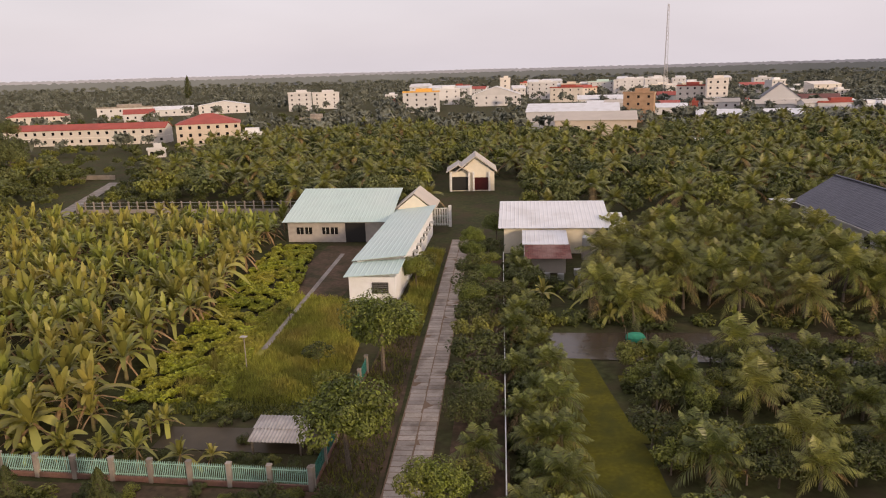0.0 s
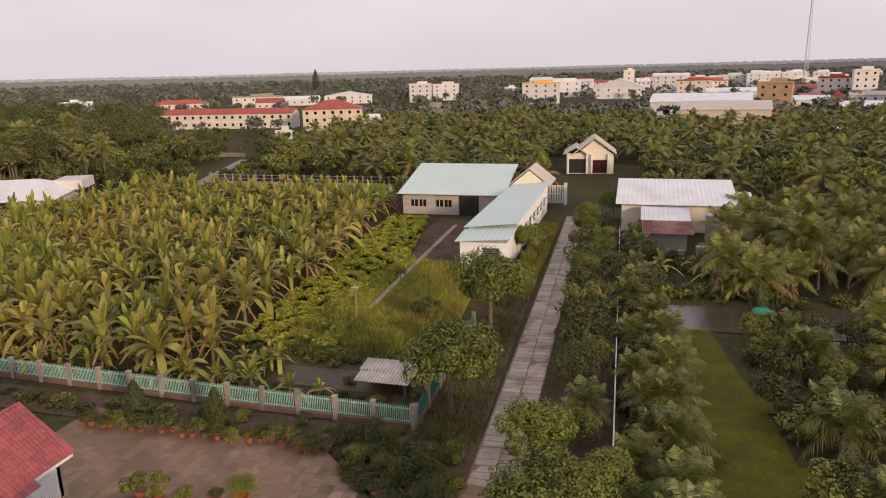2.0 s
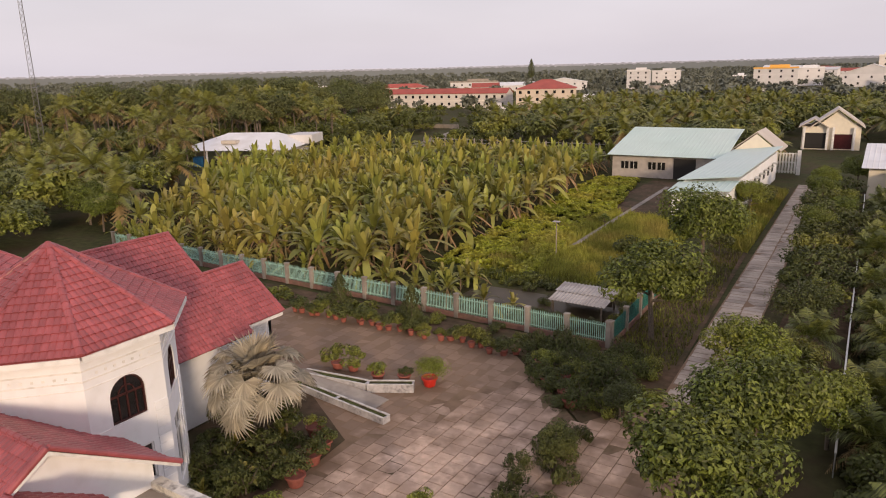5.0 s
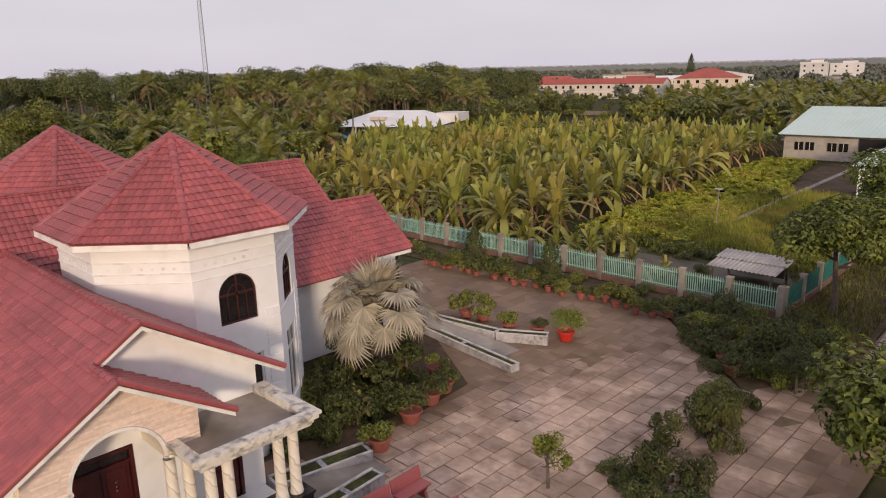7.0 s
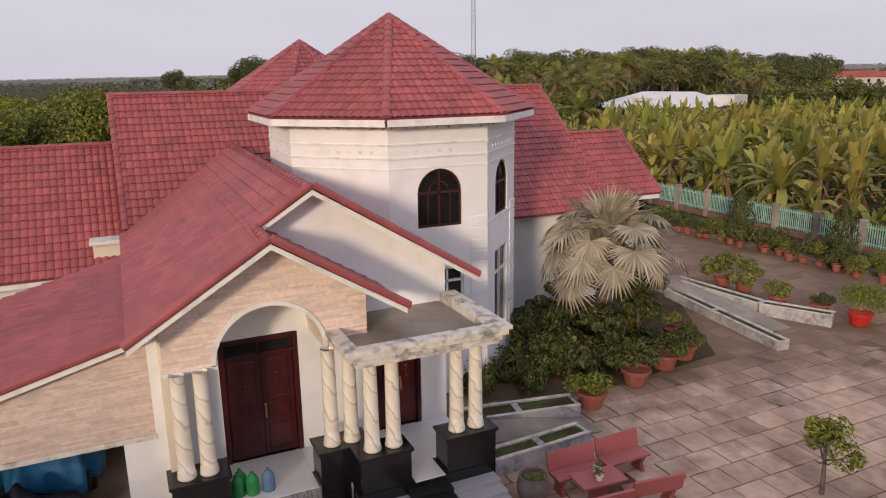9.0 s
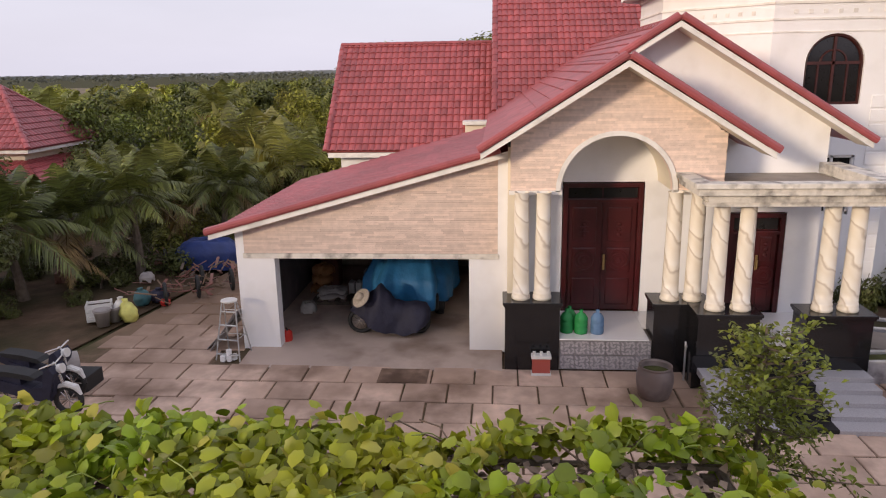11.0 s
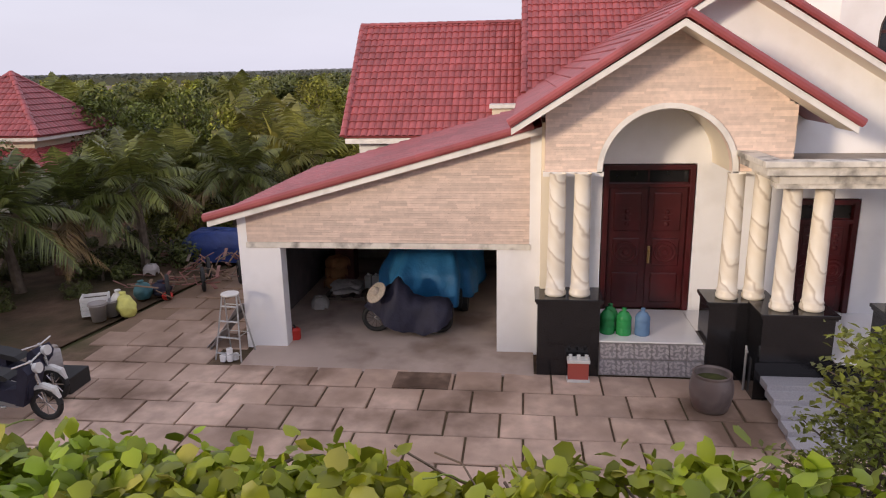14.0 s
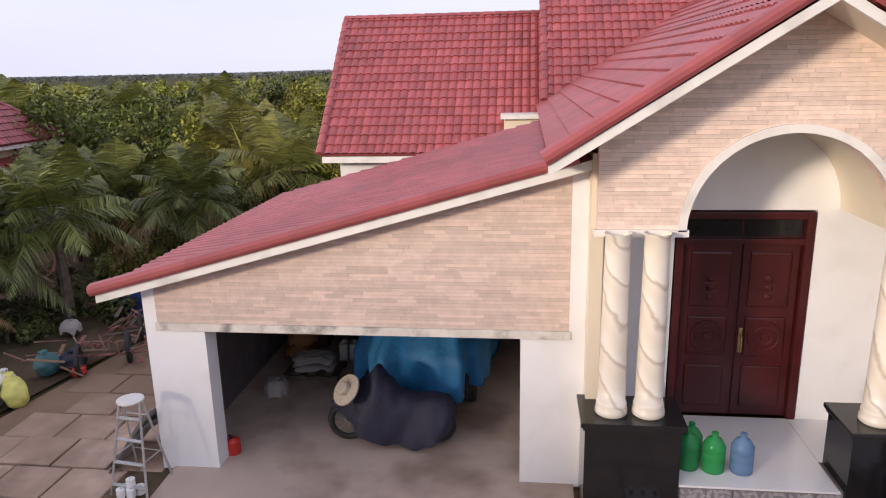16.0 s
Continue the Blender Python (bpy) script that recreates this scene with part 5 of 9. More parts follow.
def scatter(poly, spacing, jitter=0.45, keep=1.0):
    xs, ys = [p[0] for p in poly], [p[1] for p in poly]
    out = []
    y, row = min(ys), 0
    while y < max(ys):
        x = min(xs) + (spacing / 2 if row % 2 else 0)
        while x < max(xs):
            px, py = x + rng.normal(0, jitter * spacing * 0.6), y + rng.normal(0, jitter * spacing * 0.6)
            if inside(poly, px, py) and rng.random() < keep:
                out.append((px, py))
            x += spacing
        y += spacing * 0.87
        row += 1
    return out

# ---- plants: fields, orchard, woods ----
BAN = [banana_kind(11, 1.5, 17, 2.6), banana_kind(12, 1.9, 18, 2.9), banana_kind(13, 1.2, 15, 2.4), banana_kind(14, 1.7, 19, 3.0)]
BFIELD = [(-31.0, 47), (-30.5, 41.6), (-66, 42.2), (-98, 84), (-92, 119), (-40, 119), (-39, 104), (-38, 98), (-34.6, 70), (-33.6, 52)]
ban = scatter(BFIELD, 2.45)
ban += [(-26.2, 41.2), (-23, 41.0), (-29, 41.3), (-31.5, 41.5), (-34.5, 41.2), (-21, 41.5)]
ban.sort(key=lambda p: p[1] - 0.35 * p[0])
for x, y in ban[:280]:
    s = float(rng.uniform(0.85, 1.4)) * (0.62 if y < 42.2 else 1)
    plant(BAN[int(rng.integers(0, 4))], x, y, s)
merged("banana_field", "far part of the banana field, green and yellowing", "banana plants", [M["banana"], M["banana_dry"]], [(BAN[int(rng.integers(0, 4))]["arrays"], x, y, -0.1, float(rng.uniform(0.85, 1.35)), float(rng.uniform(0, 6.28))) for x, y in ban[280:]])

low_ban = [(float(rng.uniform(-66, -30)), float(rng.uniform(40.6, 42.6))) for i in range(34)]
for x, y in low_ban:
    plant(BAN[int(rng.integers(0, 4))], x, y, float(rng.uniform(0.45, 0.9)))
# vegetable strip and grass, too many to count
r = np.random.default_rng(5)
def ground_leaves(name, label, category, poly, count, size, material, zlo, zhi, seed, up=1.0, ratio=0.6, clump=0.0):
    q = np.random.default_rng(seed)
    xs, ys = [p[0] for p in poly], [p[1] for p in poly]
    pts = []
    while len(pts) < count:
        x, y = q.uniform(min(xs), max(xs)), q.uniform(min(ys), max(ys))
        if inside(poly, x, y):
            if clump and noise.noise(Vector((x * clump, y * clump, seed))) < -0.05:
                continue
            pts.append((x, y, q.uniform(zlo, zhi) * (0.7 + 0.5 * noise.noise(Vector((x * 0.7, y * 0.7, 3))))))
    p = np.array(pts)
    v, f = leaf_quads(p, np.tile(np.array([[0, 0, up]]), (len(p), 1)), size, ratio, seed=seed, jitter=0.5)
    return tagged(new(name, arr_mesh(name, v, f, [material])), label, category, kind="stuff")


STRIP = [(-33.2, 50), (-23.8, 50), (-25.9, 66), (-27.2, 82), (-31, 103), (-37.4, 103), (-35.9, 82), (-34.6, 66)]
ground_leaves("vegetable_strip", "strip of bright green taro-like vegetables", "vegetables", STRIP, 46000, 0.40, M["veg"], 0.2, 0.62, 21, clump=0.7)


def grass_blades(name, label, poly, count, height, material, seed, width=0.05):
    q = np.random.default_rng(seed)
    xs, ys = [p[0] for p in poly], [p[1] for p in poly]
    v, f = [], []
    while len(f) < count:
        x, y = q.uniform(min(xs), max(xs)), q.uniform(min(ys), max(ys))
        if not inside(poly, x, y) or abs(x + 24.7 + (y - 62) * 0.031) < 0.42 and y > 60:
            continue
        h = height * q.uniform(0.5, 1.2) * (0.8 + 0.5 * noise.noise(Vector((x * 0.4, y * 0.4, seed))))
        a = q.uniform(0, 6.28)
        k = len(v)
        v += [(x - width * math.cos(a), y - width * math.sin(a), -0.1), (x + width * math.cos(a), y + width * math.sin(a), -0.1), (x + q.normal(0, 0.3) * h, y + q.normal(0, 0.3) * h, h)]
        f.append((k, k + 1, k + 2))
    return tagged(new(name, arr_mesh(name, np.array(v), np.array(f), [material])), label, "grass", kind="stuff")


grass_blades("long_grass", "long yellow-green grass", [(-29, 52), (-14.5, 50), (-16.5, 76), (-26.5, 79), (-29.5, 66)], 34000, 0.7, M["grass"], 31)
grass_blades("rough_grass", "rough grass and weeds", [(-28, 48.5), (-14, 48), (-14.5, 56), (-28.5, 56)], 6000, 0.55, M["leaf"], 32)
grass_blades("verge_grass", "tall grass beside the lane", [(-13, 68), (-9.9, 66), (-10.8, 100), (-13.2, 100)], 6000, 1.1, M["grass"], 33, 0.07)

grass_blades("verge_weeds", "sparse weeds on the bare soil beside the lane", [(-13, 40), (-8.9, 37), (-10.4, 70), (-13.3, 70)], 4200, 0.3, M["leaf"], 34, 0.04)
# kinds of tree
MANGO = [tree_kind("mango_tree", "leafy mango tree with a rounded crown", "tree", 41 + k, 6.4, 2.7, 3.0, 10000, 0.22, M["leaf_mid"], 24) for k in range(2)]
SHADE = tree_kind("longan_tree", "dark dense longan tree beside the yard", "tree", 57, 5.0, 2.2, 2.2, 7000, 0.17, M["leaf_dark"], 16)
DOME = tree_kind("dome_tree", "dense clipped round tree beside the lane", "tree", 51, 4.2, 2.6, 2.2, 6500, 0.17, M["leaf_dark"], 40)
LIME = tree_kind("citrus_tree", "yellow-green citrus tree in leaf", "tree", 53, 5.2, 2.2, 2.6, 8000, 0.17, M["leaf_lime"], 18)
SMALL = [tree_kind("orchard_tree", "small leafy orchard tree", "tree", 61 + k, 3.2, 1.7, 1.5, 1400, 0.25, M[("leaf", "leaf_dark", "leaf_dark")[k]], 13, group="orchard trees") for k in range(3)]
SHRUB = [tree_kind("shrub", "leafy green garden shrub", "shrub", 71 + k, 1.25, 0.95, 0.95, 1700, 0.115, M["leaf_dark"] if k else M["leaf"], 9, group="garden shrubs") for k in range(3)]
COCO = [palm_kind("coconut_palm", "coconut palm with drooping feather fronds", 91 + k, 2.2 + 1.0 * k, 22, 3.7, 25, 0.085, "coconut palms") for k in range(3)]
COCO_TALL = palm_kind("coconut_palm", "tall coconut palm with drooping feather fronds", 97, 8.5, 18, 3.6, 18, 0.11, "coconut palms", dry=4)
COCO_FAR = far_palm(98, 15, 3.7, 11, 0.42)
BANK = palm_kind("coconut_palm", "low dark coconut palm on the canal bank", 195, 2.0, 24, 3.6, 24, 0.085, "coconut palms", dry=3, material="palm_dark")
YOUNG = [palm_kind("coconut_palm", "young coconut palm with long drooping feather fronds", 191 + k, 2.1 + 0.4 * k, 22, 2.45, 44, 0.055, "coconut palms", dry=2, r0=0.12, material="palm_dark") for k in range(2)]
ORCH = [tree_kind("orchard_tree", "leafy fruit tree in the orchard behind the villa", "tree", 201 + k, 4.4, 1.4, 2.1, 2000, 0.165, M[("leaf_orch", "leaf_mid", "leaf_orch")[k]], 26, group="orchard trees") for k in range(3)]

for i in range(44):
    plant(SHRUB[i % 3], rng.uniform(-33, -15), 48.9 + rng.normal(0, 0.7), float(rng.uniform(0.4, 0.85)))
for i in range(16):
    plant((SHRUB[i % 3], BAN[2])[i % 2], -30.5 + i * 0.28 + rng.normal(0, 0.4), rng.uniform(42.5, 47), float(rng.uniform(0.5, 0.8)))
# along the lane and round the fence
LANE_TREES = ((-4.9, 35.4, LIME, 1.1), (-3.4, 28.2, MANGO[0], 1.08), (-0.9, 32.4, LIME, 0.9), (-4.3, 22.8, MANGO[1], 1.12), (-3.3, 47.8, DOME, 1.0), (-11.3, 41.4, MANGO[1], 1.3), (-12.0, 57.5, MANGO[0], 1.42), (-12.5, 82.0, LIME, 1.05), (-12.4, 86.5, SMALL[1], 1.2), (-4.0, 53.5, SMALL[1], 1.15), (-4.4, 58.0, SMALL[2], 1.2), (-4.6, 63.0, SMALL[0], 1.25), (-4.9, 68.0, SMALL[1], 1.2), (-5.2, 73.0, MANGO[0], 0.7), (-5.5, 79.0, SMALL[2], 1.3), (-6.0, 86.0, SMALL[1], 1.3), (-6.3, 93.0, MANGO[1], 0.75))
LANE_HEDGE = ((-6.6, 100.0, LIME, 0.95), (-3.2, 106.0, MANGO[0], 0.9), (-12.0, 64.5, SMALL[1], 0.8), (-3.0, 51.0, SMALL[0], 1.0), (-2.2, 55.5, SMALL[1], 1.0), (-2.6, 60.5, SMALL[2], 1.1), (-2.4, 65.5, SMALL[0], 1.1), (-3.0, 70.5, SMALL[1], 1.1), (-3.2, 76.0, SMALL[2], 1.2), (-3.6, 82.0, MANGO[1], 0.65), (-3.8, 89.0, SMALL[0], 1.2), (-4.0, 96.0, SMALL[1], 1.2), (-3.0, 38.5, SMALL[0], 1.0), (-12.3, 90.5, SMALL[0], 1.0), (-12.2, 70.0, SMALL[2], 0.7), (-18.2, 58.5, SMALL[1], 0.9), (-15.6, 53.0, SMALL[0], 0.8))
for x, y, k, s in LANE_TREES + LANE_HEDGE:
    plant(k, x, y, s)
for x, y, s in ((-2.6, 42.0, 0.75), (3.0, 44.0, 0.8), (3.0, 49.5, 0.85), (3.1, 38.4, 0.85), (2.9, 30.0, 0.9), (2.6, 26.0, 0.9), (2.8, 56.0, 0.8), (3.0, 33.8, 0.8)):
    plant(BANK, x, y, s)
for i in range(16):
    plant(SHRUB[1 + i % 2], 1.3 + rng.normal(0, 0.4), 26 + i * 2.0, float(rng.uniform(1.2, 1.7)))

# orchard east of the canal: rows of small trees and young palms
for row, y in enumerate((33.5, 41.5, 44.0, 51.0, 53.5, 59.5)):
    for i in range(19):
        x = 10.2 + i * 2.1 + rng.normal(0, 0.4)
        yy = y + rng.normal(0, 0.6) + x * 0.02
        if i % 3 == 1:
            plant((COCO[0], BANK)[i % 2], x, yy, float(rng.uniform(0.7, 0.95)))
        else:
            plant(SMALL[int(rng.integers(0, 3))], x, yy, float(rng.uniform(0.75, 1.05)))
# thicket between the net fence and the canal, and on the banks between the ditches
for i in range(64):
    y = 28 + i * 1.06
    x = 0.9 + rng.uniform(-0.9, 1.9) - 1.2 * (y - 30) / 66
    plant((SHRUB[1 + i % 2], SMALL[i % 3], SHRUB[1], BANK)[i % 4], x, y, float(rng.uniform(1.2, 1.8)) if i % 2 == 0 else float(rng.uniform(0.55, 0.8)))
for row, y in enumerate((32.0, 35.0, 42.8, 45.3, 52.2, 54.8, 58.6)):
    for i in range(15):
        plant((SMALL[int(rng.integers(0, 3))], SHRUB[int(rng.integers(0, 3))])[int(rng.integers(0, 2))], 9.2 + i * 2.7 + rng.normal(0, 0.6), y + rng.normal(0, 0.4) + i * 0.05, float(rng.uniform(0.8, 1.25)))
for i in range(30):
    plant((SHRUB[i % 3], BAN[2], SMALL[i % 3])[i % 3], rng.uniform(-1.5, 12), rng.uniform(68.5, 84), float(rng.uniform(0.7, 1.2)))
PALMS = [(6, 70.5), (60, 71), (70, 110), (42, 116), (14, 104), (12, 95), (9, 84)]
pp = [(x, y) for x, y in scatter(PALMS, 3.9, 0.4) if not (42.5 < x < 58 and 89 < y < 118)]
for x, y in pp[:230]:
    plant(COCO[int(rng.integers(0, 3))], x, y, float(rng.uniform(0.85, 1.15)), tilt=float(rng.normal(0, 4)))
for i in range(26):
    plant(SHRUB[i % 3], 3 + i * 1.9 + rng.normal(0, 0.8), 70 + rng.normal(0, 1.2), float(rng.uniform(1.0, 1.9)))
for i in range(12):
    plant(SHRUB[i % 3], rng.uniform(0.5, 8), rng.uniform(69, 84), float(rng.uniform(0.8, 1.7)))
for x, y in ((13, 71.5), (22, 70.5), (26, 71.5), (30, 70.8)):
    plant(BAN[2], x, y, 0.8)

# woods
def clear(x, y):
    """Where buildings and the road stand."""
    return (-72 < x < -36 and 22 < y < 42.5) or (-45 < x < -9 and 100 < y < 132) or (-8 < x < 18 and 82 < y < 122) or (36 < x < 66 and 92 < y < 124) or (-17 < x < 0 and 122 < y < 172) or (124 < y < 178 and abs(x + 90.5 + (y - 128) * 0.318) < 4.5) or (-210 < x < -112 and 255 < y < 300) or (12 < x < 52 and 250 < y < 310) or (-124 < x < -86 and 78 < y < 110) or (50 < x < 66 and 226 < y < 240)


wood, palm_items = [], []
WOOD = [(-84, 140), (-20, 128), (-4, 126), (16, 122), (80, 118), (140, 110), (220, 180), (240, 300), (120, 320), (20, 262), (-60, 300), (-110, 250)]
for x, y in scatter(WOOD, 5.6, 0.45):
    if clear(x, y):
        continue
    if rng.random() < 0.38:
        palm_items.append((x, y))
    else:
        wood.append((x, y))
for poly, sp in (([(-130, 62), (-108, 66), (-96, 74), (-70, 42), (-48, 41), (-44, 41), (-60, 30), (-140, 20), (-170, 60)], 5.0), ([(-170, 60), (-128, 80), (-118, 112), (-108, 124), (-112, 170), (-220, 240), (-320, 120)], 6.5), ([(-39, -6), (-39, 40), (-60, 39), (-150, 30), (-165, -10), (-135, -90), (-60, -66), (-31, -30), (-31, -10)], 4.3)):
    for x, y in scatter(poly, sp, 0.42):
        if clear(x, y) or y < 26 and x > -110 and noise.noise(Vector((x * 0.09, y * 0.09, 7.0))) < -0.22:
            continue
        if rng.random() < (0.3 if x > -120 and y > 38 else 0.0):
            palm_items.append((x, y))
        else:
            wood.append((x, y))
SHAPES = ((8.0, 3.3, 3.4, 22), (8.4, 2.5, 4.2, 18), (7.4, 3.8, 2.9, 26), (7.8, 3.1, 3.3, 20))
FAR3 = [[far_crown(81 + k, h, rx, rz, n_, g_, c_) for n_, g_ in ((1000, 0.55), (560, 0.74), (280, 1.05))] for k, (h, rx, rz, c_) in enumerate(SHAPES)]
ORCH_FAR = [far_crown(211 + k, 4.6, 1.45, 2.2, 420, 0.40, 20) for k in range(3)]


def far_arrays(i, x, y):
    d = math.hypot(x + 10, y - 10)
    if x < -30 and y < 40 and (x > -66 or y < -34):
        v_, f_ = ORCH_FAR[i % 3]
        return v_, f_, np.full(len(f_), 2 if i % 5 else 0)
    v_, f_ = FAR3[i % 4][0 if d < 130 else 1 if d < 210 else 2]
    return v_, f_, np.full(len(f_), (0, 1, 3, 1, 0, 3, 1)[i % 7])


near_w = [p for p in wood if -62 < p[0] < -30 and -30 < p[1] < 8][:210]
for x, y in near_w:
    s = float(rng.uniform(0.68, 1.38))
    plant(ORCH[int(rng.integers(0, 3))], x, y, s, sz=s * float(rng.uniform(0.8, 1.35)))
for i in range(16):
    plant((COCO[0], BAN[1], COCO[1], BAN[3])[i % 4], rng.uniform(-56, -31), rng.uniform(-24, -3), float(rng.uniform(0.75, 1.1)))
taken = set(near_w)
rest = [p for p in wood if p not in taken]
merged("woods", "mixed green woods round the fields", "woods", [M["leaf"], M["leaf_dark"], M["leaf_orch"], M["leaf_tall"]], [(far_arrays(i, x, y), x, y, -0.3, float(rng.uniform(0.55, 1.12)) * (1.25 if x < -30 and y < 40 and (x > -66 or y < -34) else 0.78 if x < -30 and y < 40 else 1.0 if x < -100 and y > 60 else 1), float(rng.uniform(0, 6.28))) for i, (x, y) in enumerate(rest)])
merged("palm_woods", "coconut palms among the woods", "palms", [M["palm"], M["palm_dry"]], [(COCO_FAR, x, y, float(rng.uniform(2.5, 6.5)), float(rng.uniform(0.85, 1.25)), float(rng.uniform(0, 6.28))) for x, y in palm_items])

# low trees round the field wall and the road
near_road = [(x, y, 0.6) for x, y in scatter([(-150, 114), (-112, 112), (-96, 121), (-84, 133.5), (-22, 133.5), (-22, 142), (-84, 150), (-96, 182), (-150, 178)], 5.0, 0.45, 0.9) if not clear(x, y)]
# hedges and low trees round the road and in front of the town
town_trees = near_road + [(float(rng.uniform(-172, -108)), float(rng.uniform(182, 262)), 0.62) for i in range(70)] + [(float(rng.uniform(-70, 215)), float(rng.uniform(312, 348)), 0.8) for i in range(90)] + [(float(rng.uniform(-300, -70)), float(rng.uniform(300, 420)), 0.9) for i in range(90)]
merged("town_trees", "low trees and hedges before the town", "trees", [M["leaf"], M["leaf_dark"]], [(far_arrays(i, x, y), x, y, -0.3, float(rng.uniform(0.6, 1.1)) * s_, float(rng.uniform(0, 6.28))) for i, (x, y, s_) in enumerate(town_trees) if not clear(x, y)])


def far_belt():
    """Distant woods to the horizon, low clumps that thin out with distance."""
    q = np.random.default_rng(77)
    items = []
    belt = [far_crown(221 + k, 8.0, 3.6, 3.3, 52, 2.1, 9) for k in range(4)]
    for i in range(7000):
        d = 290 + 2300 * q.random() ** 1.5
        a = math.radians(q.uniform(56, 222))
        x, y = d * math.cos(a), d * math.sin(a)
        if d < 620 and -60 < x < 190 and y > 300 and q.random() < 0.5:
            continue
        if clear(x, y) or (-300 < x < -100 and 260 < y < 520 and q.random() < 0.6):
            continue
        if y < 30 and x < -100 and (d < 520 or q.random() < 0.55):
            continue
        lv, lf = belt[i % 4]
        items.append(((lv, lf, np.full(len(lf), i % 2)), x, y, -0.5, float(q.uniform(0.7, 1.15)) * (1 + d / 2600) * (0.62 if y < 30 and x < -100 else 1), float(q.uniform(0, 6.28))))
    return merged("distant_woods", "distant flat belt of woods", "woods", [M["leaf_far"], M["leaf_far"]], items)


far_belt()


# tall trees and palms that stand above the western woods
OLD = [tree_kind("fruit_tree", "old broad fruit tree with dense green leaves", "tree", 181 + k, 9.3, 3.4, 3.8, 4200, 0.30, M[("leaf", "leaf_orch")[k]], 20, group="old fruit trees") for k in range(2)]
TALL = [tree_kind("tall_tree", "tall old tree rising above the woods", "tree", 171 + k, 15.0, 4.8, 5.6, 3400, 0.46, M["leaf_tall"], 15 + 4 * k, 0.5, group="tall trees") for k in range(3)]
for i in range(74):
    t = rng.uniform(-0.25, 0.74)
    plant(TALL[int(rng.integers(0, 3))], -205 + 92 * t + rng.normal(0, 11), 70 + 112 * t + rng.normal(0, 9), float(rng.uniform(0.85, 1.34)))
for i in range(14):
    plant(TALL[int(rng.integers(0, 3))], rng.uniform(-232, -178), rng.uniform(190, 232), float(rng.uniform(1.0, 1.3)))
    plant(COCO_TALL, -184 + 44 * rng.random() + rng.normal(0, 3), 133 + 23 * rng.random() + rng.normal(0, 3), float(rng.uniform(1.05, 1.4)))
for i in range(10):
    plant(TALL[int(rng.integers(0, 3))], -230 - 60 * rng.random(), 20 + 60 * rng.random(), float(rng.uniform(0.7, 1.05)))
for i in range(44):
    t = rng.uniform(-0.2, 0.62)
    plant(COCO_TALL, -155 + 62 * t + rng.normal(0, 9), 92 + 50 * t + rng.normal(0, 7), float(rng.uniform(0.85, 1.4)))
for i in range(30):
    x, y = (rng.uniform(-128, -92), rng.uniform(52, 84)) if i % 2 else (rng.uniform(-150, -112), rng.uniform(102, 136))
    plant(COCO_TALL, x, y, float(rng.uniform(0.8, 1.15)), tilt=float(rng.normal(0, 4)))
for x, y in ((-101, 66), (-97, 62), (-104, 70), (-90, 56), (-84, 50), (-94, 68), (-79, 46), (-74, 44.5)):
    plant(MANGO[int(rng.integers(0, 2))], x, y, float(rng.uniform(0.8, 1.1)))
# old fruit trees behind the back wing
qo = np.random.default_rng(401)
for i in range(15):
    plant(OLD[i % 2], qo.uniform(-78, -56), qo.uniform(-6.5, 5.0), float(qo.uniform(0.85, 1.12)))
for i in range(12):
    plant(OLD[i % 2], qo.uniform(-118, -94), qo.uniform(-15.5, -6.0), float(qo.uniform(0.88, 1.02)))
for x, y, s in ((-70, 13.4, 1.12), (-66, 9.0, 0.98), (-75, 17.5, 1.0), (-82, 21.0, 1.05), (-108, 32.5, 1.36), (-112, 31.5, 1.2)):
    plant(OLD[0], x, y, s)
for i in range(15):                # a few great trees that break the skyline
    t = qo.uniform(0, 1)
    plant(TALL[i % 3], -118 - 14 * t + qo.normal(0, 3), 92 + 78 * t + qo.normal(0, 3), float(qo.uniform(0.95, 1.12)))
for i in range(46):
    plant(SHRUB[int(rng.integers(0, 3))], rng.uniform(-37, -26), rng.uniform(-30, -4), float(rng.uniform(0.8, 1.5)))
for i in range(14):
    plant(SMALL[int(rng.integers(0, 3))], rng.uniform(-40, -29), rng.uniform(-32, -9), float(rng.uniform(0.9, 1.2)), label="fruit tree in the orchard behind the villa")
# dense crowns for added shade trees out of view; a low row first
EAST = [tree_kind("tall_tree", "tall dense tree on the eastern boundary", "tree", 181 + k, 15.0, 4.6, 4.8, 2200, 0.98, M["leaf_tall"], 44, 0.6, group="tall trees") for k in range(2)]
for i in range(17):
    s_ = -40 + i * 5.2 + 1.5
    plant(EAST[int(rng.integers(0, 2))], 14.5 + 0.669 * s_ + rng.normal(0, 1.0), -26.5 + 0.743 * s_ + rng.normal(0, 1.0), float(rng.uniform(0.56, 0.66)))
for i in range(70):
    plant((SMALL[i % 3], ORCH[i % 3], SHRUB[0], SMALL[1])[i % 4], rng.uniform(-52, -29.5), rng.uniform(-20, -1.2) if i % 5 else rng.uniform(-8, -2), float(rng.uniform(0.55, 1.0)), label="fruit tree in the orchard behind the villa" if i % 4 != 2 else None)
# unseen trees added behind the arbour to shade the villa's front from low sun
for i in range(17):
    s_ = -40 + i * 5.2
    plant(EAST[int(rng.integers(0, 2))], 12.5 + 0.669 * s_ + rng.normal(0, 1.5), -25 + 0.743 * s_ + rng.normal(0, 1.5), float(rng.uniform(0.74, 0.86)))
    plant(EAST[int(rng.integers(0, 2))], 17.0 + 0.669 * s_ + rng.normal(0, 1.5), -28 + 0.743 * (s_ + 2.6) + rng.normal(0, 1.5), float(rng.uniform(0.76, 0.88)))


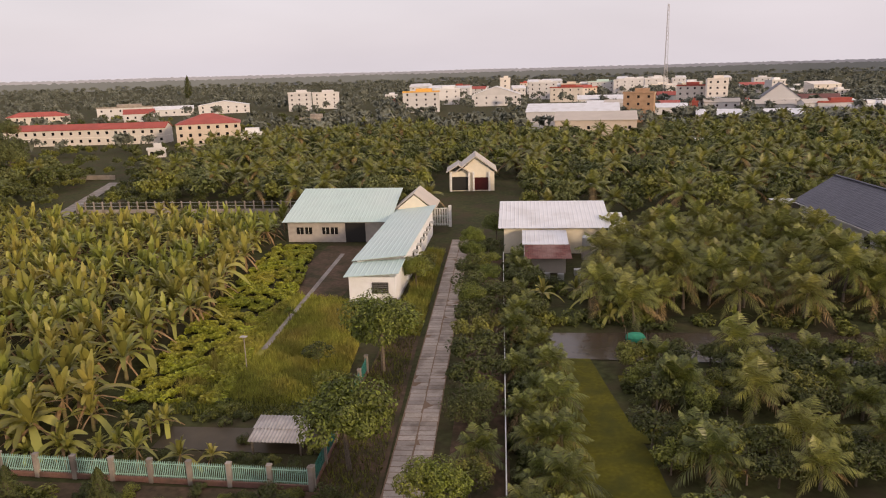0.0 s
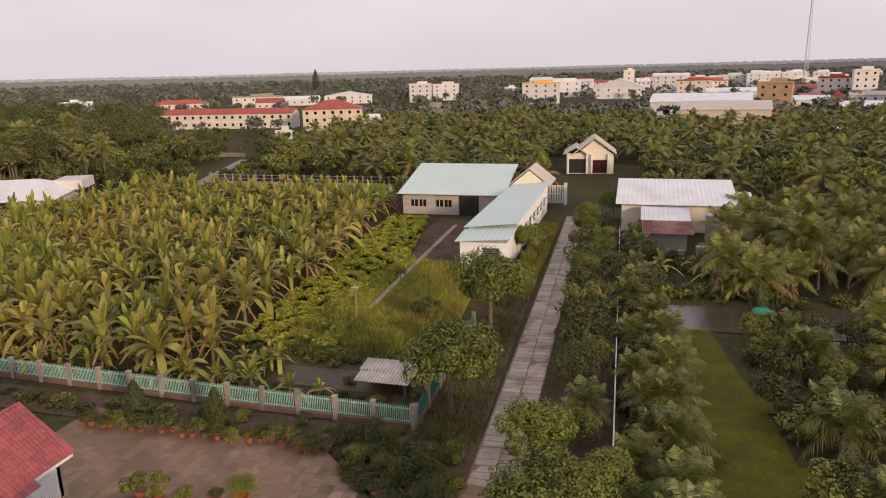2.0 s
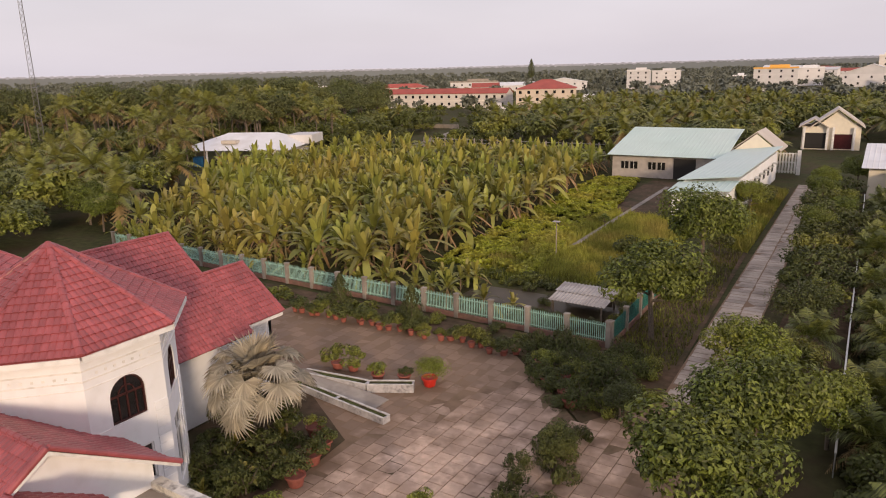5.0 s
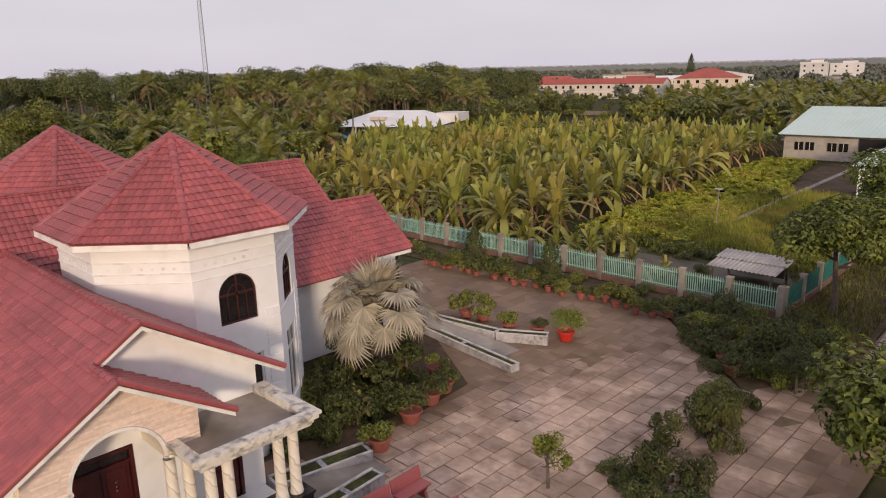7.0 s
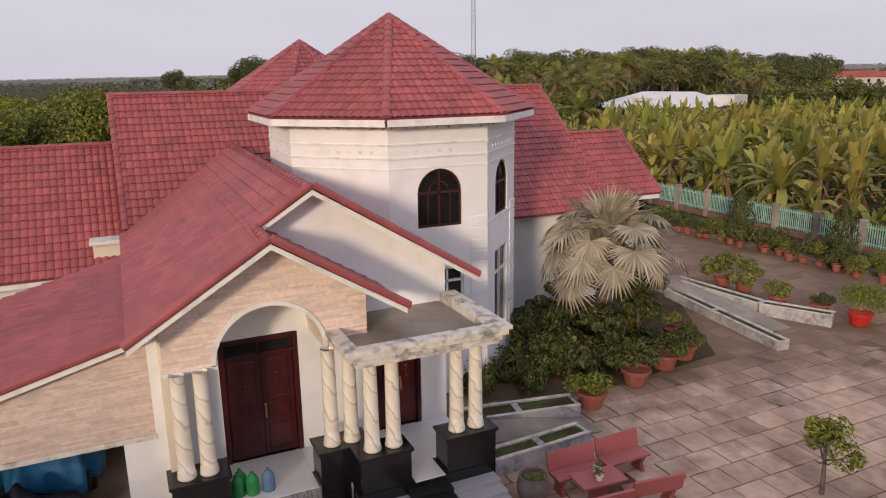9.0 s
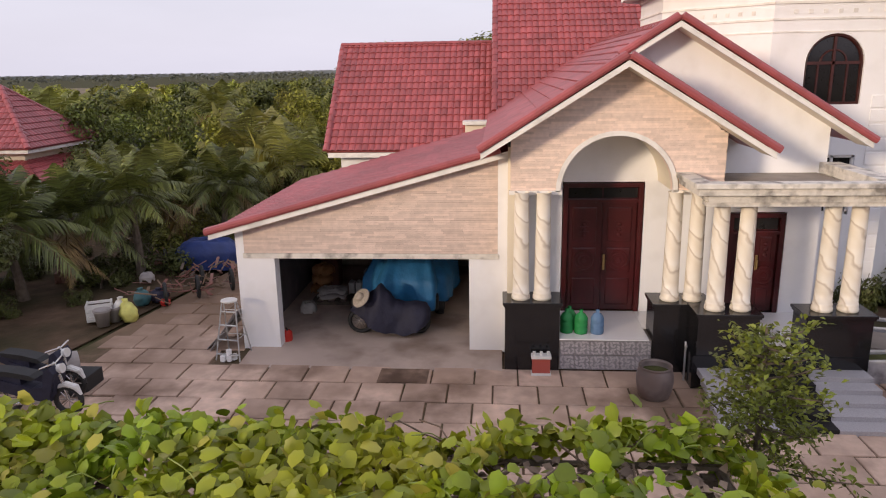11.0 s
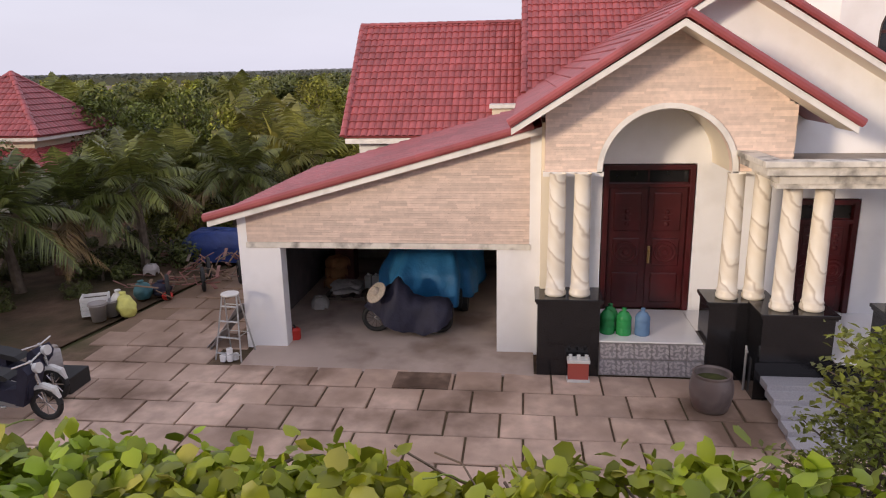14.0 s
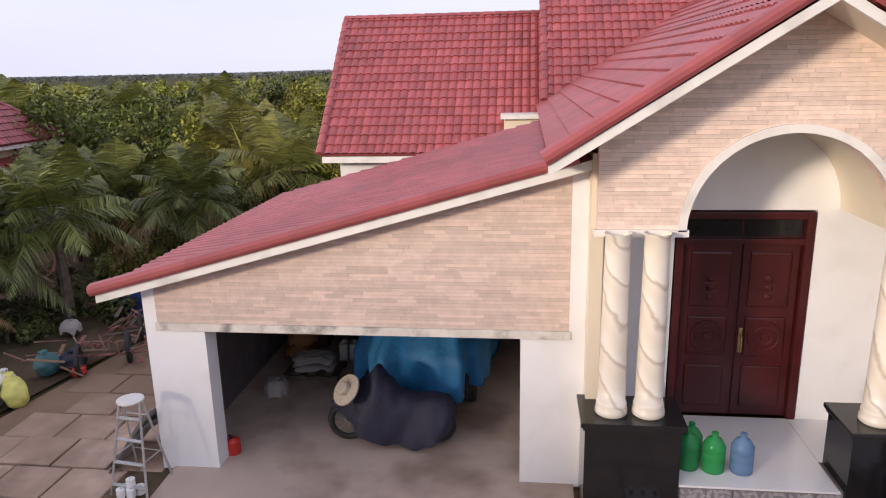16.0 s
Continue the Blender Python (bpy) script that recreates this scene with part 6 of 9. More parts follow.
def far_rim(radius, height, colour, seed, label):
    """The rim of woods on the horizon, far behind everything; its colour carries the haze."""
    vs, fs = [], []
    n = 1600
    for i in range(n + 1):
        a = math.radians(20 + 210 * i / n)
        low = min(1.0, max(0.0, (math.degrees(a) - 160) / 42))
        h = height * (1 - 0.72 * low) * (0.90 + 0.10 * noise.noise(Vector((i * 0.012, seed, 0)))) + 3.4 * noise.fractal(Vector((i * 0.45, seed, 0)), 0.5, 2.0, 4)
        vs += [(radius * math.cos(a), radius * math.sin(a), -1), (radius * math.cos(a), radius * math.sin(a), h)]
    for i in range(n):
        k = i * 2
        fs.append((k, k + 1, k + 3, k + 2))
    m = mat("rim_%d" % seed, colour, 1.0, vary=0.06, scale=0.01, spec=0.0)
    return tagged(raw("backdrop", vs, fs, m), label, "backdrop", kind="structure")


# blue-grey base colours stand in for haze, palest on the farther rim
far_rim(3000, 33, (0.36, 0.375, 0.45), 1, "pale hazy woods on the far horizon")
far_rim(2000, 23.5, (0.19, 0.21, 0.225), 2, "haze-greyed woods near the horizon")

# ---- garden by the villa ----
FENCE_Y, FENCE_X = 38.9, -13.1


def fence_post_bm():
    bm = box(-0.15, 0.15, -0.15, 0.15, -0.1, 1.6, 0.01)
    box(-0.18, 0.18, -0.18, 0.18, 1.55, 1.66, 0.02, bm)
    return bm


def garden_fence(label, p, q, bays, light):
    """Concrete posts on a low brick wall, with two rails and pointed metal pickets to each bay."""
    e = thing("picket_fence", label, "fence")
    p, q = Vector((*p, 0)), Vector((*q, 0))
    d = (q - p).normalized()
    rot = Matrix.Rotation(math.atan2(d.y, d.x), 4, "Z")
    me = pk = None
    step = (q - p).length / bays
    w = part("base_wall", box(0, (q - p).length, -0.07, 0.07, -0.1, 0.26), M["brick"], e, "low red brick base wall")
    w.matrix_world = Matrix.Translation(p) @ rot
    for i in range(bays + 1):
        if me is None:
            o = part("post", fence_post_bm(), M["concrete"], e)
            me = o.data
        else:
            o = new("post", me)
            o.parent = e
        o.matrix_world = Matrix.Translation(p + d * step * i) @ rot
    for i in range(bays):
        for z in (0.42, 1.28):
            o = part("rail", box(0.14, step - 0.14, -0.02, 0.02, z, z + 0.05), M["teal_light"] if light else M["teal"], e)
            o.matrix_world = Matrix.Translation(p + d * step * i) @ rot
        n = 18
        for k in range(n):
            if pk is None:
                bm = box(-0.026, 0.026, -0.012, 0.012, 0.3, 1.42)
                vs = [bm.verts.new(v) for v in ((-0.022, -0.012, 1.42), (0.022, -0.012, 1.42), (0.022, 0.012, 1.42), (-0.022, 0.012, 1.42), (0, 0, 1.54))]
                for a, b in ((0, 1), (1, 2), (2, 3), (3, 0)):
                    bm.faces.new((vs[a], vs[b], vs[4]))
                o = part("picket", bm, M["picket"] if light else M["teal"], e)
                pk = o.data
            else:
                o = new("picket", pk)
                o.parent = e
            o.matrix_world = Matrix.Translation(p + d * (step * i + 0.25 + k * (step - 0.5) / (n - 1)) + d.cross(Vector((0, 0, 1))) * 0.03) @ rot
    return e


garden_fence("long teal and white picket fence with concrete posts", (FENCE_X - 0.1, FENCE_Y), (-65.3, 40.2), 19, True)
garden_fence("teal picket fence beside the lane", (FENCE_X, FENCE_Y + 0.1), (-13.4, 57.0), 6, False)
# net fence with a white top pipe, east of the lane
nf = thing("net_fence", "black net fence with a white top pipe", "fence")
nv = [(-0.5 - 1.55 * (y - 30) / 66, y) for y in np.arange(30, 97, 3.0)]
for x, y in nv:
    part("post", tube([(x, y, -0.1), (x, y, 1.05)], 0.03, 6), M["galv"], nf)
part("top_pipe", tube([(x, y, 1.05 + 0.03 * math.sin(y)) for x, y in nv], 0.05, 6), M["strap"], nf)
M["net"] = mat("black_net", (0.02, 0.02, 0.018), 0.9)
part("net", box(-0.006, 0.006, 0, 66.02, 0, 0.95, m=Matrix.Translation((-0.53, 30, -0.05)) @ Matrix.Rotation(math.atan2(1.55, 66), 4, "Z")), M["net"], nf)


def flower_pot(kind_label, x, y, r, h, plant_kind, s, material="terracotta", z=0.0):
    e = thing("potted_plant", kind_label, "potted plant", "potted plants", at=(x, y, z))
    part("pot", lathe([(0, 0), (r * 0.72, 0), (r * 0.95, h * 0.8), (r * 1.08, h * 0.82), (r * 1.08, h), (r * 0.92, h), (r * 0.88, h * 0.88), (0, h * 0.88)], 16), M[material], e)
    o = new("foliage", plant_kind["parts"][1][1])
    o.parent = e
    o.matrix_world = Matrix.Translation((x, y, z + h * 0.5)) @ Matrix.Rotation(rng.uniform(0, 6.28), 4, "Z") @ Matrix.Diagonal((s, s, s, 1))
    return e


POTP = [tree_kind("pot_plant", "", "", 110 + k, 0.8, 0.5, 0.5, 1000, 0.075, M[("leaf", "leaf_dark", "leaf_lime")[k]], 7) for k in range(3)]
BALL = tree_kind("ball_bush", "", "", 115, 1.7, 1.15, 0.95, 5200, 0.075, M["leaf_lime"], 40)
for i in range(24):
    x = -35.0 + i * 0.76 + rng.normal(0, 0.14)
    flower_pot("terracotta pot with a small green plant", x, 34.55 + 0.02 * i + rng.normal(0, 0.16), float(rng.uniform(0.18, 0.27)), float(rng.uniform(0.26, 0.38)), POTP[int(rng.integers(0, 2))], float(rng.uniform(0.9, 2.1)))
flower_pot("round yellow-green clipped bush in a red pot", -19.7, 29.0, 0.42, 0.5, BALL, 1.0, "redplastic")
for x, y, s, k in ((-18.67, 16.2, 1.5, 2), (-19.3, 18.3, 1.9, 1), (-19.85, 19.9, 1.7, 1), (-21.4, 21.8, 1.3, 0), (-20.2, 21.0, 1.4, 1)):
    flower_pot("large red pot with a leafy shrub", x, y, 0.42, 0.5, POTP[k], s)
for x, y, s, k in ((-25.6, 28.3, 2.2, 0), (-24.6, 28.5, 1.9, 0), (-22.6, 28.2, 1.5, 2), (-21.2, 28.75, 1.1, 1), (-14.3, 32.3, 1.3, 1), (-13.6, 33.0, 1.2, 1), (-15.5, 34.2, 1.5, 2), (-12.2, 30.4, 1.2, 1), (-12.8, 31.2, 1.4, 1)):
    flower_pot("potted garden shrub in a terracotta pot", x, y, 0.36, 0.42, POTP[k], s)
# shrubs in the beds
for i in range(34):
    x = -44 + i * 0.92
    plant(SHRUB[int(rng.integers(0, 3))], x + rng.normal(0, 0.3), 36.9 + rng.normal(0, 0.5), float(rng.uniform(0.5, 0.95)))
for x, y, s in ((-14.6, 36.6, 1.3), (-15.8, 37.3, 1.4), (-13.9, 35.2, 1.2), (-17.2, 37.0, 1.1), (-12.6, 36.0, 1.0), (-11.3, 33.2, 1.75), (-10.4, 31.4, 1.5), (-12.4, 34.0, 1.0), (-10.9, 25.6, 1.5), (-10.4, 24.2, 1.3), (-11.4, 22.6, 1.0), (-10.9, 20.8, 1.1), (-10.2, 19.0, 1.0), (-12.0, 24.3, 0.8), (-10.6, 27.2, 1.1), (-9.6, 21.5, 1.1)):
    plant(SHRUB[int(rng.integers(1, 3))], x, y, s * 0.85, sz=s * 1.3)
for x, y, s in ((-20.6, 15.4, 0.95), (-22.3, 15.0, 1.0), (-21.4, 16.8, 1.25), (-20.7, 18.0, 1.3), (-22.6, 17.6, 1.3), (-21.6, 19.4, 1.3), (-23.5, 16.4, 1.1), (-22.2, 20.8, 1.2), (-23.8, 19.0, 1.0), (-24.2, 22.6, 1.0), (-20.9, 13.9, 0.9), (-22.4, 13.6, 0.8)):
    plant(SHRUB[int(rng.integers(1, 3))], x, y, s * float(rng.uniform(0.6, 0.95)), sz=s * float(rng.uniform(0.9, 1.7)))
BEND = [(-16.8, 35.2), (-14.2, 31.6), (-11.3, 28.6), (-8.7, 32.5), (-9.2, 37.5), (-13.4, 38.4), (-18.0, 37.6)]
for x, y in scatter(BEND, 1.05, 0.5):
    s = float(rng.uniform(0.65, 1.15))
    plant(SHRUB[int(rng.integers(0, 3))], x, y, s, sz=s * float(rng.uniform(0.9, 1.6)))
plant(SHADE, -9.5, 30.2, 0.5)
plant(SHADE, -10.35, 24.6, 0.46, sz=0.58)
for i in range(9):
    plant(SHRUB[1 + i % 2], -11.6 + 0.28 * i + rng.normal(0, 0.2), 20.2 + rng.normal(0, 0.7), float(rng.uniform(0.6, 0.85)))
for i in range(14):
    s = float(rng.uniform(0.7, 1.1))
    plant(SHRUB[1 + i % 2], rng.uniform(-24, -20.3), rng.uniform(14.2, 22.6), s, sz=s * float(rng.uniform(1.0, 1.7)))
def cone_points(q, n, height, r0):
    """Leaf places on an uneven upright cone."""
    t = q.uniform(0, 1, n) ** 1.3
    a = q.uniform(0, math.tau, n)
    rr = r0 * np.sin(np.pi * np.clip(0.28 + 0.72 * t, 0, 1)) ** 0.8 * (0.75 + 0.25 * np.sin(a * 5 + t * 22)) * q.uniform(0.75, 1.05, n)
    p = np.stack([rr * np.cos(a), rr * np.sin(a), 0.15 + t * height], 1)
    return p, np.stack([np.cos(a), np.sin(a), np.full(n, 0.5)], 1)


sap_kind = tree_kind("slender_shrub", "slender upright shrub in the tower bed", "shrub", 133, 1.9, 0.55, 0.95, 900, 0.11, M["leaf_dark"], 8, group="garden shrubs")
cq = np.random.default_rng(121)
cp, cn = cone_points(cq, 5200, 2.9, 0.75)
cv, cf = leaf_quads(cp, cn, 0.11, 0.4, seed=121)
jt = bpy.data.meshes.new("juniper_trunk")
jb = tube([(0, 0, -0.2), (0, 0, 1.2), (0.02, 0, 2.6)], [0.06, 0.05, 0.02], 6)
jb.to_mesh(jt)
jb.free()
jt.materials.append(M["bark"])
for x, y, s in ((-21.0, 17.2, 1.1), (-23.0, 18.4, 1.2), (-22.0, 20.2, 1.0), (-20.6, 19.0, 0.9), (-21.9, 15.7, 0.8), (-23.9, 20.6, 1.3)):
    plant(BAN[2], x, y, s * 0.42, label="broad-leaved foliage plant in the tower bed")
for x, y, s in ((-21.3, 18.7, 1.5), (-22.7, 16.6, 1.4), (-20.9, 16.2, 1.2), (-23.3, 21.6, 1.6), (-23.6, 17.6, 1.35), (-22.0, 20.6, 1.45), (-24.8, 19.2, 1.5), (-25.4, 21.4, 1.4), (-24.4, 23.2, 1.3)):
    plant(sap_kind, x, y, s)
CONE = dict(name="juniper", label="dark columnar juniper in the fence bed", category="juniper", group="garden shrubs", parts=(("trunk", jt), ("crown", arr_mesh("juniper_crown", cv, cf, [M["leaf_dark"]]))))
plant(CONE, -25.5, 35.7, 1.15, sz=1.05)
plant(CONE, -425, 894, 7.5, sz=9.6, label="tall dark columnar tree far off on the plain")
plant(CONE, -31.7, 35.8, 1.15, sz=1.0)
plant(SHRUB[0], -30.0, 36.8, 1.1)
for x_, y_ in ((-19.6, 42.4), (-18.2, 42.1), (-16.8, 42.2), (-15.2, 42.0), (-14.3, 43.4), (-14.2, 45.0), (-20.0, 44.5), (-14.6, 46.6), (-17.5, 47.2)):
    plant(SHRUB[int(rng.integers(0, 3))], x_, y_, float(rng.uniform(0.6, 0.8)))
for i in range(46):
    plant(SHRUB[int(rng.integers(0, 3))], -14.5 - i * 0.55 + rng.normal(0, 0.3), (41.2 if i % 2 else 48.6) + rng.normal(0, 0.6), float(rng.uniform(0.5, 0.9)))
sap = tree_kind("sapling", "thin sapling with light green leaves", "sapling", 131, 2.2, 0.75, 1.05, 1100, 0.12, M["leaf_lime"], 10)
plant(sap, -12.9, 18.2, 1.15)
plant(sap, -24.6, 70, 1.0)


def fan_leaf(seed, radius, stalk, bend, segs=32):
    """A stiff pleated fan at the end of a stalk along +x, its blade bent down from the stalk and split into points; arrays."""
    q = np.random.default_rng(seed)
    v, f = [], []
    for off in ((0.035, 0.0), (0.0, 0.03)):
        k = len(v)
        v += [(0, -off[0] * 1.6, -off[1]), (0, off[0] * 1.6, off[1]), (stalk, off[0] * 0.7, off[1]), (stalk, -off[0] * 0.7, -off[1])]
        f += [(k, k + 1, k + 2), (k, k + 2, k + 3)]
    cb, sb = math.cos(bend), math.sin(bend)
    for i in range(segs):
        a0, a1 = (math.radians(-138 + 276 * (i + k) / segs) for k in (0, 1))
        am = (a0 + a1) / 2
        rr = radius * q.uniform(0.88, 1.06) * (0.84 + 0.16 * math.cos(am))
        def p(a, d, z):
            x, y = d * math.cos(a), d * math.sin(a)
            z = z + 0.12 * abs(y) - 0.2 * d * d / radius
            return (stalk + x * cb + z * sb, y, -x * sb + z * cb)
        k = len(v)
        tip = am + q.normal(0, 0.03)
        v += [(stalk, 0, 0), p(a0, rr * 0.58, 0.03), p(am, rr * 0.6, -0.035), p(a1, rr * 0.58, 0.03), p(tip, rr, -0.05 - q.uniform(0, 0.16))]
        f += [(k, k + 1, k + 2), (k, k + 2, k + 3), (k + 1, k + 4, k + 2), (k + 2, k + 4, k + 3)]
    return np.array(v), np.array(f)


def silver_palm(x, y):
    e = thing("silver_fan_palm", "silvery fan palm with stiff pleated leaves", "palm", at=(x, y, 0))
    part("trunk", tube([(0, 0, -0.2), (0.05, 0, 1.0), (0, 0, 2.85)], [0.36, 0.3, 0.26], 12), M["bark"], e)
    q = np.random.default_rng(140)
    for k in range(32):
        t = k / 31
        up = t < 0.34
        rise = (84 - 110 * t if up else 52 - 74 * (t - 0.34)) + q.uniform(-9, 9)
        bend = q.uniform(-4, 14) if up else q.uniform(40, 72)
        v, f = fan_leaf(141 + k, q.uniform(1.1, 1.35), q.uniform(1.0, 1.4) if up else q.uniform(1.5, 2.1), math.radians(bend))
        o = new("fan_leaf", arr_mesh("fan_leaf", v, f, [M["silver"]]))
        o.parent = e
        o.matrix_basis = pose(0, 0, 2.75 + 0.3 * (1 - t), 0, 0, math.degrees(k * 2.399 + q.uniform(-0.3, 0.3))) @ pose(0, 0, 0, q.uniform(-20, 20), -rise, 0)
    return e


silver_palm(-23.0, 19.9)


# ---- planters, benches, jars ----
M["coping"] = mat("weathered_white_coping", (0.58, 0.56, 0.53), 0.8, vary=0.15, scale=4, stain=(0.2, 0.19, 0.17), stain_scale=2.5, stain_amt=0.7)
def planter(label, pts, w, h, soil=True):
    """A low planter between rendered walls along a line of points, filled with soil."""
    e = thing("planter", label, "planter")
    for (x0, y0), (x1, y1) in zip(pts, pts[1:]):
        d = math.hypot(x1 - x0, y1 - y0)
        m = Matrix.Translation((x0, y0, 0)) @ Matrix.Rotation(math.atan2(y1 - y0, x1 - x0), 4, "Z")
        for s in (-w / 2, w / 2 - 0.09):
            part("side", box(0, d, s, s + 0.09, -0.05, h, 0.008, m=m), M["stonewall"], e)
            part("coping", box(-0.01, d + 0.01, s - 0.01, s + 0.1, h, h + 0.03, 0.006, m=m), M["coping"], e)
        for s in (0, d - 0.09):
            part("end", box(s, s + 0.09, -w / 2 + 0.09, w / 2 - 0.09, -0.05, h, m=m), M["stonewall"], e)
        part("soil", box(0.09, d - 0.09, -w / 2 + 0.09, w / 2 - 0.09, 0, h - 0.03, m=m), M["moss"], e)
    return e


planter("low white-rimmed planter with dark soil", [(-25.6, 25.3), (-22.7, 24.9), (-19.2, 24.45)], 0.5, 0.32)
planter("low flower-tiled planter beside the ramp", [(-26.4, 26.4), (-22.3, 26.9), (-20.1, 28.1)], 0.6, 0.42)
planter("two-celled grey planter beside the porch ramp", [(-19.2, 12.2), (-18.9, 13.9), (-18.6, 15.6)], 0.75, 0.36)
planter("two-celled grey planter behind the benches", [(-16.95, 12.0), (-17.0, 13.4), (-17.1, 14.8)], 0.6, 0.42)
tagged(link("ramp", prism([(11.8, 0.55), (15.6, 0.0), (15.6, -0.1), (11.8, -0.1)], "x", -18.5, -17.35), M["concrete"]), "pale concrete ramp up to the porch", "ramp", kind="structure")
tagged(link("ramp", prism([(-26.5, 0.5), (-20.6, 0.02), (-20.6, -0.1), (-26.5, -0.1)], "y", 25.3, 26.5), M["concrete"]), "dark stained concrete ramp between planters", "ramp", kind="structure")


def bench(label, x, y, rz):
    """A cast bench: thick seat, raked back with a lighter band, two shaped end legs."""
    e = thing("garden_bench", label, "bench", "red granito benches", at=pose(x, y, 0, 0, 0, rz))
    part("seat", box(-0.62, 0.62, -0.22, 0.22, 0.40, 0.47, 0.015), M["redbench"], e)
    part("backrest", box(-0.62, 0.62, -0.03, 0.03, 0, 0.42, 0.012, m=pose(0, 0.24, 0.46, -14, 0, 0)), M["redbench"], e)
    for s in (-0.45, 0.45):
        part("leg", prism([(-0.18, 0), (0.2, 0), (0.14, 0.2), (0.24, 0.4), (-0.2, 0.4), (-0.1, 0.2)], "x", s - 0.05, s + 0.05), M["redbench"], e)
    return e


bench("red granito bench facing the yard", -15.45, 13.45, 88)
bench("red granito bench facing the yard", -15.5, 14.8, 92)
bench("red granito bench with its back to the drive", -14.2, 13.1, -94)
bench("red granito bench with its back to the drive", -14.25, 14.5, -98)
tb_ = thing("granito_table", "small red granito table between the benches", "table", at=pose(-14.75, 13.5, 0, 0, 0, 86))
part("tabletop", box(-0.55, 0.55, -0.32, 0.32, 0.62, 0.68, 0.012), M["redbench"], tb_)
part("pedestal", box(-0.12, 0.12, -0.2, 0.2, 0, 0.62, 0.02), M["redbench"], tb_)
for dx, dy in ((-0.15, 0.05), (0.12, -0.08)):
    flower_pot("small glazed pot with a plant on the table", -14.75 + dx, 13.5 + dy, 0.09, 0.13, POTP[0], 0.3, "strap", 0.69)


def big_jar(label, x, y, r, h, planted):
    e = thing("water_jar", label, "jar", at=(x, y, 0))
    part("body", lathe([(0, 0), (r * 0.76, 0), (r * 0.8, h * 0.03), (r * 0.93, h * 0.25), (r, h * 0.52), (r * 0.98, h * 0.72), (r * 0.88, h * 0.92), (r * 0.86, h * 0.94), (r * 0.89, h * 0.96), (r * 0.89, h), (r * 0.81, h), (r * 0.78, h * 0.93), (r * 0.84, h * 0.72), (0, h * 0.68)], 28), M["jar"], e, smooth=True)
    if planted:
        o = new("foliage", POTP[0]["parts"][1][1])
        o.parent = e
        o.matrix_world = Matrix.Translation((x, y, h * 0.55)) @ Matrix.Diagonal((0.7, 0.7, 0.5, 1))
    else:
        part("duckweed", lathe([(0, h * 0.78), (r * 0.5, h * 0.785), (r * 0.82, h * 0.785)], 20), M["moss"], e)
    return e


big_jar("large grey-brown glazed water jar by the steps", -15.95, 7.84, 0.345, 0.62, False)
big_jar("round clay jar with a small plant", -15.55, 12.35, 0.37, 0.6, True)

# ---- porch and garage things ----
def bottle(label, x, y, material):
    e = thing("water_bottle", label, "bottle", "water bottles", at=(x, y, 0.69))
    part("body", lathe([(0, 0), (0.13, 0), (0.135, 0.03), (0.135, 0.12), (0.125, 0.135), (0.135, 0.15), (0.135, 0.24), (0.125, 0.255), (0.135, 0.27), (0.135, 0.33), (0.09, 0.41), (0.035, 0.44), (0.035, 0.475), (0, 0.475)], 18), M[material], e, smooth=True)
    part("cap", lathe([(0.04, 0.46), (0.04, 0.5), (0, 0.5)], 12), M[material], e)


bottle("green twenty-litre water bottle on the porch", -17.45, 6.33, "green_pet")
bottle("green twenty-litre water bottle on the porch", -17.62, 6.40, "green_pet")
bottle("green twenty-litre water bottle on the porch", -17.4, 6.62, "green_pet")
bottle("blue twenty-litre water bottle on the porch", -17.4, 6.95, "blue_pet")
shr = thing("door_altar", "small red and white spirit altar on the plinth", "altar", at=(-16.93, 5.78, 0))
part("box", box(0, 0.16, -0.18, 0.18, 0.04, 0.36, 0.006), M["farred"], shr)
part("roof_ledge", box(-0.01, 0.2, -0.2, 0.2, 0.36, 0.42, 0.01), M["strap"], shr)
part("base", box(-0.01, 0.2, -0.2, 0.2, 0.0, 0.045, 0.008), M["strap"], shr)
for dy in (-0.14, 0.0, 0.14):
    part("cup", lathe([(0, 0), (0.025, 0), (0.035, 0.07), (0, 0.07)], 10, m=Matrix.Translation((0.1, dy, 0.42))), M["strap"], shr)


def draped(name, label, category, cx, cy, lx, ly, h, material, seed, ridge=0.0, hem=0.06, folds=1.0):
    """A cloth cover hung over a body: a dome with folds that flare towards the hem."""
    n, k = (40, 14) if folds == 1.0 else (96, 22)
    vs, fs = [], []
    for j in range(k + 1):
        t = j / k
        for i in range(n):
            a = math.tau * i / n
            ca, sa = math.cos(a), math.sin(a)
            ex = abs(ca) ** 0.6 * math.copysign(1, ca)
            ey = abs(sa) ** 0.6 * math.copysign(1, sa)
            fold = 1 + folds * (0.05 * math.sin(a * 9 + seed + (folds - 1) * 3 * t) + 0.03 * math.sin(a * 17 + 2 * seed)) * t
            rr = min(1, (t * 1.6) ** 0.55) * fold
            z = h * (1 - max(0, t - 0.25) ** 1.3 * 1.35) if t > 0.25 else h * (1 - 0.04 * t)
            z += ridge * math.cos(a) * (1 - t)
            z += 0.03 * noise.noise(Vector((ca * 2, sa * 2, t * 5 + seed)))
            vs.append((cx + lx * ex * rr, cy + ly * ey * rr, max(hem + 0.06 * math.sin(a * 5 + seed), z)))
    for j in range(k):
        for i in range(n):
            fs.append((j * n + i, j * n + (i + 1) % n, (j + 1) * n + (i + 1) % n, (j + 1) * n + i))
    fs.append(tuple(range(n)))
    return vs, fs


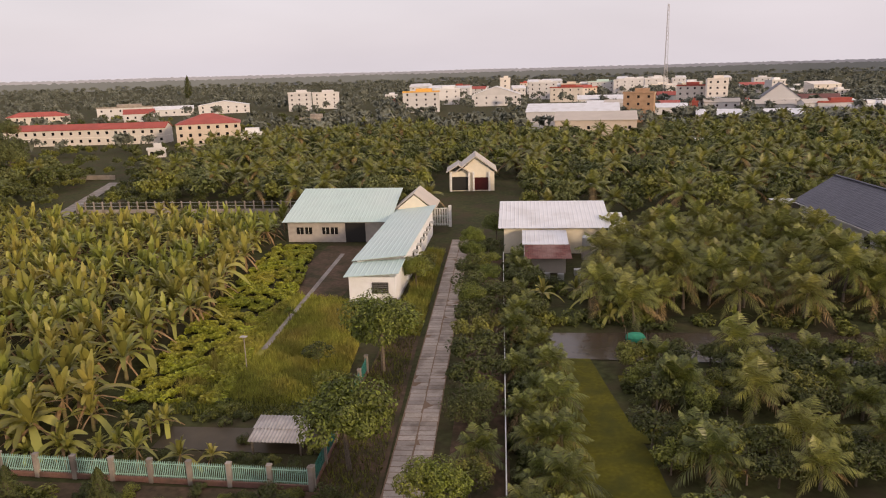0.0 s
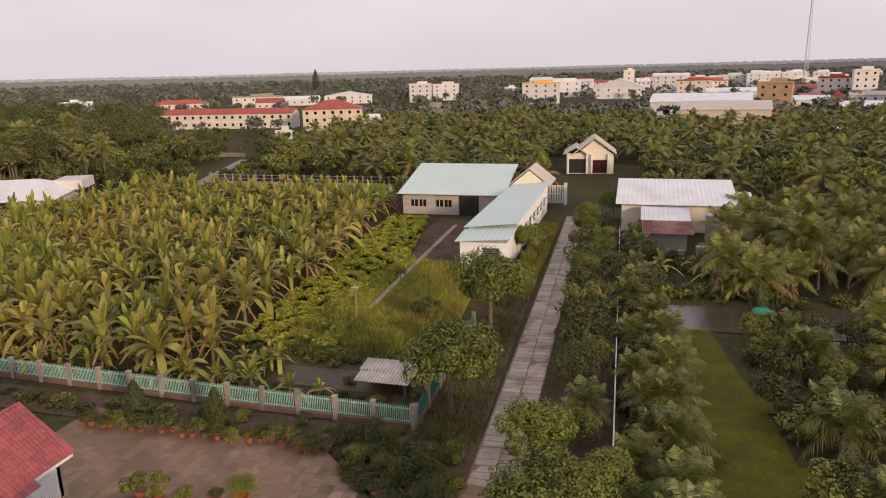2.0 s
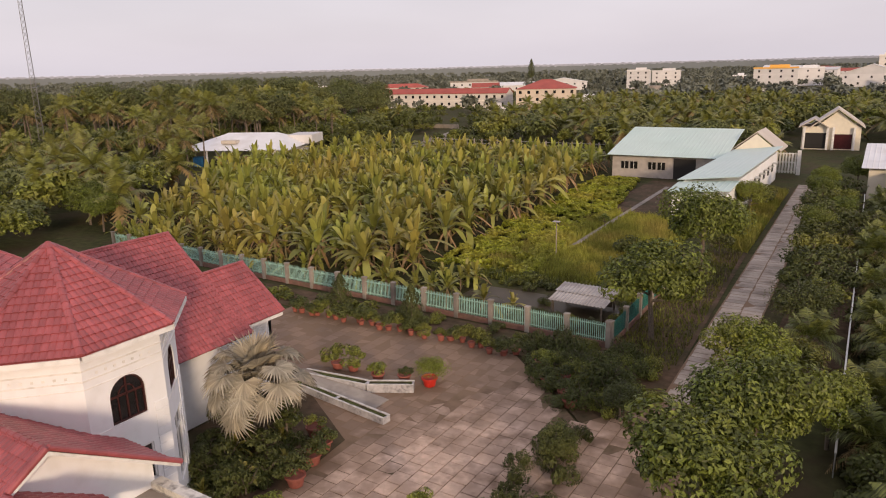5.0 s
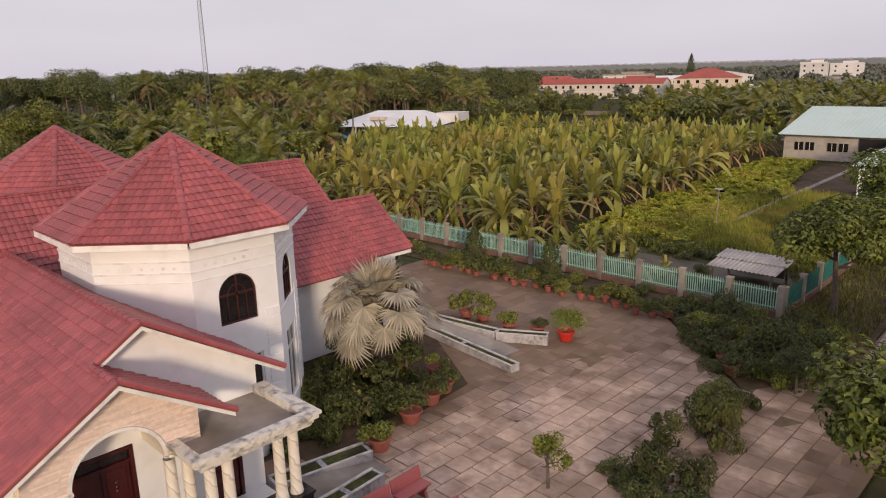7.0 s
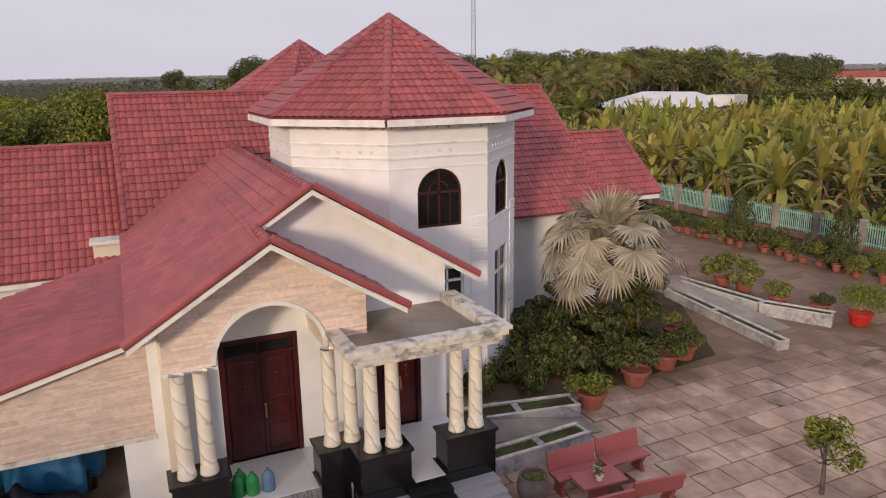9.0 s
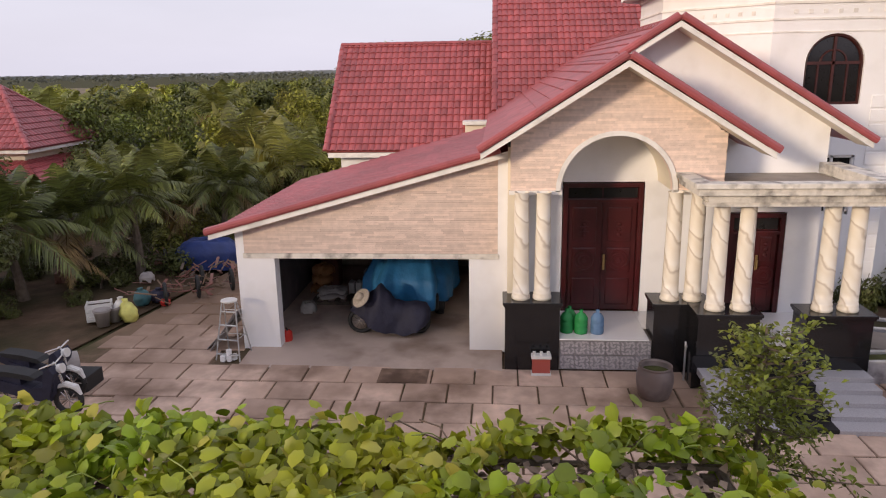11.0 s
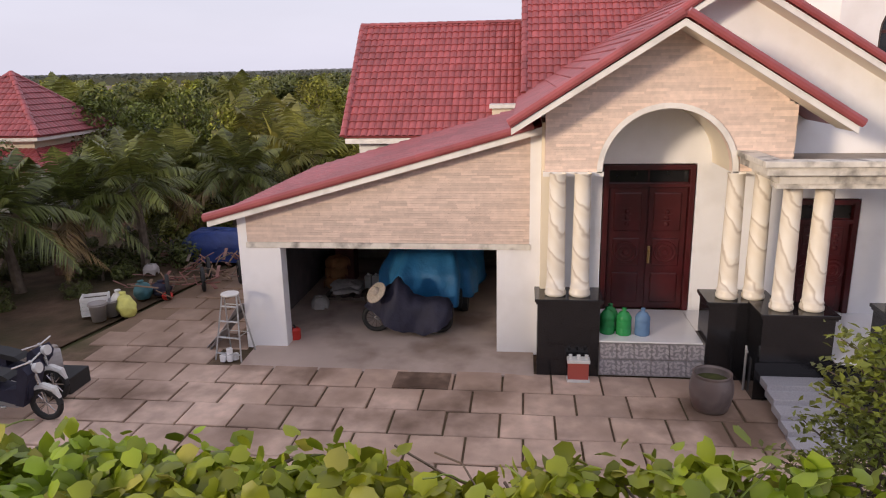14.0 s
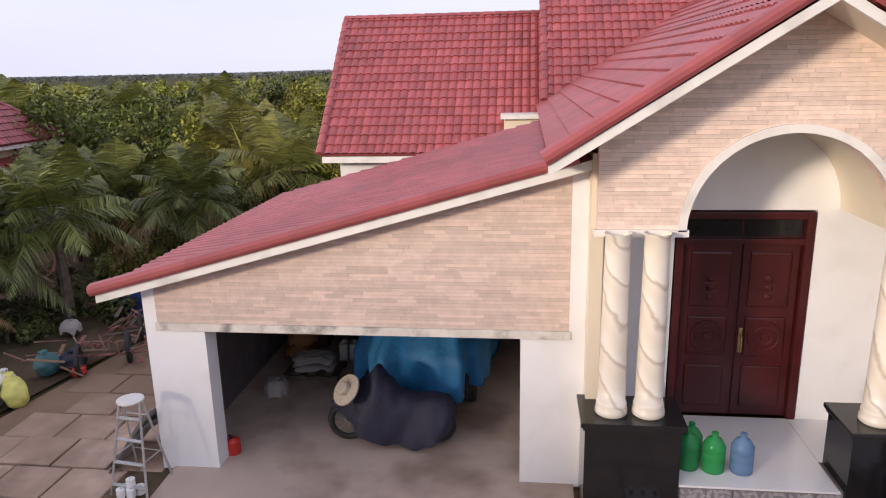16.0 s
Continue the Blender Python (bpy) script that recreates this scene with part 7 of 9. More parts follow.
car = thing("covered_car", "parked car under a blue tarpaulin cover", "car")
vs, fs = draped("cover", "", "", -21.6, 2.65, 2.1, 1.12, 1.7, None, 3.0, hem=0.46, folds=1.7)
raw("cover", vs, fs, M["bluecover"], car, smooth=True)
part("underbody", box(-23.4, -19.8, 1.75, 3.45, 0.25, 0.7, 0.08), M["rubber"], car)
for sx in (-1.3, 1.3):
    for sy in (-0.85, 0.85):
        part("wheel", lathe([(0, -0.1), (0.3, -0.1), (0.32, 0), (0.3, 0.1), (0, 0.1)], 18, m=Matrix.Translation((-21.6 + sx, 2.6 + sy, 0.36)) @ Matrix.Rotation(radians(90), 4, "X")), M["rubber"], car)


def wheel_bm(x, y, z, r, axis_turn):
    m = Matrix.Translation((x, y, z)) @ Matrix.Rotation(axis_turn, 4, "Z") @ Matrix.Rotation(radians(90), 4, "X")
    bm = bmesh.new()
    ringp = [(m @ Vector((r * math.cos(math.tau * i / 20), r * math.sin(math.tau * i / 20), 0))) for i in range(21)]
    tube(ringp, 0.05, 6, bm, cap=False)
    return bm, m


def zsag(u):
    return 5.0 * abs(u) + (2.0 if u > 0 else 0.0)


def covered_motorbike(x, y):
    e = thing("covered_motorbike", "motorbike under a dark navy cloth cover", "motorbike", at=(x, y, 0.045))
    # ridge line along the bike from the front wheel (-y) to the tail, with half width and hem
    key = ((-0.95, 0.60, 0.06, 0.55), (-0.80, 0.74, 0.16, 0.50), (-0.62, 0.86, 0.26, 0.42), (-0.42, 1.02, 0.36, 0.28), (-0.22, 1.22, 0.36, 0.18), (-0.06, 1.04, 0.34, 0.12), (0.12, 0.82, 0.34, 0.09), (0.35, 0.76, 0.36, 0.08), (0.6, 0.8, 0.36, 0.18), (0.80, 0.76, 0.3, 0.26), (0.94, 0.6, 0.12, 0.38))
    vs, fs = [], []
    secs, rows_n = 22, 44
    for i in range(rows_n + 1):
        py = -0.95 + 1.87 * i / rows_n
        for (a0, *A), (b0, *B) in zip(key, key[1:]):
            if a0 <= py <= b0 + 1e-6:
                t_ = (py - a0) / (b0 - a0)
                t_ = t_ * t_ * (3 - 2 * t_)
                pz, wid, hem = (p_ + (q_ - p_) * t_ for p_, q_ in zip(A, B))
                break
        for k in range(secs + 1):
            u = k / secs * 2 - 1
            au = abs(u)
            crease = 0.05 * math.sin(py * 6.5 + 4 * au * math.copysign(1, u)) * au + 0.05 * noise.noise(Vector((py * 3.2 + au * 2, zsag(u), 3.0))) * au + 0.018 * math.sin(py * 17 + u * 9) * au
            zz = pz - (pz - hem) * (au ** 2.2 if au < 1 else 1) + 0.012 * math.sin(py * 9 + k * 0.6)
            vs.append((math.copysign(wid * (1 - (1 - au) ** 1.9), u) * (1 + 0.12 * au) + crease, py, zz))
    for i in range(rows_n):
        for k in range(secs):
            a = i * (secs + 1) + k
            fs.append((a, a + 1, a + secs + 2, a + secs + 1))
    fs.append(tuple(range(secs + 1)))
    fs.append(tuple(range(rows_n * (secs + 1), (rows_n + 1) * (secs + 1)))[::-1])
    raw("cover", vs, fs, M["navy"], e, smooth=True)
    for dy in (-0.72, 0.62):
        bm, m = wheel_bm(0, dy, 0.3, 0.26, radians(90))
        wh = part("wheel", bm, M["rubber"], e, smooth=True)
        rim = bmesh.new()
        for k in range(12):
            a = math.tau * k / 12
            bar(m @ Vector((0, 0, 0)), m @ Vector((0.23 * math.cos(a), 0.23 * math.sin(a), 0)), 0.012, 0.012, rim)
        part("rim", rim, M["chrome"], wh)
    return e


covered_motorbike(-18.9, 2.42)
hat = thing("sun_hat", "pale woven sun hat on the covered motorbike", "hat", at=pose(-18.55, 1.80, 1.02, 30, 40, 0))
part("brim", lathe([(0.24, 0.0), (0.235, 0.012), (0.11, 0.03), (0.1, 0.02), (0.24, -0.01)], 22), M["straw"], hat)
part("crown", lathe([(0.11, 0.025), (0.1, 0.1), (0.07, 0.13), (0, 0.135)], 18), M["straw"], hat)
can = thing("petrol_can", "small red petrol can on the garage floor", "can", at=(-18.36, 0.1, 0.045))
part("body", lathe([(0, 0), (0.1, 0), (0.105, 0.02), (0.105, 0.2), (0.06, 0.25), (0, 0.25)], 16), M["redplastic"], can)
part("spout", tube([(0.02, 0, 0.24), (0.05, 0, 0.3), (0.1, 0, 0.33)], 0.02, 8), M["rubber"], can)
for x, y, w_, d_, h_, mt, nm, lb in ((-22.9, -0.1, 0.5, 0.5, 1.1, "rust", "cupboard", "brown wooden cupboard at the back"), (-22.7, 1.15, 0.5, 0.4, 0.45, "strap", "storage_box", "white storage box at the garage back")):
    e = thing(nm, lb, nm.replace("_", " "), at=(x, y, 0.045))
    part("body", box(0, d_, 0, w_, 0, h_, 0.03), M[mt], e)
    part("lid", box(-0.02, d_ + 0.02, -0.02, w_ + 0.02, h_, h_ + 0.05, 0.015), M[mt], e)
# step ladder with stool and bags
ld = thing("step_ladder", "thin metal step stool with a round white seat", "ladder", at=pose(-17.5, -0.86, 0, 0, 0, -8))
for y in (-0.25, 0.25):
    part("rail", tube([(0.27, y * 1.12, 0), (0.03, y * 0.62, 1.27)], 0.017, 8), M["galv"], ld)
    part("back_leg", tube([(-0.29, y * 1.12, 0), (-0.03, y * 0.62, 1.27)], 0.016, 8), M["galv"], ld)
    part("side_stay", tube([(0.17, y, 0.5), (-0.19, y, 0.5)], 0.008, 6), M["galv"], ld)
for i, z in enumerate((0.14, 0.45, 0.76, 1.05)):
    t = z / 1.27
    x, w = 0.27 - 0.24 * t, 0.28 - 0.125 * t
    part("tread", box(x - 0.03, x + 0.03, -w, w, z - 0.008, z + 0.008, 0.004), M["galv"], ld)
    if i in (1, 3):
        part("cross_bar", tube([(-0.29 + 0.26 * t, -w, z), (-0.29 + 0.26 * t, w, z)], 0.009, 6), M["galv"], ld)
part("seat", lathe([(0, 1.27), (0.165, 1.27), (0.178, 1.285), (0.172, 1.305), (0.1, 1.315), (0, 1.315)], 20), M["strap"], ld)
for i, (dx, dy, dz) in enumerate(((0.0, -0.09, 0.0), (0.09, 0.02, 0.0), (0.0, 0.1, 0.0), (0.1, -0.12, 0.0), (0.04, 0.0, 0.12))):
    e = thing("paper_roll", "white paper roll heaped under the step stool", "paper roll", "paper rolls", at=pose(-17.32 + dx, -0.88 + dy, 0.005 + dz, 0, 0, 20 * i))
    part("body", lathe([(0.02, 0), (0.058, 0), (0.06, 0.01), (0.06, 0.11), (0.058, 0.12), (0.02, 0.12), (0.02, 0)], 14), M["rolls"], e)


def wavy_sheet(x0, x1, y0, y1, z1, seed):
    """A small corrugated sheet that leans against the garage's side wall."""
    e = thing("corrugated_sheet", "old grey corrugated sheet leaning on the garage wall", "sheet", "leaning sheets")
    vs, fs, k = [], [], 28
    for i in range(k + 1):
        u = i / k
        w = 0.018 * math.sin(i * math.pi / 2)
        for y, z in ((y0, 0.0), (y1, z1 * (1 - 0.12 * seed * u))):
            vs += [(x0 + (x1 - x0) * u, y - w, z), (x0 + (x1 - x0) * u, y - w - 0.008, z)]
    for i in range(k):
        a = i * 4
        fs += [(a, a + 4, a + 6, a + 2), (a + 1, a + 3, a + 7, a + 5), (a, a + 1, a + 5, a + 4), (a + 2, a + 6, a + 7, a + 3)]
    raw("sheet", vs, fs, M["asbestos"], e)


wavy_sheet(-17.74, -18.5, -1.5, -0.84, 0.95, 1)
wavy_sheet(-17.86, -18.7, -1.62, -0.9, 0.74, 2)


def sack(label, x, y, rz, sx, sy, sz, material):
    e = thing("sack", label, "sack", "sacks by the yard edge", at=pose(x, y, -0.03, 0, 0, rz))
    vs, fs = draped("s", "", "", 0, 0, sx, sy, sz, None, x)
    raw("body", vs, fs, M[material], e, smooth=True)


def full_bag(label, x, y, rz, r, h, lean, material, seed):
    """A filled plastic bag that slumps to one side, creased, with a twisted mouth."""
    e = thing("plastic_bag", label, "bag", "bags by the yard edge", at=pose(x, y, -0.03, 0, 0, rz))
    vs, fs, n, k = [], [], 28, 16
    for j in range(k + 1):
        t = j / k
        belly = math.sin(math.pi * min(1, 0.2 + 0.8 * t)) ** 0.6 if t < 0.86 else 0.28 + 0.5 * (t - 0.86)
        for i in range(n):
            a = math.tau * i / n
            c = noise.noise(Vector((math.cos(a) * 1.6, math.sin(a) * 1.6, t * 4 + seed))) * 0.22 + 0.08 * math.sin(a * 6 + t * 5 + seed)
            rr = r * max(0.12, belly * (1 + c * min(1, t * 3)))
            vs.append((rr * math.cos(a) + lean * t * t, rr * 0.8 * math.sin(a), h * t * (1 - 0.06 * c)))
    for j in range(k):
        for i in range(n):
            fs.append((j * n + i, j * n + (i + 1) % n, (j + 1) * n + (i + 1) % n, (j + 1) * n + i))
    fs += [tuple(range(n))[::-1], tuple(k * n + i for i in range(n))]
    raw("body", vs, fs, M[material], e, smooth=True)


full_bag("yellow-green plastic bag, full and slumped", -19.72, -4.4, 60, 0.25, 0.55, -0.16, "yellowbag", 1.0)
full_bag("white plastic bag slumped beside a bucket", -19.95, -4.72, 20, 0.24, 0.58, 0.1, "strap", 4.0)
for x, y, s in ((-19.35, -4.9, 1.0), (-19.68, -4.78, 0.9)):
    e = thing("bucket", "dirty pale plastic bucket at the yard edge", "bucket", "buckets", at=(x, y, -0.03))
    part("body", lathe([(0, 0), (0.15 * s, 0), (0.19 * s, 0.4 * s), (0.205 * s, 0.41 * s), (0.205 * s, 0.43 * s), (0.18 * s, 0.43 * s), (0.145 * s, 0.03), (0, 0.03)], 18), M["asbestos"], e, smooth=True)
    part("rim", lathe([(0.2 * s, 0.37 * s), (0.212 * s, 0.375 * s), (0.212 * s, 0.395 * s), (0.2 * s, 0.4 * s)], 18), M["asbestos"], e)
full_bag("dark teal cloth bundle among the scrap", -21.0, -4.72, 0, 0.26, 0.48, 0.08, "tealcloth", 7.0)
full_bag("small red and white bag on the ground", -20.95, -4.05, 0, 0.16, 0.2, 0.05, "redplastic", 9.0)
full_bag("dark bin bag among the scrap", -21.3, -4.4, 40, 0.3, 0.38, 0.05, "navy", 11.0)
sack("blue plastic sheet over stored goods", -24.6, -4.3, 0, 0.6, 1.0, 0.95, "bluedrum")
tagged(link("kerb", bar((-17.6, -4.75, 0.0), (-12.9, -7.2, 0.0), 0.16, 0.18), M["concrete"]), "low concrete kerb along the yard edge", "kerb", kind="structure")


def junk(x, y, seed):
    """A heap of scrap: bars, boards and a wheel."""
    q = random.Random(seed)
    e = thing("scrap_heap", "heap of old boards, bars and scrap", "scrap heap", at=(x, y, 0))
    for i in range(20):
        a, l_ = q.uniform(0, 6.28), q.uniform(0.2, 0.7)
        p = Vector((q.uniform(-0.6, 0.6), q.uniform(-0.6, 0.6), q.uniform(0.05, 0.4)))
        part("bar" if i % 2 else "board", bar(p, p + Vector((math.cos(a) * l_, math.sin(a) * l_, q.uniform(-0.02, 0.3))), q.choice((0.02, 0.08, 0.03)), 0.02), M[q.choice(("rust", "bark", "rust", "joint"))], e)
    bm, m = wheel_bm(0.3, 0.3, 0.3, 0.28, 0.5)
    part("wheel", bm, M["rubber"], e)


for k, (x, y) in enumerate(((-21.9, -3.7), (-22.6, -3.0), (-21.2, -4.3), (-23.6, -2.9), (-22.9, -4.0))):
    junk(x, y, k)


def motorbike(x, y, rz, label):
    e = thing("motorbike", label, "motorbike", "parked motorbikes", at=pose(x, y, 0, 0, 0, rz))
    for dx in (-0.6, 0.6):
        bm, m = wheel_bm(dx, 0, 0.29, 0.25, 0)
        wh = part("wheel", bm, M["rubber"], e, smooth=True)
        rim = bmesh.new()
        for k in range(8):
            a = math.tau * k / 8
            bar(m @ Vector((0, 0, 0)), m @ Vector((0.23 * math.cos(a), 0.23 * math.sin(a), 0)), 0.015, 0.015, rim)
        part("rim", rim, M["chrome"], wh)
    part("seat", prism([(-0.78, 0.80), (-0.4, 0.76), (0.02, 0.70), (0.1, 0.74), (0.0, 0.80), (-0.4, 0.86), (-0.8, 0.88)], "y", -0.14, 0.14), M["rubber"], e)
    part("tail", prism([(-0.95, 0.72), (-0.6, 0.58), (-0.2, 0.6), (-0.2, 0.72), (-0.78, 0.79), (-0.98, 0.8)], "y", -0.12, 0.12), M["navy"], e)
    part("leg_shield", prism([(0.2, 0.32), (0.34, 0.3), (0.52, 0.86), (0.44, 0.98), (0.34, 0.92)], "y", -0.2, 0.2), M["navy"], e)
    part("mudguard", tube([(0.86, 0, 0.4), (0.78, 0, 0.55), (0.6, 0, 0.6), (0.42, 0, 0.54)], [0.03, 0.06, 0.06, 0.04], 8), M["strap"], e)
    part("exhaust", tube([(0.0, -0.16, 0.26), (-0.4, -0.18, 0.28), (-0.85, -0.18, 0.38)], [0.025, 0.045, 0.05], 8), M["chrome"], e)
    part("body", prism([(-0.7, 0.5), (-0.2, 0.38), (0.2, 0.3), (0.42, 0.42), (0.5, 0.85), (0.4, 0.95), (0.28, 0.6), (0.0, 0.55), (-0.65, 0.72)], "y", -0.15, 0.15), M["navy"], e)
    part("fork", tube([(0.6, 0.0, 0.3), (0.45, 0, 0.95), (0.4, 0, 1.02)], 0.03, 8), M["chrome"], e)
    part("handlebar", tube([(0.36, -0.32, 1.02), (0.44, 0, 1.0), (0.36, 0.32, 1.02)], 0.018, 8), M["chrome"], e)
    part("headlight", lathe([(0, 0), (0.08, 0.02), (0.09, 0.1), (0, 0.1)], 14, m=Matrix.Translation((0.48, 0, 0.9)) @ Matrix.Rotation(radians(80), 4, "Y")), M["strap"], e)
    part("engine", box(-0.2, 0.15, -0.1, 0.1, 0.22, 0.42, 0.03), M["galv"], e)
    return e


motorbike(-15.5, -3.85, 84, "dark motorbike parked at the yard edge")
motorbike(-14.75, -3.5, 88, "dark motorbike parked at the yard edge")
bk = thing("bucket", "grey plastic bucket lying on its side", "bucket", at=pose(-15.85, -3.35, 0.57, 90, 0, 40))
part("body", lathe([(0, 0), (0.2, 0), (0.26, 0.42), (0.28, 0.44), (0.25, 0.44), (0.19, 0.03), (0, 0.03)], 18), M["asbestos"], bk)
bs = thing("crate", "dark crate under the bucket", "crate", at=(-15.9, -3.45, 0))
part("body", box(-0.3, 0.3, -0.35, 0.35, 0, 0.3, 0.02), M["rubber"], bs)

# ---- vine arbour in front of the villa ----
arb = thing("arbour", "wooden arbour under the vine", "arbour")
AX0, AX1, AY0, AY1, AZ = -8.85, -3.4, -7.5, 6.75, 2.72
for x in (AX0, AX0 + 2.9, AX1):
    for y in (AY0 + 0.1, AY0 + 3.7, AY0 + 7.3, AY0 + 10.8, AY1 - 0.1):
        if abs(x - AX1) < 0.1 and 3.5 < y < 6:
            continue
        part("post", box(x - 0.06, x + 0.06, y - 0.06, y + 0.06, -0.1, AZ), M["bark"], arb)
for y in np.linspace(AY0, AY1, 15):
    part("rafter", box(AX0 - 0.2, AX1, y - 0.03, y + 0.03, AZ, AZ + 0.07), M["bark"], arb)
for x in np.linspace(AX0, AX1, 9):
    part("batten", box(x - 0.025, x + 0.025, AY0, AY1, AZ + 0.074, AZ + 0.11), M["bark"], arb)


def heart(seed, n, centres, normals, size):
    """Heart-shaped leaves with a fold and a drooping tip; arrays."""
    q = np.random.default_rng(seed)
    shape = np.array([(-0.40, 0.0, 0.0), (-0.5, 0.25, -0.04), (-0.18, 0.51, -0.13), (0.24, 0.40, -0.16), (0.60, 0.0, -0.26), (0.24, -0.40, -0.16), (-0.18, -0.51, -0.13), (-0.5, -0.25, -0.04), (0.02, 0.0, 0.03)])
    tri = np.array([(8, 0, 1), (8, 1, 2), (8, 2, 3), (8, 3, 4), (8, 4, 5), (8, 5, 6), (8, 6, 7), (8, 7, 0)])
    nr = normals + q.normal(0, 0.6, (n, 3))
    nr /= np.linalg.norm(nr, axis=1, keepdims=True)
    d = np.cross(nr, q.normal(0, 1, (n, 3)))
    d /= np.linalg.norm(d, axis=1, keepdims=True)
    s = np.cross(nr, d)
    ln = size * q.uniform(0.6, 1.25, n)
    v = centres[:, None, :] + ln[:, None, None] * (shape[None, :, 0:1] * d[:, None, :] + shape[None, :, 1:2] * s[:, None, :] + shape[None, :, 2:3] * nr[:, None, :])
    f = (np.arange(n)[:, None, None] * 9 + tri[None]).reshape(-1, 3)
    return v.reshape(-1, 3), f


def vine():
    q = np.random.default_rng(150)
    pts, nrm, kind = [], [], []
    while len(pts) < 29000:
        x, y = q.uniform(AX0 - 0.32, AX1 + 0.2), q.uniform(AY0 - 0.3, AY1 + 0.5)
        dens = noise.noise(Vector((x * 0.9, y * 0.9, 4.0))) + 0.5 * noise.noise(Vector((x * 2.3, y * 2.3, 9.0)))
        edge = x < AX0 or y > AY1
        if dens < -0.30 and not edge:
            continue
        hump = AZ + 0.28 + 0.22 * noise.noise(Vector((x * 0.8, y * 0.8, 1.0)))
        z = hump + abs(q.normal(0, 0.11))
        if edge:
            over = max(AX0 - x, y - AY1, 0)
            z -= over * q.uniform(0.3, 2.2)
        pts.append((x, y, z))
        n_ = np.array([0.15, 0.0, 0.9])
        if edge:
            n_ = np.array([-0.5 if x < AX0 else 0, 0.5 if y > AY1 else 0, 0.6])
        nrm.append(n_)
        kind.append(1 if q.random() < 0.07 + 0.18 * max(0, noise.noise(Vector((x * 1.1, y * 1.1, 20.0)))) else 0)
    v, f = heart(151, len(pts), np.array(pts), np.array(nrm), 0.132)
    me = arr_mesh("vine", v, f, [M["vine"], M["vine_yellow"]], np.repeat(np.array(kind), 8))
    me.polygons.foreach_set("use_smooth", [True] * len(me.polygons))
    tagged(new("vine", me), "vine with heart-shaped yellow-green leaves over the arbour", "vine", kind="stuff")
    bm = bmesh.new()
    r_ = random.Random(5)
    for i in range(900):
        x, y = r_.uniform(AX0, AX1), r_.uniform(AY0, AY1)
        a = r_.uniform(0, 6.28)
        p = [Vector((x, y, AZ + 0.13 + r_.uniform(0, 0.12)))]
        for k in range(4):
            a += r_.uniform(-0.7, 0.7)
            p.append(p[-1] + Vector((math.cos(a) * 0.22, math.sin(a) * 0.22, r_.uniform(-0.04, 0.05))))
        tube(p, r_.uniform(0.006, 0.013), 4, bm, cap=False)
    sh = bmesh.new()
    for i in range(150):
        x, y = r_.uniform(AX0 - 0.2, AX1), r_.uniform(AY0, AY1)
        a = r_.uniform(0, 6.28)
        p = [Vector((x, y, AZ + 0.3))]
        for k in range(5):
            a += r_.uniform(-0.5, 0.5)
            p.append(p[-1] + Vector((math.cos(a) * 0.07, math.sin(a) * 0.07, r_.uniform(0.0, 0.10) * (1 - k * 0.22))))
        tube(p, 0.0055, 4, sh, cap=False)
    tagged(link("vine_shoots", sh, M["shoot"]), "fresh green vine shoots that reach upwards", "vine shoots", kind="stuff")
    o = link("vine_stems", bm, M["stem"])
    tagged(o, "tangle of dry brown vine stems", "vine stems", kind="stuff")
    # thatch of dead leaves that lies on the battens
    w = q.uniform(0, 1, (8500, 3)) * np.array([AX1 - AX0, AY1 - AY0, 0.05]) + np.array([AX0, AY0, AZ + 0.115])
    v, f = leaf_quads(w, np.tile(np.array([[0, 0, 1.0]]), (len(w), 1)), 0.13, 0.7, seed=152, jitter=0.25)
    tagged(new("dead_leaves", arr_mesh("dead_leaves", v, f, [M["deadleaf"]])), "layer of dry dead leaves under the vine", "dead leaves", kind="stuff")


M["deadleaf"] = mat("dry_dead_leaf", (0.27, 0.20, 0.15), 0.9, vary=0.25, scale=5, island=0.35)
vine()
def lemon_tree(x, y):
    """An open little tree: a forked stem and long side twigs, each with its own leaves."""
    q = np.random.default_rng(161)
    e = thing("lemon_tree", "open-branched lemon tree with yellow-green leaves", "tree", at=(x, y, 0))
    bm = tube([(0, 0, -0.1), (0.04, 0.03, 1.6), (0.02, 0.0, 3.4)], [0.055, 0.045, 0.012], 7)
    pts = []
    for k in range(46):
        t = (k + 0.5) / 46
        z = 1.7 + 1.6 * t
        a = k * 2.399 + q.uniform(-0.4, 0.4)
        ln = (0.9 - 0.5 * t) * q.uniform(0.5, 1.1)
        d = np.array([math.cos(a), math.sin(a), q.uniform(0.12, 0.5)])
        p0 = np.array([0.03, 0.02, z])
        tube([p0, p0 + d * ln * 0.55 + np.array([0, 0, -0.03]), p0 + d * ln], [0.016, 0.011, 0.004], 5, bm)
        for j in range(int(95 * ln) + 20):
            u = q.uniform(0.25, 1.05)
            pts.append(p0 + d * ln * u + q.normal(0, 0.065, 3) + np.array([0, 0, 0.02]))
    part("trunk", bm, M["bark"], e)
    p = np.array(pts)
    v, f = leaf_quads(p, np.tile(np.array([[0.0, 0.0, 0.9]]), (len(p), 1)), 0.082, 0.5, seed=162, jitter=0.55)
    o = new("crown", arr_mesh("lemon_crown", v, f, [M["leaf_lime"]]))
    o.parent = e



lemon_tree(-10.58, 7.66)
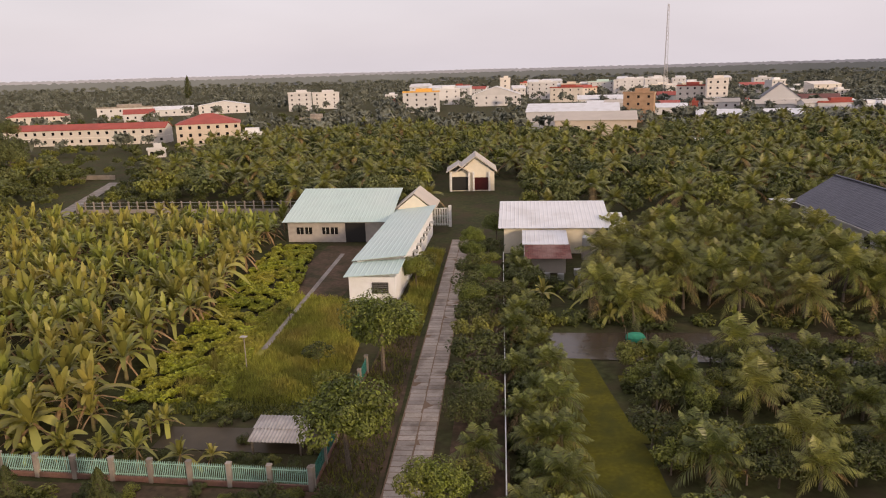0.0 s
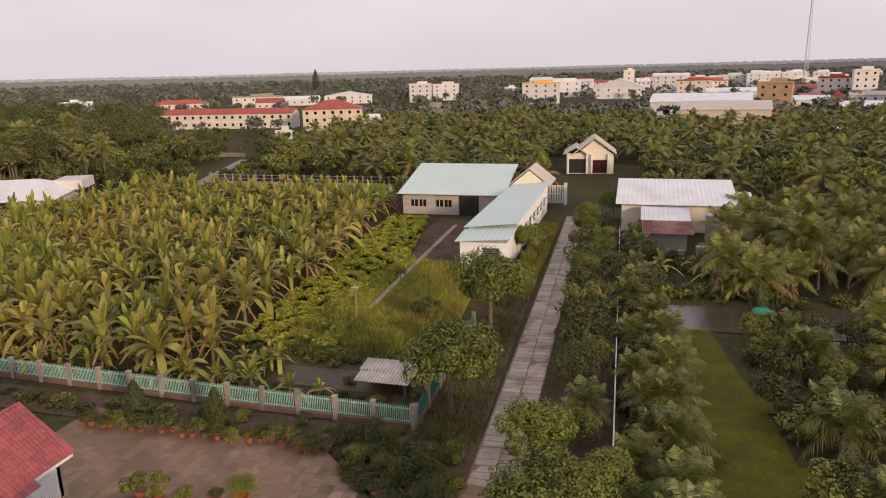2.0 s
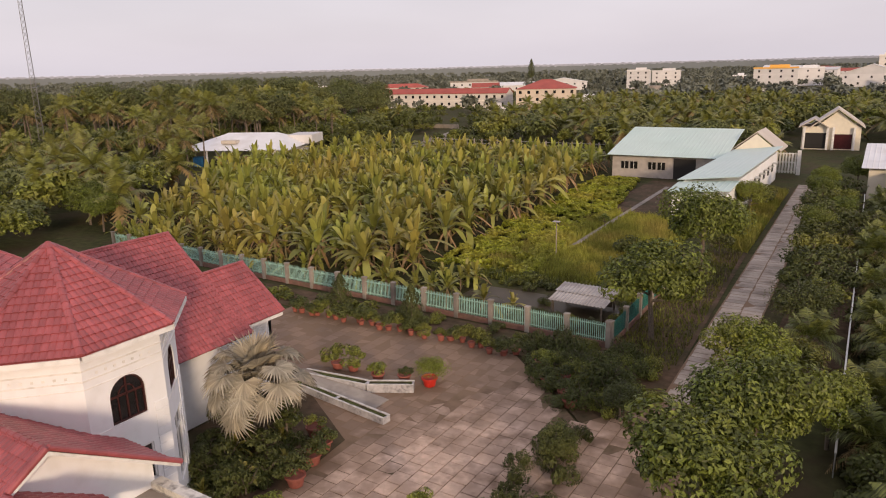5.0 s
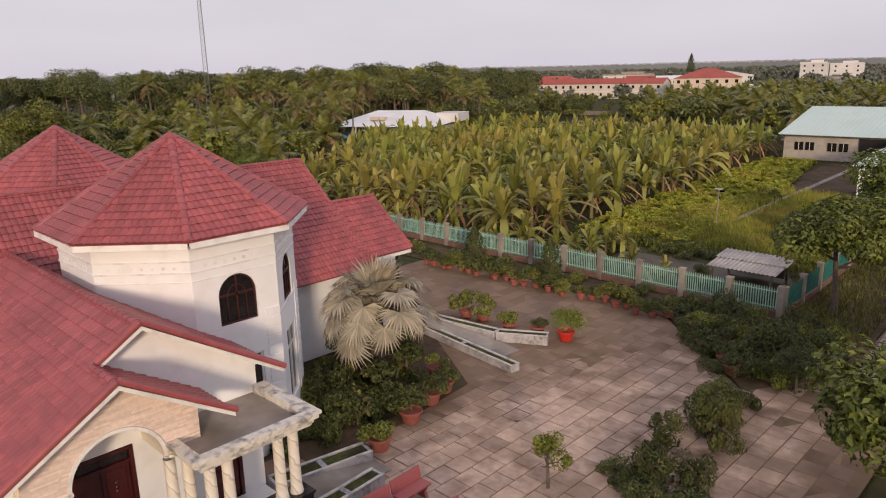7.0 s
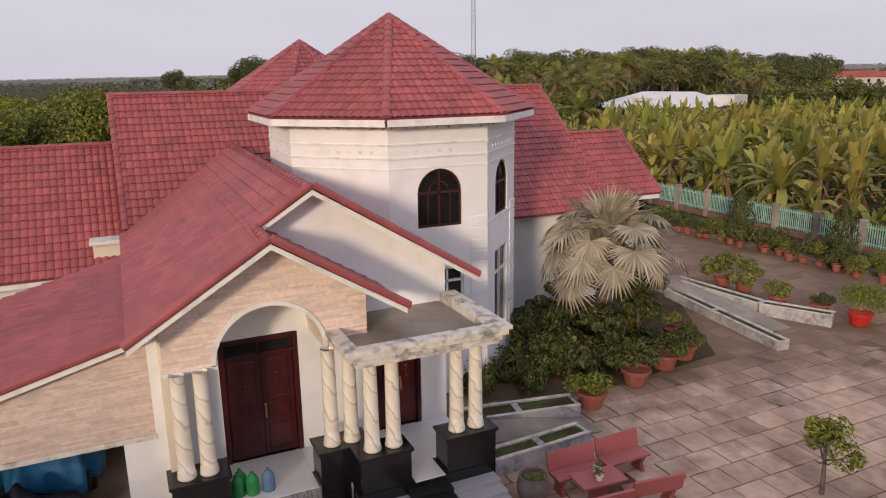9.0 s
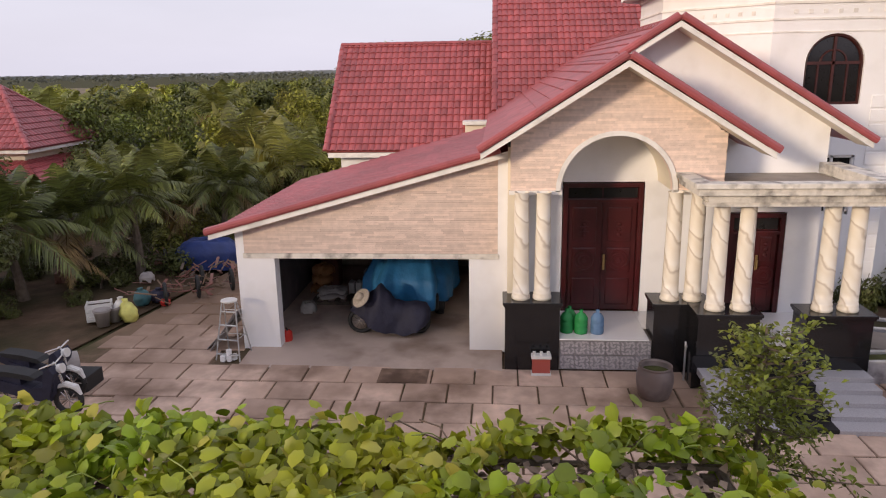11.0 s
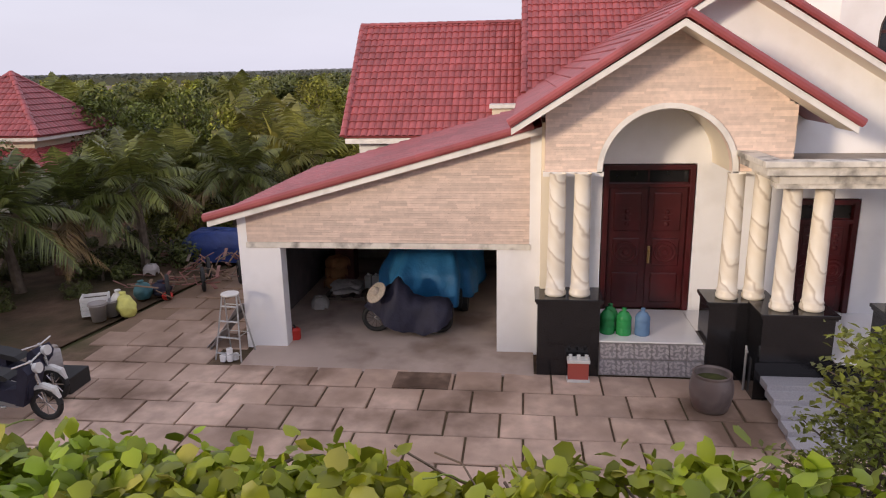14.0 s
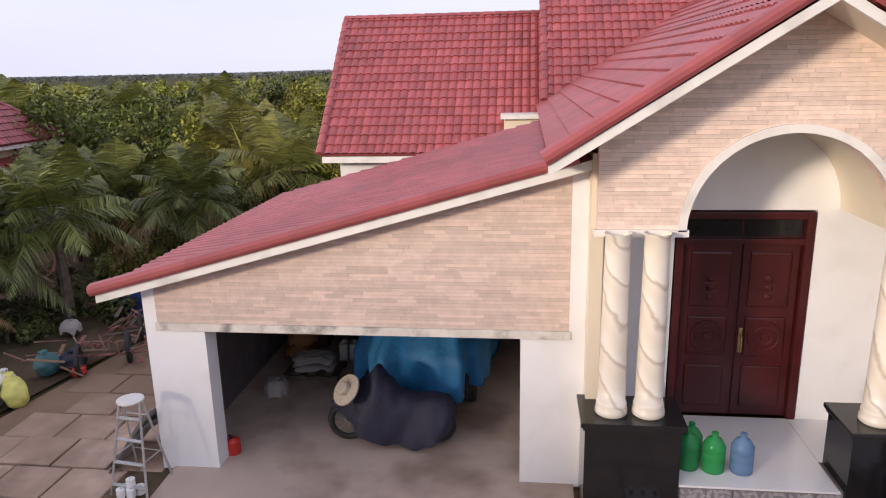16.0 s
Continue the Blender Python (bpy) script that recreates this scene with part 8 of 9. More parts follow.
# palms beside the garage
for x, y, k, s, tl in ((-24.0, -6.3, 1, 0.98, 4), (-27.0, -4.7, 1, 0.92, -3), (-21.4, -8.4, 0, 1.02, -6), (-22.9, -8.7, 1, 1.0, 5), (-19.6, -10.3, 1, 1.05, 0), (-29.0, -9.4, 1, 0.9, 3), (-25.0, -11.0, 1, 1.05, -5), (-23.2, -7.6, 0, 0.95, 5), (-25.6, -7.9, 0, 1.05, -4), (-27.0, -10.8, 1, 1.1, 3), (-28.3, -7.4, 0, 1.0, -3)):
    plant(YOUNG[k], x, y, s, tilt=tl)
for x, y, s in ((-18.3, -7.9, 0.78), (-20.4, -10.2, 0.95), (-23.2, -12.0, 1.05), (-18.2, -12.5, 1.0), (-26.5, -13.5, 1.0), (-28.6, -7.2, 0.72), (-30.5, -5.4, 0.62), (-31.5, -11.5, 0.85)):
    plant(SHADE, x, y, s)
for i in range(34):
    plant(SHRUB[1 + i % 2], rng.uniform(-29, -19.5), rng.uniform(-12.5, -6.3), float(rng.uniform(0.5, 1.0)))
for i in range(26):
    plant(SHRUB[i % 3], -30.0 + rng.uniform(-3, 6), -4.6 - rng.uniform(0, 9), float(rng.uniform(0.6, 1.15)))
# corrugated hut roof by the ditch and lamp pole
hr = thing("pump_hut", "low hut with corrugated fibre-cement roof", "hut")
def corrugated(name, a, b, c, material, parent):
    a, b, c = Vector(a), Vector(b), Vector(c)
    u, v = b - a, c - a
    n = u.cross(v).normalized()
    k = 64
    vs, fs = [], []
    for i in range(k + 1):
        p = a + u * (i / k) + n * (0.035 * math.sin(i * math.pi / 2))
        vs += [p, p + v, p - n * 0.02, p + v - n * 0.02]
    for i in range(k):
        q = i * 4
        fs += [(q, q + 4, q + 5, q + 1), (q + 2, q + 3, q + 7, q + 6), (q, q + 2, q + 6, q + 4), (q + 1, q + 5, q + 7, q + 3)]
    return raw(name, vs, fs, material, parent)
corrugated("roof", (-19.0, 42.9, 0.95), (-14.9, 42.9, 0.95), (-19.0, 44.7, 1.15), M["asbestos"], hr)
corrugated("roof", (-19.1, 44.4, 1.18), (-14.8, 44.4, 1.18), (-19.1, 46.1, 1.36), M["asbestos"], hr)
for x in (-18.7, -15.2):
    for y, h_ in ((43.1, 0.95), (45.7, 1.28)):
        part("post", box(x - 0.06, x + 0.06, y - 0.06, y + 0.06, -0.2, h_), M["bark"], hr)
part("back_board", box(-18.6, -15.3, 45.6, 45.65, 0.1, 1.2), M["bark"], hr)
lp = thing("lamp_pole", "thin pole with a small square lamp", "lamp pole", at=(-24.5, 57, 0))
part("pole", tube([(0, 0, -0.2), (0, 0, 3.2)], 0.05, 8), M["concrete"], lp)
part("lamp_head", box(-0.3, 0.3, -0.22, 0.22, 3.2, 3.27, 0.02), M["asbestos"], lp)

net = thing("fishing_net", "green fishing net hung over pond stakes", "net", at=(11.4, 65.6, -0.05))
M["netgreen"] = mat("green_net", (0.03, 0.26, 0.15), 0.8, vary=0.2, scale=4)
nv_, nf_ = draped("n", "", "", 0, 0, 0.9, 0.7, 0.75, None, 2.0)
raw("mesh_cover", nv_, nf_, M["netgreen"], net)
for dx, dy in ((-0.9, -0.6), (0.9, -0.6), (0.9, 0.6), (-0.9, 0.6)):
    part("stake", tube([(dx, dy, -0.2), (dx, dy, 1.1)], 0.03, 6), M["bark"], net)

# crate, brick stack and more scrap in the shade of the palms
cr = thing("plastic_crate", "white plastic crate at the yard edge", "crate", at=pose(-19.75, -5.2, 0.0, 0, 0, 25))
part("base", box(-0.22, 0.22, -0.3, 0.3, 0.0, 0.03, 0.005), M["strap"], cr)
for sx in (-0.22, 0.2):
    for z in (0.06, 0.16, 0.26, 0.36):
        part("slat", box(sx, sx + 0.02, -0.3, 0.3, z, z + 0.07), M["strap"], cr)
for sy in (-0.3, 0.28):
    for z in (0.06, 0.16, 0.26, 0.36):
        part("slat", box(-0.2, 0.2, sy, sy + 0.02, z, z + 0.07), M["strap"], cr)
for a_ in (-0.22, 0.18):
    for b_ in (-0.3, 0.26):
        part("corner_post", box(a_ + 0.004, a_ + 0.036, b_ + 0.004, b_ + 0.036, 0.03, 0.45), M["strap"], cr)


def brick_stack(x, y, rz, nx, ny, nz, seed):
    q = random.Random(seed)
    e = thing("brick_stack", "loose stack of old red bricks under the palms", "brick stack", at=pose(x, y, -0.08, 0, 0, rz))
    me = None
    for k in range(nz):
        for i in range(nx):
            for j in range(ny):
                if k == nz - 1 and q.random() < 0.4:
                    continue
                if me is None:
                    o = part("brick", box(-0.095, 0.095, -0.042, 0.042, 0, 0.076, 0.006), M["brick"], e)
                    me = o.data
                else:
                    o = new("brick", me)
                    o.parent = e
                o.matrix_basis = pose(i * 0.2 + q.uniform(-0.01, 0.01), j * 0.09 + q.uniform(-0.01, 0.01), k * 0.078, 0, 0, q.uniform(-5, 5))
    return e


brick_stack(-23.4, -8.6, 20, 3, 9, 4, 1)
brick_stack(-25.6, -10.4, 70, 3, 10, 5, 2)
for k, (x, y) in enumerate(((-24.8, -6.0), (-26.6, -8.4))):
    junk(x, y, 20 + k)
sack("crumpled pale sack on the garage floor", -20.35, 0.05, 10, 0.2, 0.2, 0.34, "sackcloth")
for i, dz in enumerate((0.06, 0.34, 0.58)):
    sk = thing("flour_sack", "brown-orange sack piled at the garage back", "sack", "piled sacks", at=pose(-21.95, 0.0 + 0.04 * i, dz, 0, 0, 25 * i))
    vs, fs = draped("k", "", "", 0, 0, 0.26, 0.28, 0.28, None, 4.0 + i, hem=0.02)
    raw("body", vs, fs, M["orange_sack"], sk, smooth=True)
for i, dy in enumerate((0.0, 0.2)):
    jc = thing("jerrycan", "white plastic jerrycan on the garage floor", "jerrycan", "jerrycans", at=(-21.9, 0.88 + dy, 0.045))
    part("body", box(-0.12, 0.12, -0.085, 0.085, 0, 0.34, 0.03), M["strap"], jc)
    part("neck", lathe([(0.03, 0.34), (0.03, 0.39), (0, 0.39)], 10), M["strap"], jc)
sack("pale sack among the scrap", -23.0, -5.6, 10, 0.18, 0.2, 0.3, "asbestos")
# rice bags, carton and flask deep in the garage
for i in range(2):
    e = thing("rice_bag", "flat white woven rice bag on a pallet", "bag", "rice bags", at=pose(-21.2, 0.5, 0.16 + 0.13 * i, 0, 0, 4 * i))
    vs, fs = draped("b", "", "", 0, 0, 0.28, 0.4, 0.14, None, float(i), hem=0.02)
    raw("body", vs, fs, M["sackcloth"], e, smooth=True)
pl = thing("pallet", "low wooden pallet under the rice bags", "pallet", at=(-21.2, 0.5, 0.045))
for dy in (-0.45, -0.15, 0.15, 0.45):
    part("board", box(-0.35, 0.35, dy - 0.06, dy + 0.06, 0.07, 0.1), M["bark"], pl)
for dx in (-0.3, 0.3):
    part("bearer", box(dx - 0.04, dx + 0.04, -0.5, 0.5, 0, 0.07), M["bark"], pl)

SMALL_UNDER = {id(k["parts"][1][1]): thin(k["arrays"], 260, 2.3, 6) for k in SHRUB}
merged("undergrowth", "low shrubs and undergrowth below the trees", "undergrowth", [M["leaf"], M["leaf_dark"]], [((*SMALL_UNDER[id(k["parts"][1][1])], np.full(520, 0 if k["material"] is M["leaf"] else 1)), x, y, -0.1, s, a) for k, x, y, s, a in UNDER])
M["drain"] = mat("earth_stained_slab", (0.25, 0.17, 0.125), 0.85, spec=0.2, vary=0.35, scale=5, second=(0.13, 0.085, 0.06), stain=(0.09, 0.06, 0.042), stain_scale=2.2, stain_amt=0.8)
# stands for a dark stained paving slab, made as two thin plates
dr = thing("stained_slab", "dark earth-stained slab set in the forecourt", "drain cover", at=(-16.62, 3.0, 0.0))
part("frame", box(-0.33, 0.33, -0.5, 0.5, 0.0, 0.018, 0.004), M["drain"], dr)
part("plate", box(-0.29, 0.29, -0.46, 0.46, 0.018, 0.026, 0.003), M["drain"], dr)
pp_ = thing("water_pipe", "thin pale water pipe beside the plinth", "pipe", at=(-16.66, 8.56, 0.0))
part("pipe", tube([(0, 0, -0.05), (0, 0, 0.75), (-0.03, 0, 0.8)], 0.02, 8), M["galv"], pp_)
part("tap", box(-0.03, 0.06, -0.02, 0.02, 0.7, 0.74, 0.006), M["galv"], pp_)

# ---- buildings of the neighbourhood ----
def wall_windows(w, d, h, storeys, cols, parent, wall_mat, win_mat, door=False, ww=1.1, wh=1.2):
    """Dark window units on the front (-y), each with a frame, recessed behind a proud surround."""
    for s in range(storeys):
        for c in range(cols):
            x = -w / 2 + (c + 0.5) * w / cols
            z = h / storeys * (s + 0.55)
            p = part("window", box(x - ww / 2, x + ww / 2, -d / 2 - 0.03, -d / 2 + 0.05, z - wh / 2, z + wh / 2), M["glass"], parent)
            part("window_sill", box(x - ww / 2 - 0.08, x + ww / 2 + 0.08, -d / 2 - 0.12, -d / 2, z - wh / 2 - 0.12, z - wh / 2), wall_mat, p)


def block_house(name, label, x, y, w, d, h, rz, wall, roof, kind="flat", storeys=2, cols=3, rise=2.0, over=0.4):
    """A building with walls, storeys of windows and a flat, gabled or hipped roof."""
    e = thing(name, label, "building", at=pose(x, y, -0.1, 0, 0, rz))
    part("wall", box(-w / 2, w / 2, -d / 2, d / 2, 0, h), wall, e)
    wall_windows(w, d, h, storeys, cols, e, wall, M["glass"])
    for s in range(1, storeys):
        part("floor_band", box(-w / 2 - 0.1, w / 2 + 0.1, -d / 2 - 0.15, d / 2 + 0.1, h * s / storeys - 0.12, h * s / storeys + 0.12), wall, e)
    W, D = w / 2 + over, d / 2 + over
    if kind == "flat":
        bm = box(-W, W, -D, D, h, h + 0.25)
        box(-W + 0.2, W - 0.2, -D + 0.2, -D + 0.4, h + 0.25, h + 0.9, bm=bm)
        box(-w * 0.15, w * 0.3, -d * 0.1, d * 0.35, h + 0.25, h + 2.2, bm=bm)
        part("roof", bm, roof, e)
    elif kind == "gable":     # ridge along x
        part("roof", prism([(-D, h - 0.1), (0, h + rise), (D, h - 0.1), (D, h + 0.1), (0, h + rise + 0.2), (-D, h + 0.1)], "x", -W, W), roof, e)
        part("gable", prism([(-d / 2, h), (0, h + rise), (d / 2, h)], "x", -w / 2 + 0.02, w / 2 - 0.02), wall, e)
    elif kind == "gable_front":  # ridge along y
        part("roof", prism([(-W, h - 0.1), (0, h + rise), (W, h - 0.1), (W, h + 0.1), (0, h + rise + 0.2), (-W, h + 0.1)], "y", -D, D), roof, e)
        part("gable", prism([(-w / 2, h), (0, h + rise), (w / 2, h)], "y", -d / 2 + 0.02, d / 2 - 0.02), wall, e)
    elif kind == "hip":
        bm = bmesh.new()
        k = max(0.05, W - D)
        a = [bm.verts.new(p) for p in ((-W, -D, h), (W, -D, h), (W, D, h), (-W, D, h), (-k, 0, h + rise), (k, 0, h + rise))]
        for f in ((0, 1, 5, 4), (1, 2, 5), (2, 3, 4, 5), (3, 0, 4), (3, 2, 1, 0)):
            bm.faces.new([a[i] for i in f])
        part("roof", bm, roof, e)
    elif kind == "shed":
        part("roof", prism([(-D, h), (D, h + rise), (D, h + rise + 0.15), (-D, h + 0.15)], "x", -W, W), roof, e)
        part("gable", prism([(-d / 2, h), (d / 2, h), (d / 2, h + rise * 0.95)], "x", -w / 2 + 0.02, w / 2 - 0.02), wall, e)
    return e


FW, FR = M["farwall"], M["farred"]
M["farwhite"] = mat("far_white_wall", (0.64, 0.62, 0.62), 0.8, vary=0.05, scale=0.3, obj=0.1)
M["farcream"] = mat("far_cream_wall", (0.62, 0.52, 0.43), 0.8, vary=0.06, scale=0.3, obj=0.1)
M["farorange"] = mat("far_orange_wall", (0.75, 0.42, 0.10), 0.8)
M["rawbrick"] = mat("raw_brick_wall", (0.42, 0.27, 0.17), 0.9, vary=0.15, scale=0.5)
M["tinroof"] = mat("tan_sheet_roof", (0.52, 0.46, 0.40), 0.6, vary=0.08, scale=0.2)
SCHOOL = (
    ("school", "long two-storey school with red roof and cream walls", -179, 281, 66, 9, 6.4, 8, FW, M["farred"], "gable", 2, 18, 2.0),
    ("school_block", "cream school block with red hipped roof", -124, 276, 24, 20, 8.5, 22, M["farcream"], FR, "hip", 3, 7, 3.6),
    ("school_block", "cream school block with red roof", -287, 402, 32, 12, 6, 20, FW, FR, "hip", 2, 8, 2.6),
    ("town_house", "white box-shaped town house", -261, 454, 34, 12, 8, 25, M["farwhite"], M["concrete"], "flat", 2, 6, 0),
    ("town_house", "white house with red roof", -240, 433, 18, 12, 5, 25, M["farwhite"], FR, "gable", 1, 4, 2.6),
    ("long_house", "low white house with sheet roof", -250, 494, 32, 14, 4.5, 25, M["farwhite"], M["whiteroof"], "gable", 1, 6, 2.2),
    ("town_house", "house with pale pink and red roof", -218, 515, 36, 14, 6, 20, M["farwhite"], M["whiteroof"], "gable_front", 2, 6, 3.0),
)
WEST_TOWN = (
    ("town_house", "tall narrow white town house", -163, 526, 16, 14, 13, 12, M["farwhite"], M["farwhite"], "flat", 4, 3, 0),
    ("town_house", "tall white town house in town", -150, 552, 20, 14, 12, 12, M["farwhite"], M["farwhite"], "flat", 4, 3, 0),
    ("small_house", "small grey flat-roofed house", -100, 344, 13, 9, 5, 10, M["concrete"], M["concrete"], "flat", 2, 3, 0),
    ("small_house", "small white house among trees", -108, 278, 12, 7, 3.6, 15, M["farwhite"], M["whiteroof"], "flat", 1, 3, 0),
    ("town_house", "white and orange town house with terraces", -64, 475, 24, 16, 13, 6, M["farwhite"], M["farorange"], "flat", 4, 4, 0),
    ("church", "white church hall with gabled roof", -16, 545, 36, 26, 8, 0, M["farwhite"], M["whiteroof"], "gable_front", 2, 5, 6),
    ("church_tower", "cream church bell tower", -10, 575, 8, 8, 19, 0, FW, FW, "flat", 5, 1, 0),
)
CENTRE = (
    ("town_house", "tall white town house in town", 22, 640, 24, 14, 14, -2, M["farwhite"], M["farwhite"], "flat", 4, 4, 0),
    ("town_house", "pale pink town house with red roof", 38, 578, 25, 14, 11, -2, FW, FR, "flat", 3, 4, 0),
    ("town_house", "town house with pale green front", 82, 730, 26, 12, 12, -2, M["farwhite"], M["greenroof"], "flat", 3, 4, 0),
    ("town_house", "white town house block", 107, 720, 28, 14, 13, -4, M["farwhite"], M["farwhite"], "flat", 4, 4, 0),
    ("warehouse", "low white warehouse with sheet roof", 58, 500, 34, 16, 5, -4, M["farwhite"], M["whiteroof"], "gable", 1, 6, 2.4),
    ("brick_building", "unfinished raw brick building with open storeys", 58, 352, 14, 12, 13.5, -14, M["rawbrick"], M["rawbrick"], "flat", 4, 3, 0),
    ("town_house", "town house with dark red sheet roof", 104, 500, 20, 12, 6.5, -8, M["farwhite"], FR, "gable", 2, 4, 2.2),
)
MARKET = (
    ("town_house", "large cream town house with red roof", 110, 475, 17, 14, 13, -10, FW, FR, "flat", 4, 4, 0),
    ("town_house", "tall cream town house with balconies", 121, 456, 12, 14, 17, -10, FW, FW, "flat", 5, 3, 0),
    ("kiosk", "bright red boxy shop front", 100, 428, 7, 6, 5, -10, M["farred"], M["farred"], "flat", 1, 2, 0),
    ("warehouse", "wide warehouse with tan sheet roof", 31, 291, 31, 24, 6.2, -6, M["farcream"], M["tinroof"], "gable", 1, 6, 2.6),
    ("warehouse", "wide warehouse with white sheet roof", 25, 330, 40, 28, 7.5, -6, M["farwhite"], M["whiteroof"], "gable", 1, 6, 2.8),
    ("long_house", "row of low houses with white sheet roofs", 103, 329, 46, 16, 4.2, -12, M["farwhite"], M["whiteroof"], "shed", 1, 8, 1.6),
    ("gable_house", "house with steep slate-grey gabled roof", 145, 418, 20, 16, 7, -14, M["farwhite"], M["greyroof"], "gable_front", 2, 4, 8.0),
)
EAST_TOWN = (
    ("long_house", "low houses with red-brown roofs", 169, 438, 30, 14, 5, -16, M["farwhite"], M["brownroof"], "gable", 1, 6, 2.6),
    ("town_house", "low white house in town", 250, 625, 24, 12, 7, -16, M["farwhite"], M["farwhite"], "flat", 2, 4, 0),
    ("small_shed", "small white shed among palms", 58, 233, 7, 5, 2.4, -10, M["farwhite"], M["whiteroof"], "shed", 1, 2, 0.8),
    ("gate_shrine", "small white gateway among trees", -123, 230, 5.5, 3, 2.6, 20, M["farwhite"], M["farwhite"], "flat", 1, 2, 0),
    ("small_house", "house with grey roof among trees", -245, 157, 22, 10, 3.6, 55, M["farwhite"], M["greyroof"], "gable", 1, 5, 2.2),
    ("small_house", "white gabled hut among palms", -203, 136, 10, 8, 3.0, 60, M["farwhite"], M["whiteroof"], "gable_front", 1, 3, 1.8),
    ("small_house", "low house with pink-red roof", -450, 279, 40, 12, 4, 58, FW, FR, "gable", 1, 6, 2.0),
)
OUTSKIRTS = (
    ("small_house", "pale house in the trees", -284, 262, 18, 10, 6, 45, M["farwhite"], M["concrete"], "flat", 2, 4, 0),
    ("small_house", "white house with flat roof", -414, 450, 24, 12, 6, 43, M["farwhite"], M["whiteroof"], "flat", 2, 4, 0),
)
for quarter in (SCHOOL, WEST_TOWN, CENTRE, MARKET, EAST_TOWN, OUTSKIRTS):
    for nm, lb, x, y, w, d, h, rz, wl_, rf, kd, st_, cl, rs in quarter:
        block_house(nm, lb, x, y, w, d, h, rz, wl_, rf, kd, st_, cl, rs)
rq = random.Random(9)
for i in range(60):
    x = -120 + 370 * rq.random()
    y = 560 + 330 * rq.random()
    k = rq.choice(("flat", "flat", "gable", "shed"))
    wl_ = rq.choice((M["farwhite"], M["farwhite"], FW, M["farcream"]))
    block_house("town_house", rq.choice(("white town house with flat roof", "pale town house in the far town")), x, y, rq.uniform(10, 24), 12, rq.uniform(4, 13), rq.uniform(-15, 15), wl_, rq.choice((wl_, M["whiteroof"], FR, M["whiteroof"])), k, 3, 3, 2.2)
for i in range(26):
    x, y = 40 + 190 * rq.random(), 345 + 130 * rq.random()
    block_house("long_house", rq.choice(("low house with sheet roof in the town", "low town house with pale roof")), x, y, rq.uniform(10, 26), 12, rq.uniform(3, 6), rq.uniform(-20, 0), M["farwhite"], rq.choice((M["whiteroof"], M["whiteroof"], M["tinroof"], FR)), rq.choice(("gable", "shed", "flat")), 1, 4, 1.8)


def ribbed_sheet(w, d, t=0.03, step=0.5):
    """A trapezoid-ribbed metal sheet, w along x and d along y, origin at one corner."""
    vs, fs = [], []
    n = int(w / step)
    xs = []
    for i in range(n):
        a = i * w / n
        q = w / n
        xs += [(a, 0), (a + q * 0.7, 0), (a + q * 0.78, t), (a + q * 0.92, t)]
    xs.append((w, 0))
    for x, z in xs:
        vs += [(x, 0, z), (x, d, z), (x, 0, z - 0.05), (x, d, z - 0.05)]
    for i in range(len(xs) - 1):
        k = i * 4
        fs += [(k, k + 4, k + 5, k + 1), (k + 2, k + 3, k + 7, k + 6), (k, k + 2, k + 6, k + 4), (k + 1, k + 5, k + 7, k + 3)]
    return vs, fs


def sheet_roof(name, a, b, c, material, parent, step=0.6):
    """Ribbed sheet on the parallelogram a (corner), b (along the eave), c (up the slope)."""
    a, b, c = Vector(a), Vector(b), Vector(c)
    w, d = (b - a).length, (c - a).length
    vs, fs = ribbed_sheet(w, d, step=step)
    u, v = (b - a).normalized(), (c - a).normalized()
    n = u.cross(v)
    return raw(name, [a + u * x + v * y + n * z for x, y, z in vs], fs, material, parent)


M["render"] = mat("unpainted_render", (0.46, 0.41, 0.37), 0.85, vary=0.1, scale=1.5, stain=(0.3, 0.26, 0.23), stain_amt=0.5)
# barn with pale green roofs
barn = thing("barn", "L-shaped white barn with pale green sheet roofs", "barn")
part("wall", box(-19.3, -13.9, 80.2, 112, -0.1, 3.9), M["white"], barn)
part("wall", box(-19.3, -13.9, 75.6, 80.2, -0.1, 3.3), M["white"], barn)
part("wall", box(-36.6, -19.4, 106.6, 120, -0.1, 3.2), M["render"], barn)
part("gable", prism([(-20.0, 3.9), (-13.8, 3.9), (-16.9, 6.4)], "y", 112.0, 112.2), M["cream"], barn)
part("gable_roof", prism([(-20.3, 3.9), (-16.9, 6.6), (-13.5, 3.9), (-13.5, 4.05), (-16.9, 6.75), (-20.3, 4.05)], "y", 112.2, 120), M["tinroof"], barn)
sheet_roof("roof", (-19.9, 79.9, 4.05), (-13.3, 79.9, 4.75), (-19.9, 112.2, 4.05), M["greenroof"], barn)
sheet_roof("roof", (-19.8, 75.1, 3.45), (-13.4, 75.1, 3.9), (-19.8, 80.3, 3.8), M["greenroof"], barn)
sheet_roof("roof", (-37.2, 105.6, 3.35), (-19.8, 105.6, 3.35), (-37.2, 119.2, 6.5), M["greenroof"], barn)
barred = part("window", box(-16.6, -14.7, 75.5, 75.62, 1.4, 2.7), M["dark"], barn)
for i in range(6):
    part("window_bar", bar((-16.6, 75.48, 1.45 + i * 0.24), (-14.7, 75.48, 1.45 + i * 0.24), 0.03, 0.05), M["galv"], barred)
# flat panel on the wall; its colour stands for the shade within
part("doorway", box(-27.2, -24.0, 106.5, 106.62, -0.1, 3.0), M["dark"], barn)
for x in (-34.6, -33.2, -30.4, -29.0):
    w_ = part("window", box(x - 0.55, x + 0.55, 106.5, 106.62, 1.2, 2.3), M["glass"], barn)
    part("window_frame", box(x - 0.03, x + 0.03, 106.46, 106.52, 1.2, 2.3), M["trim"], w_)
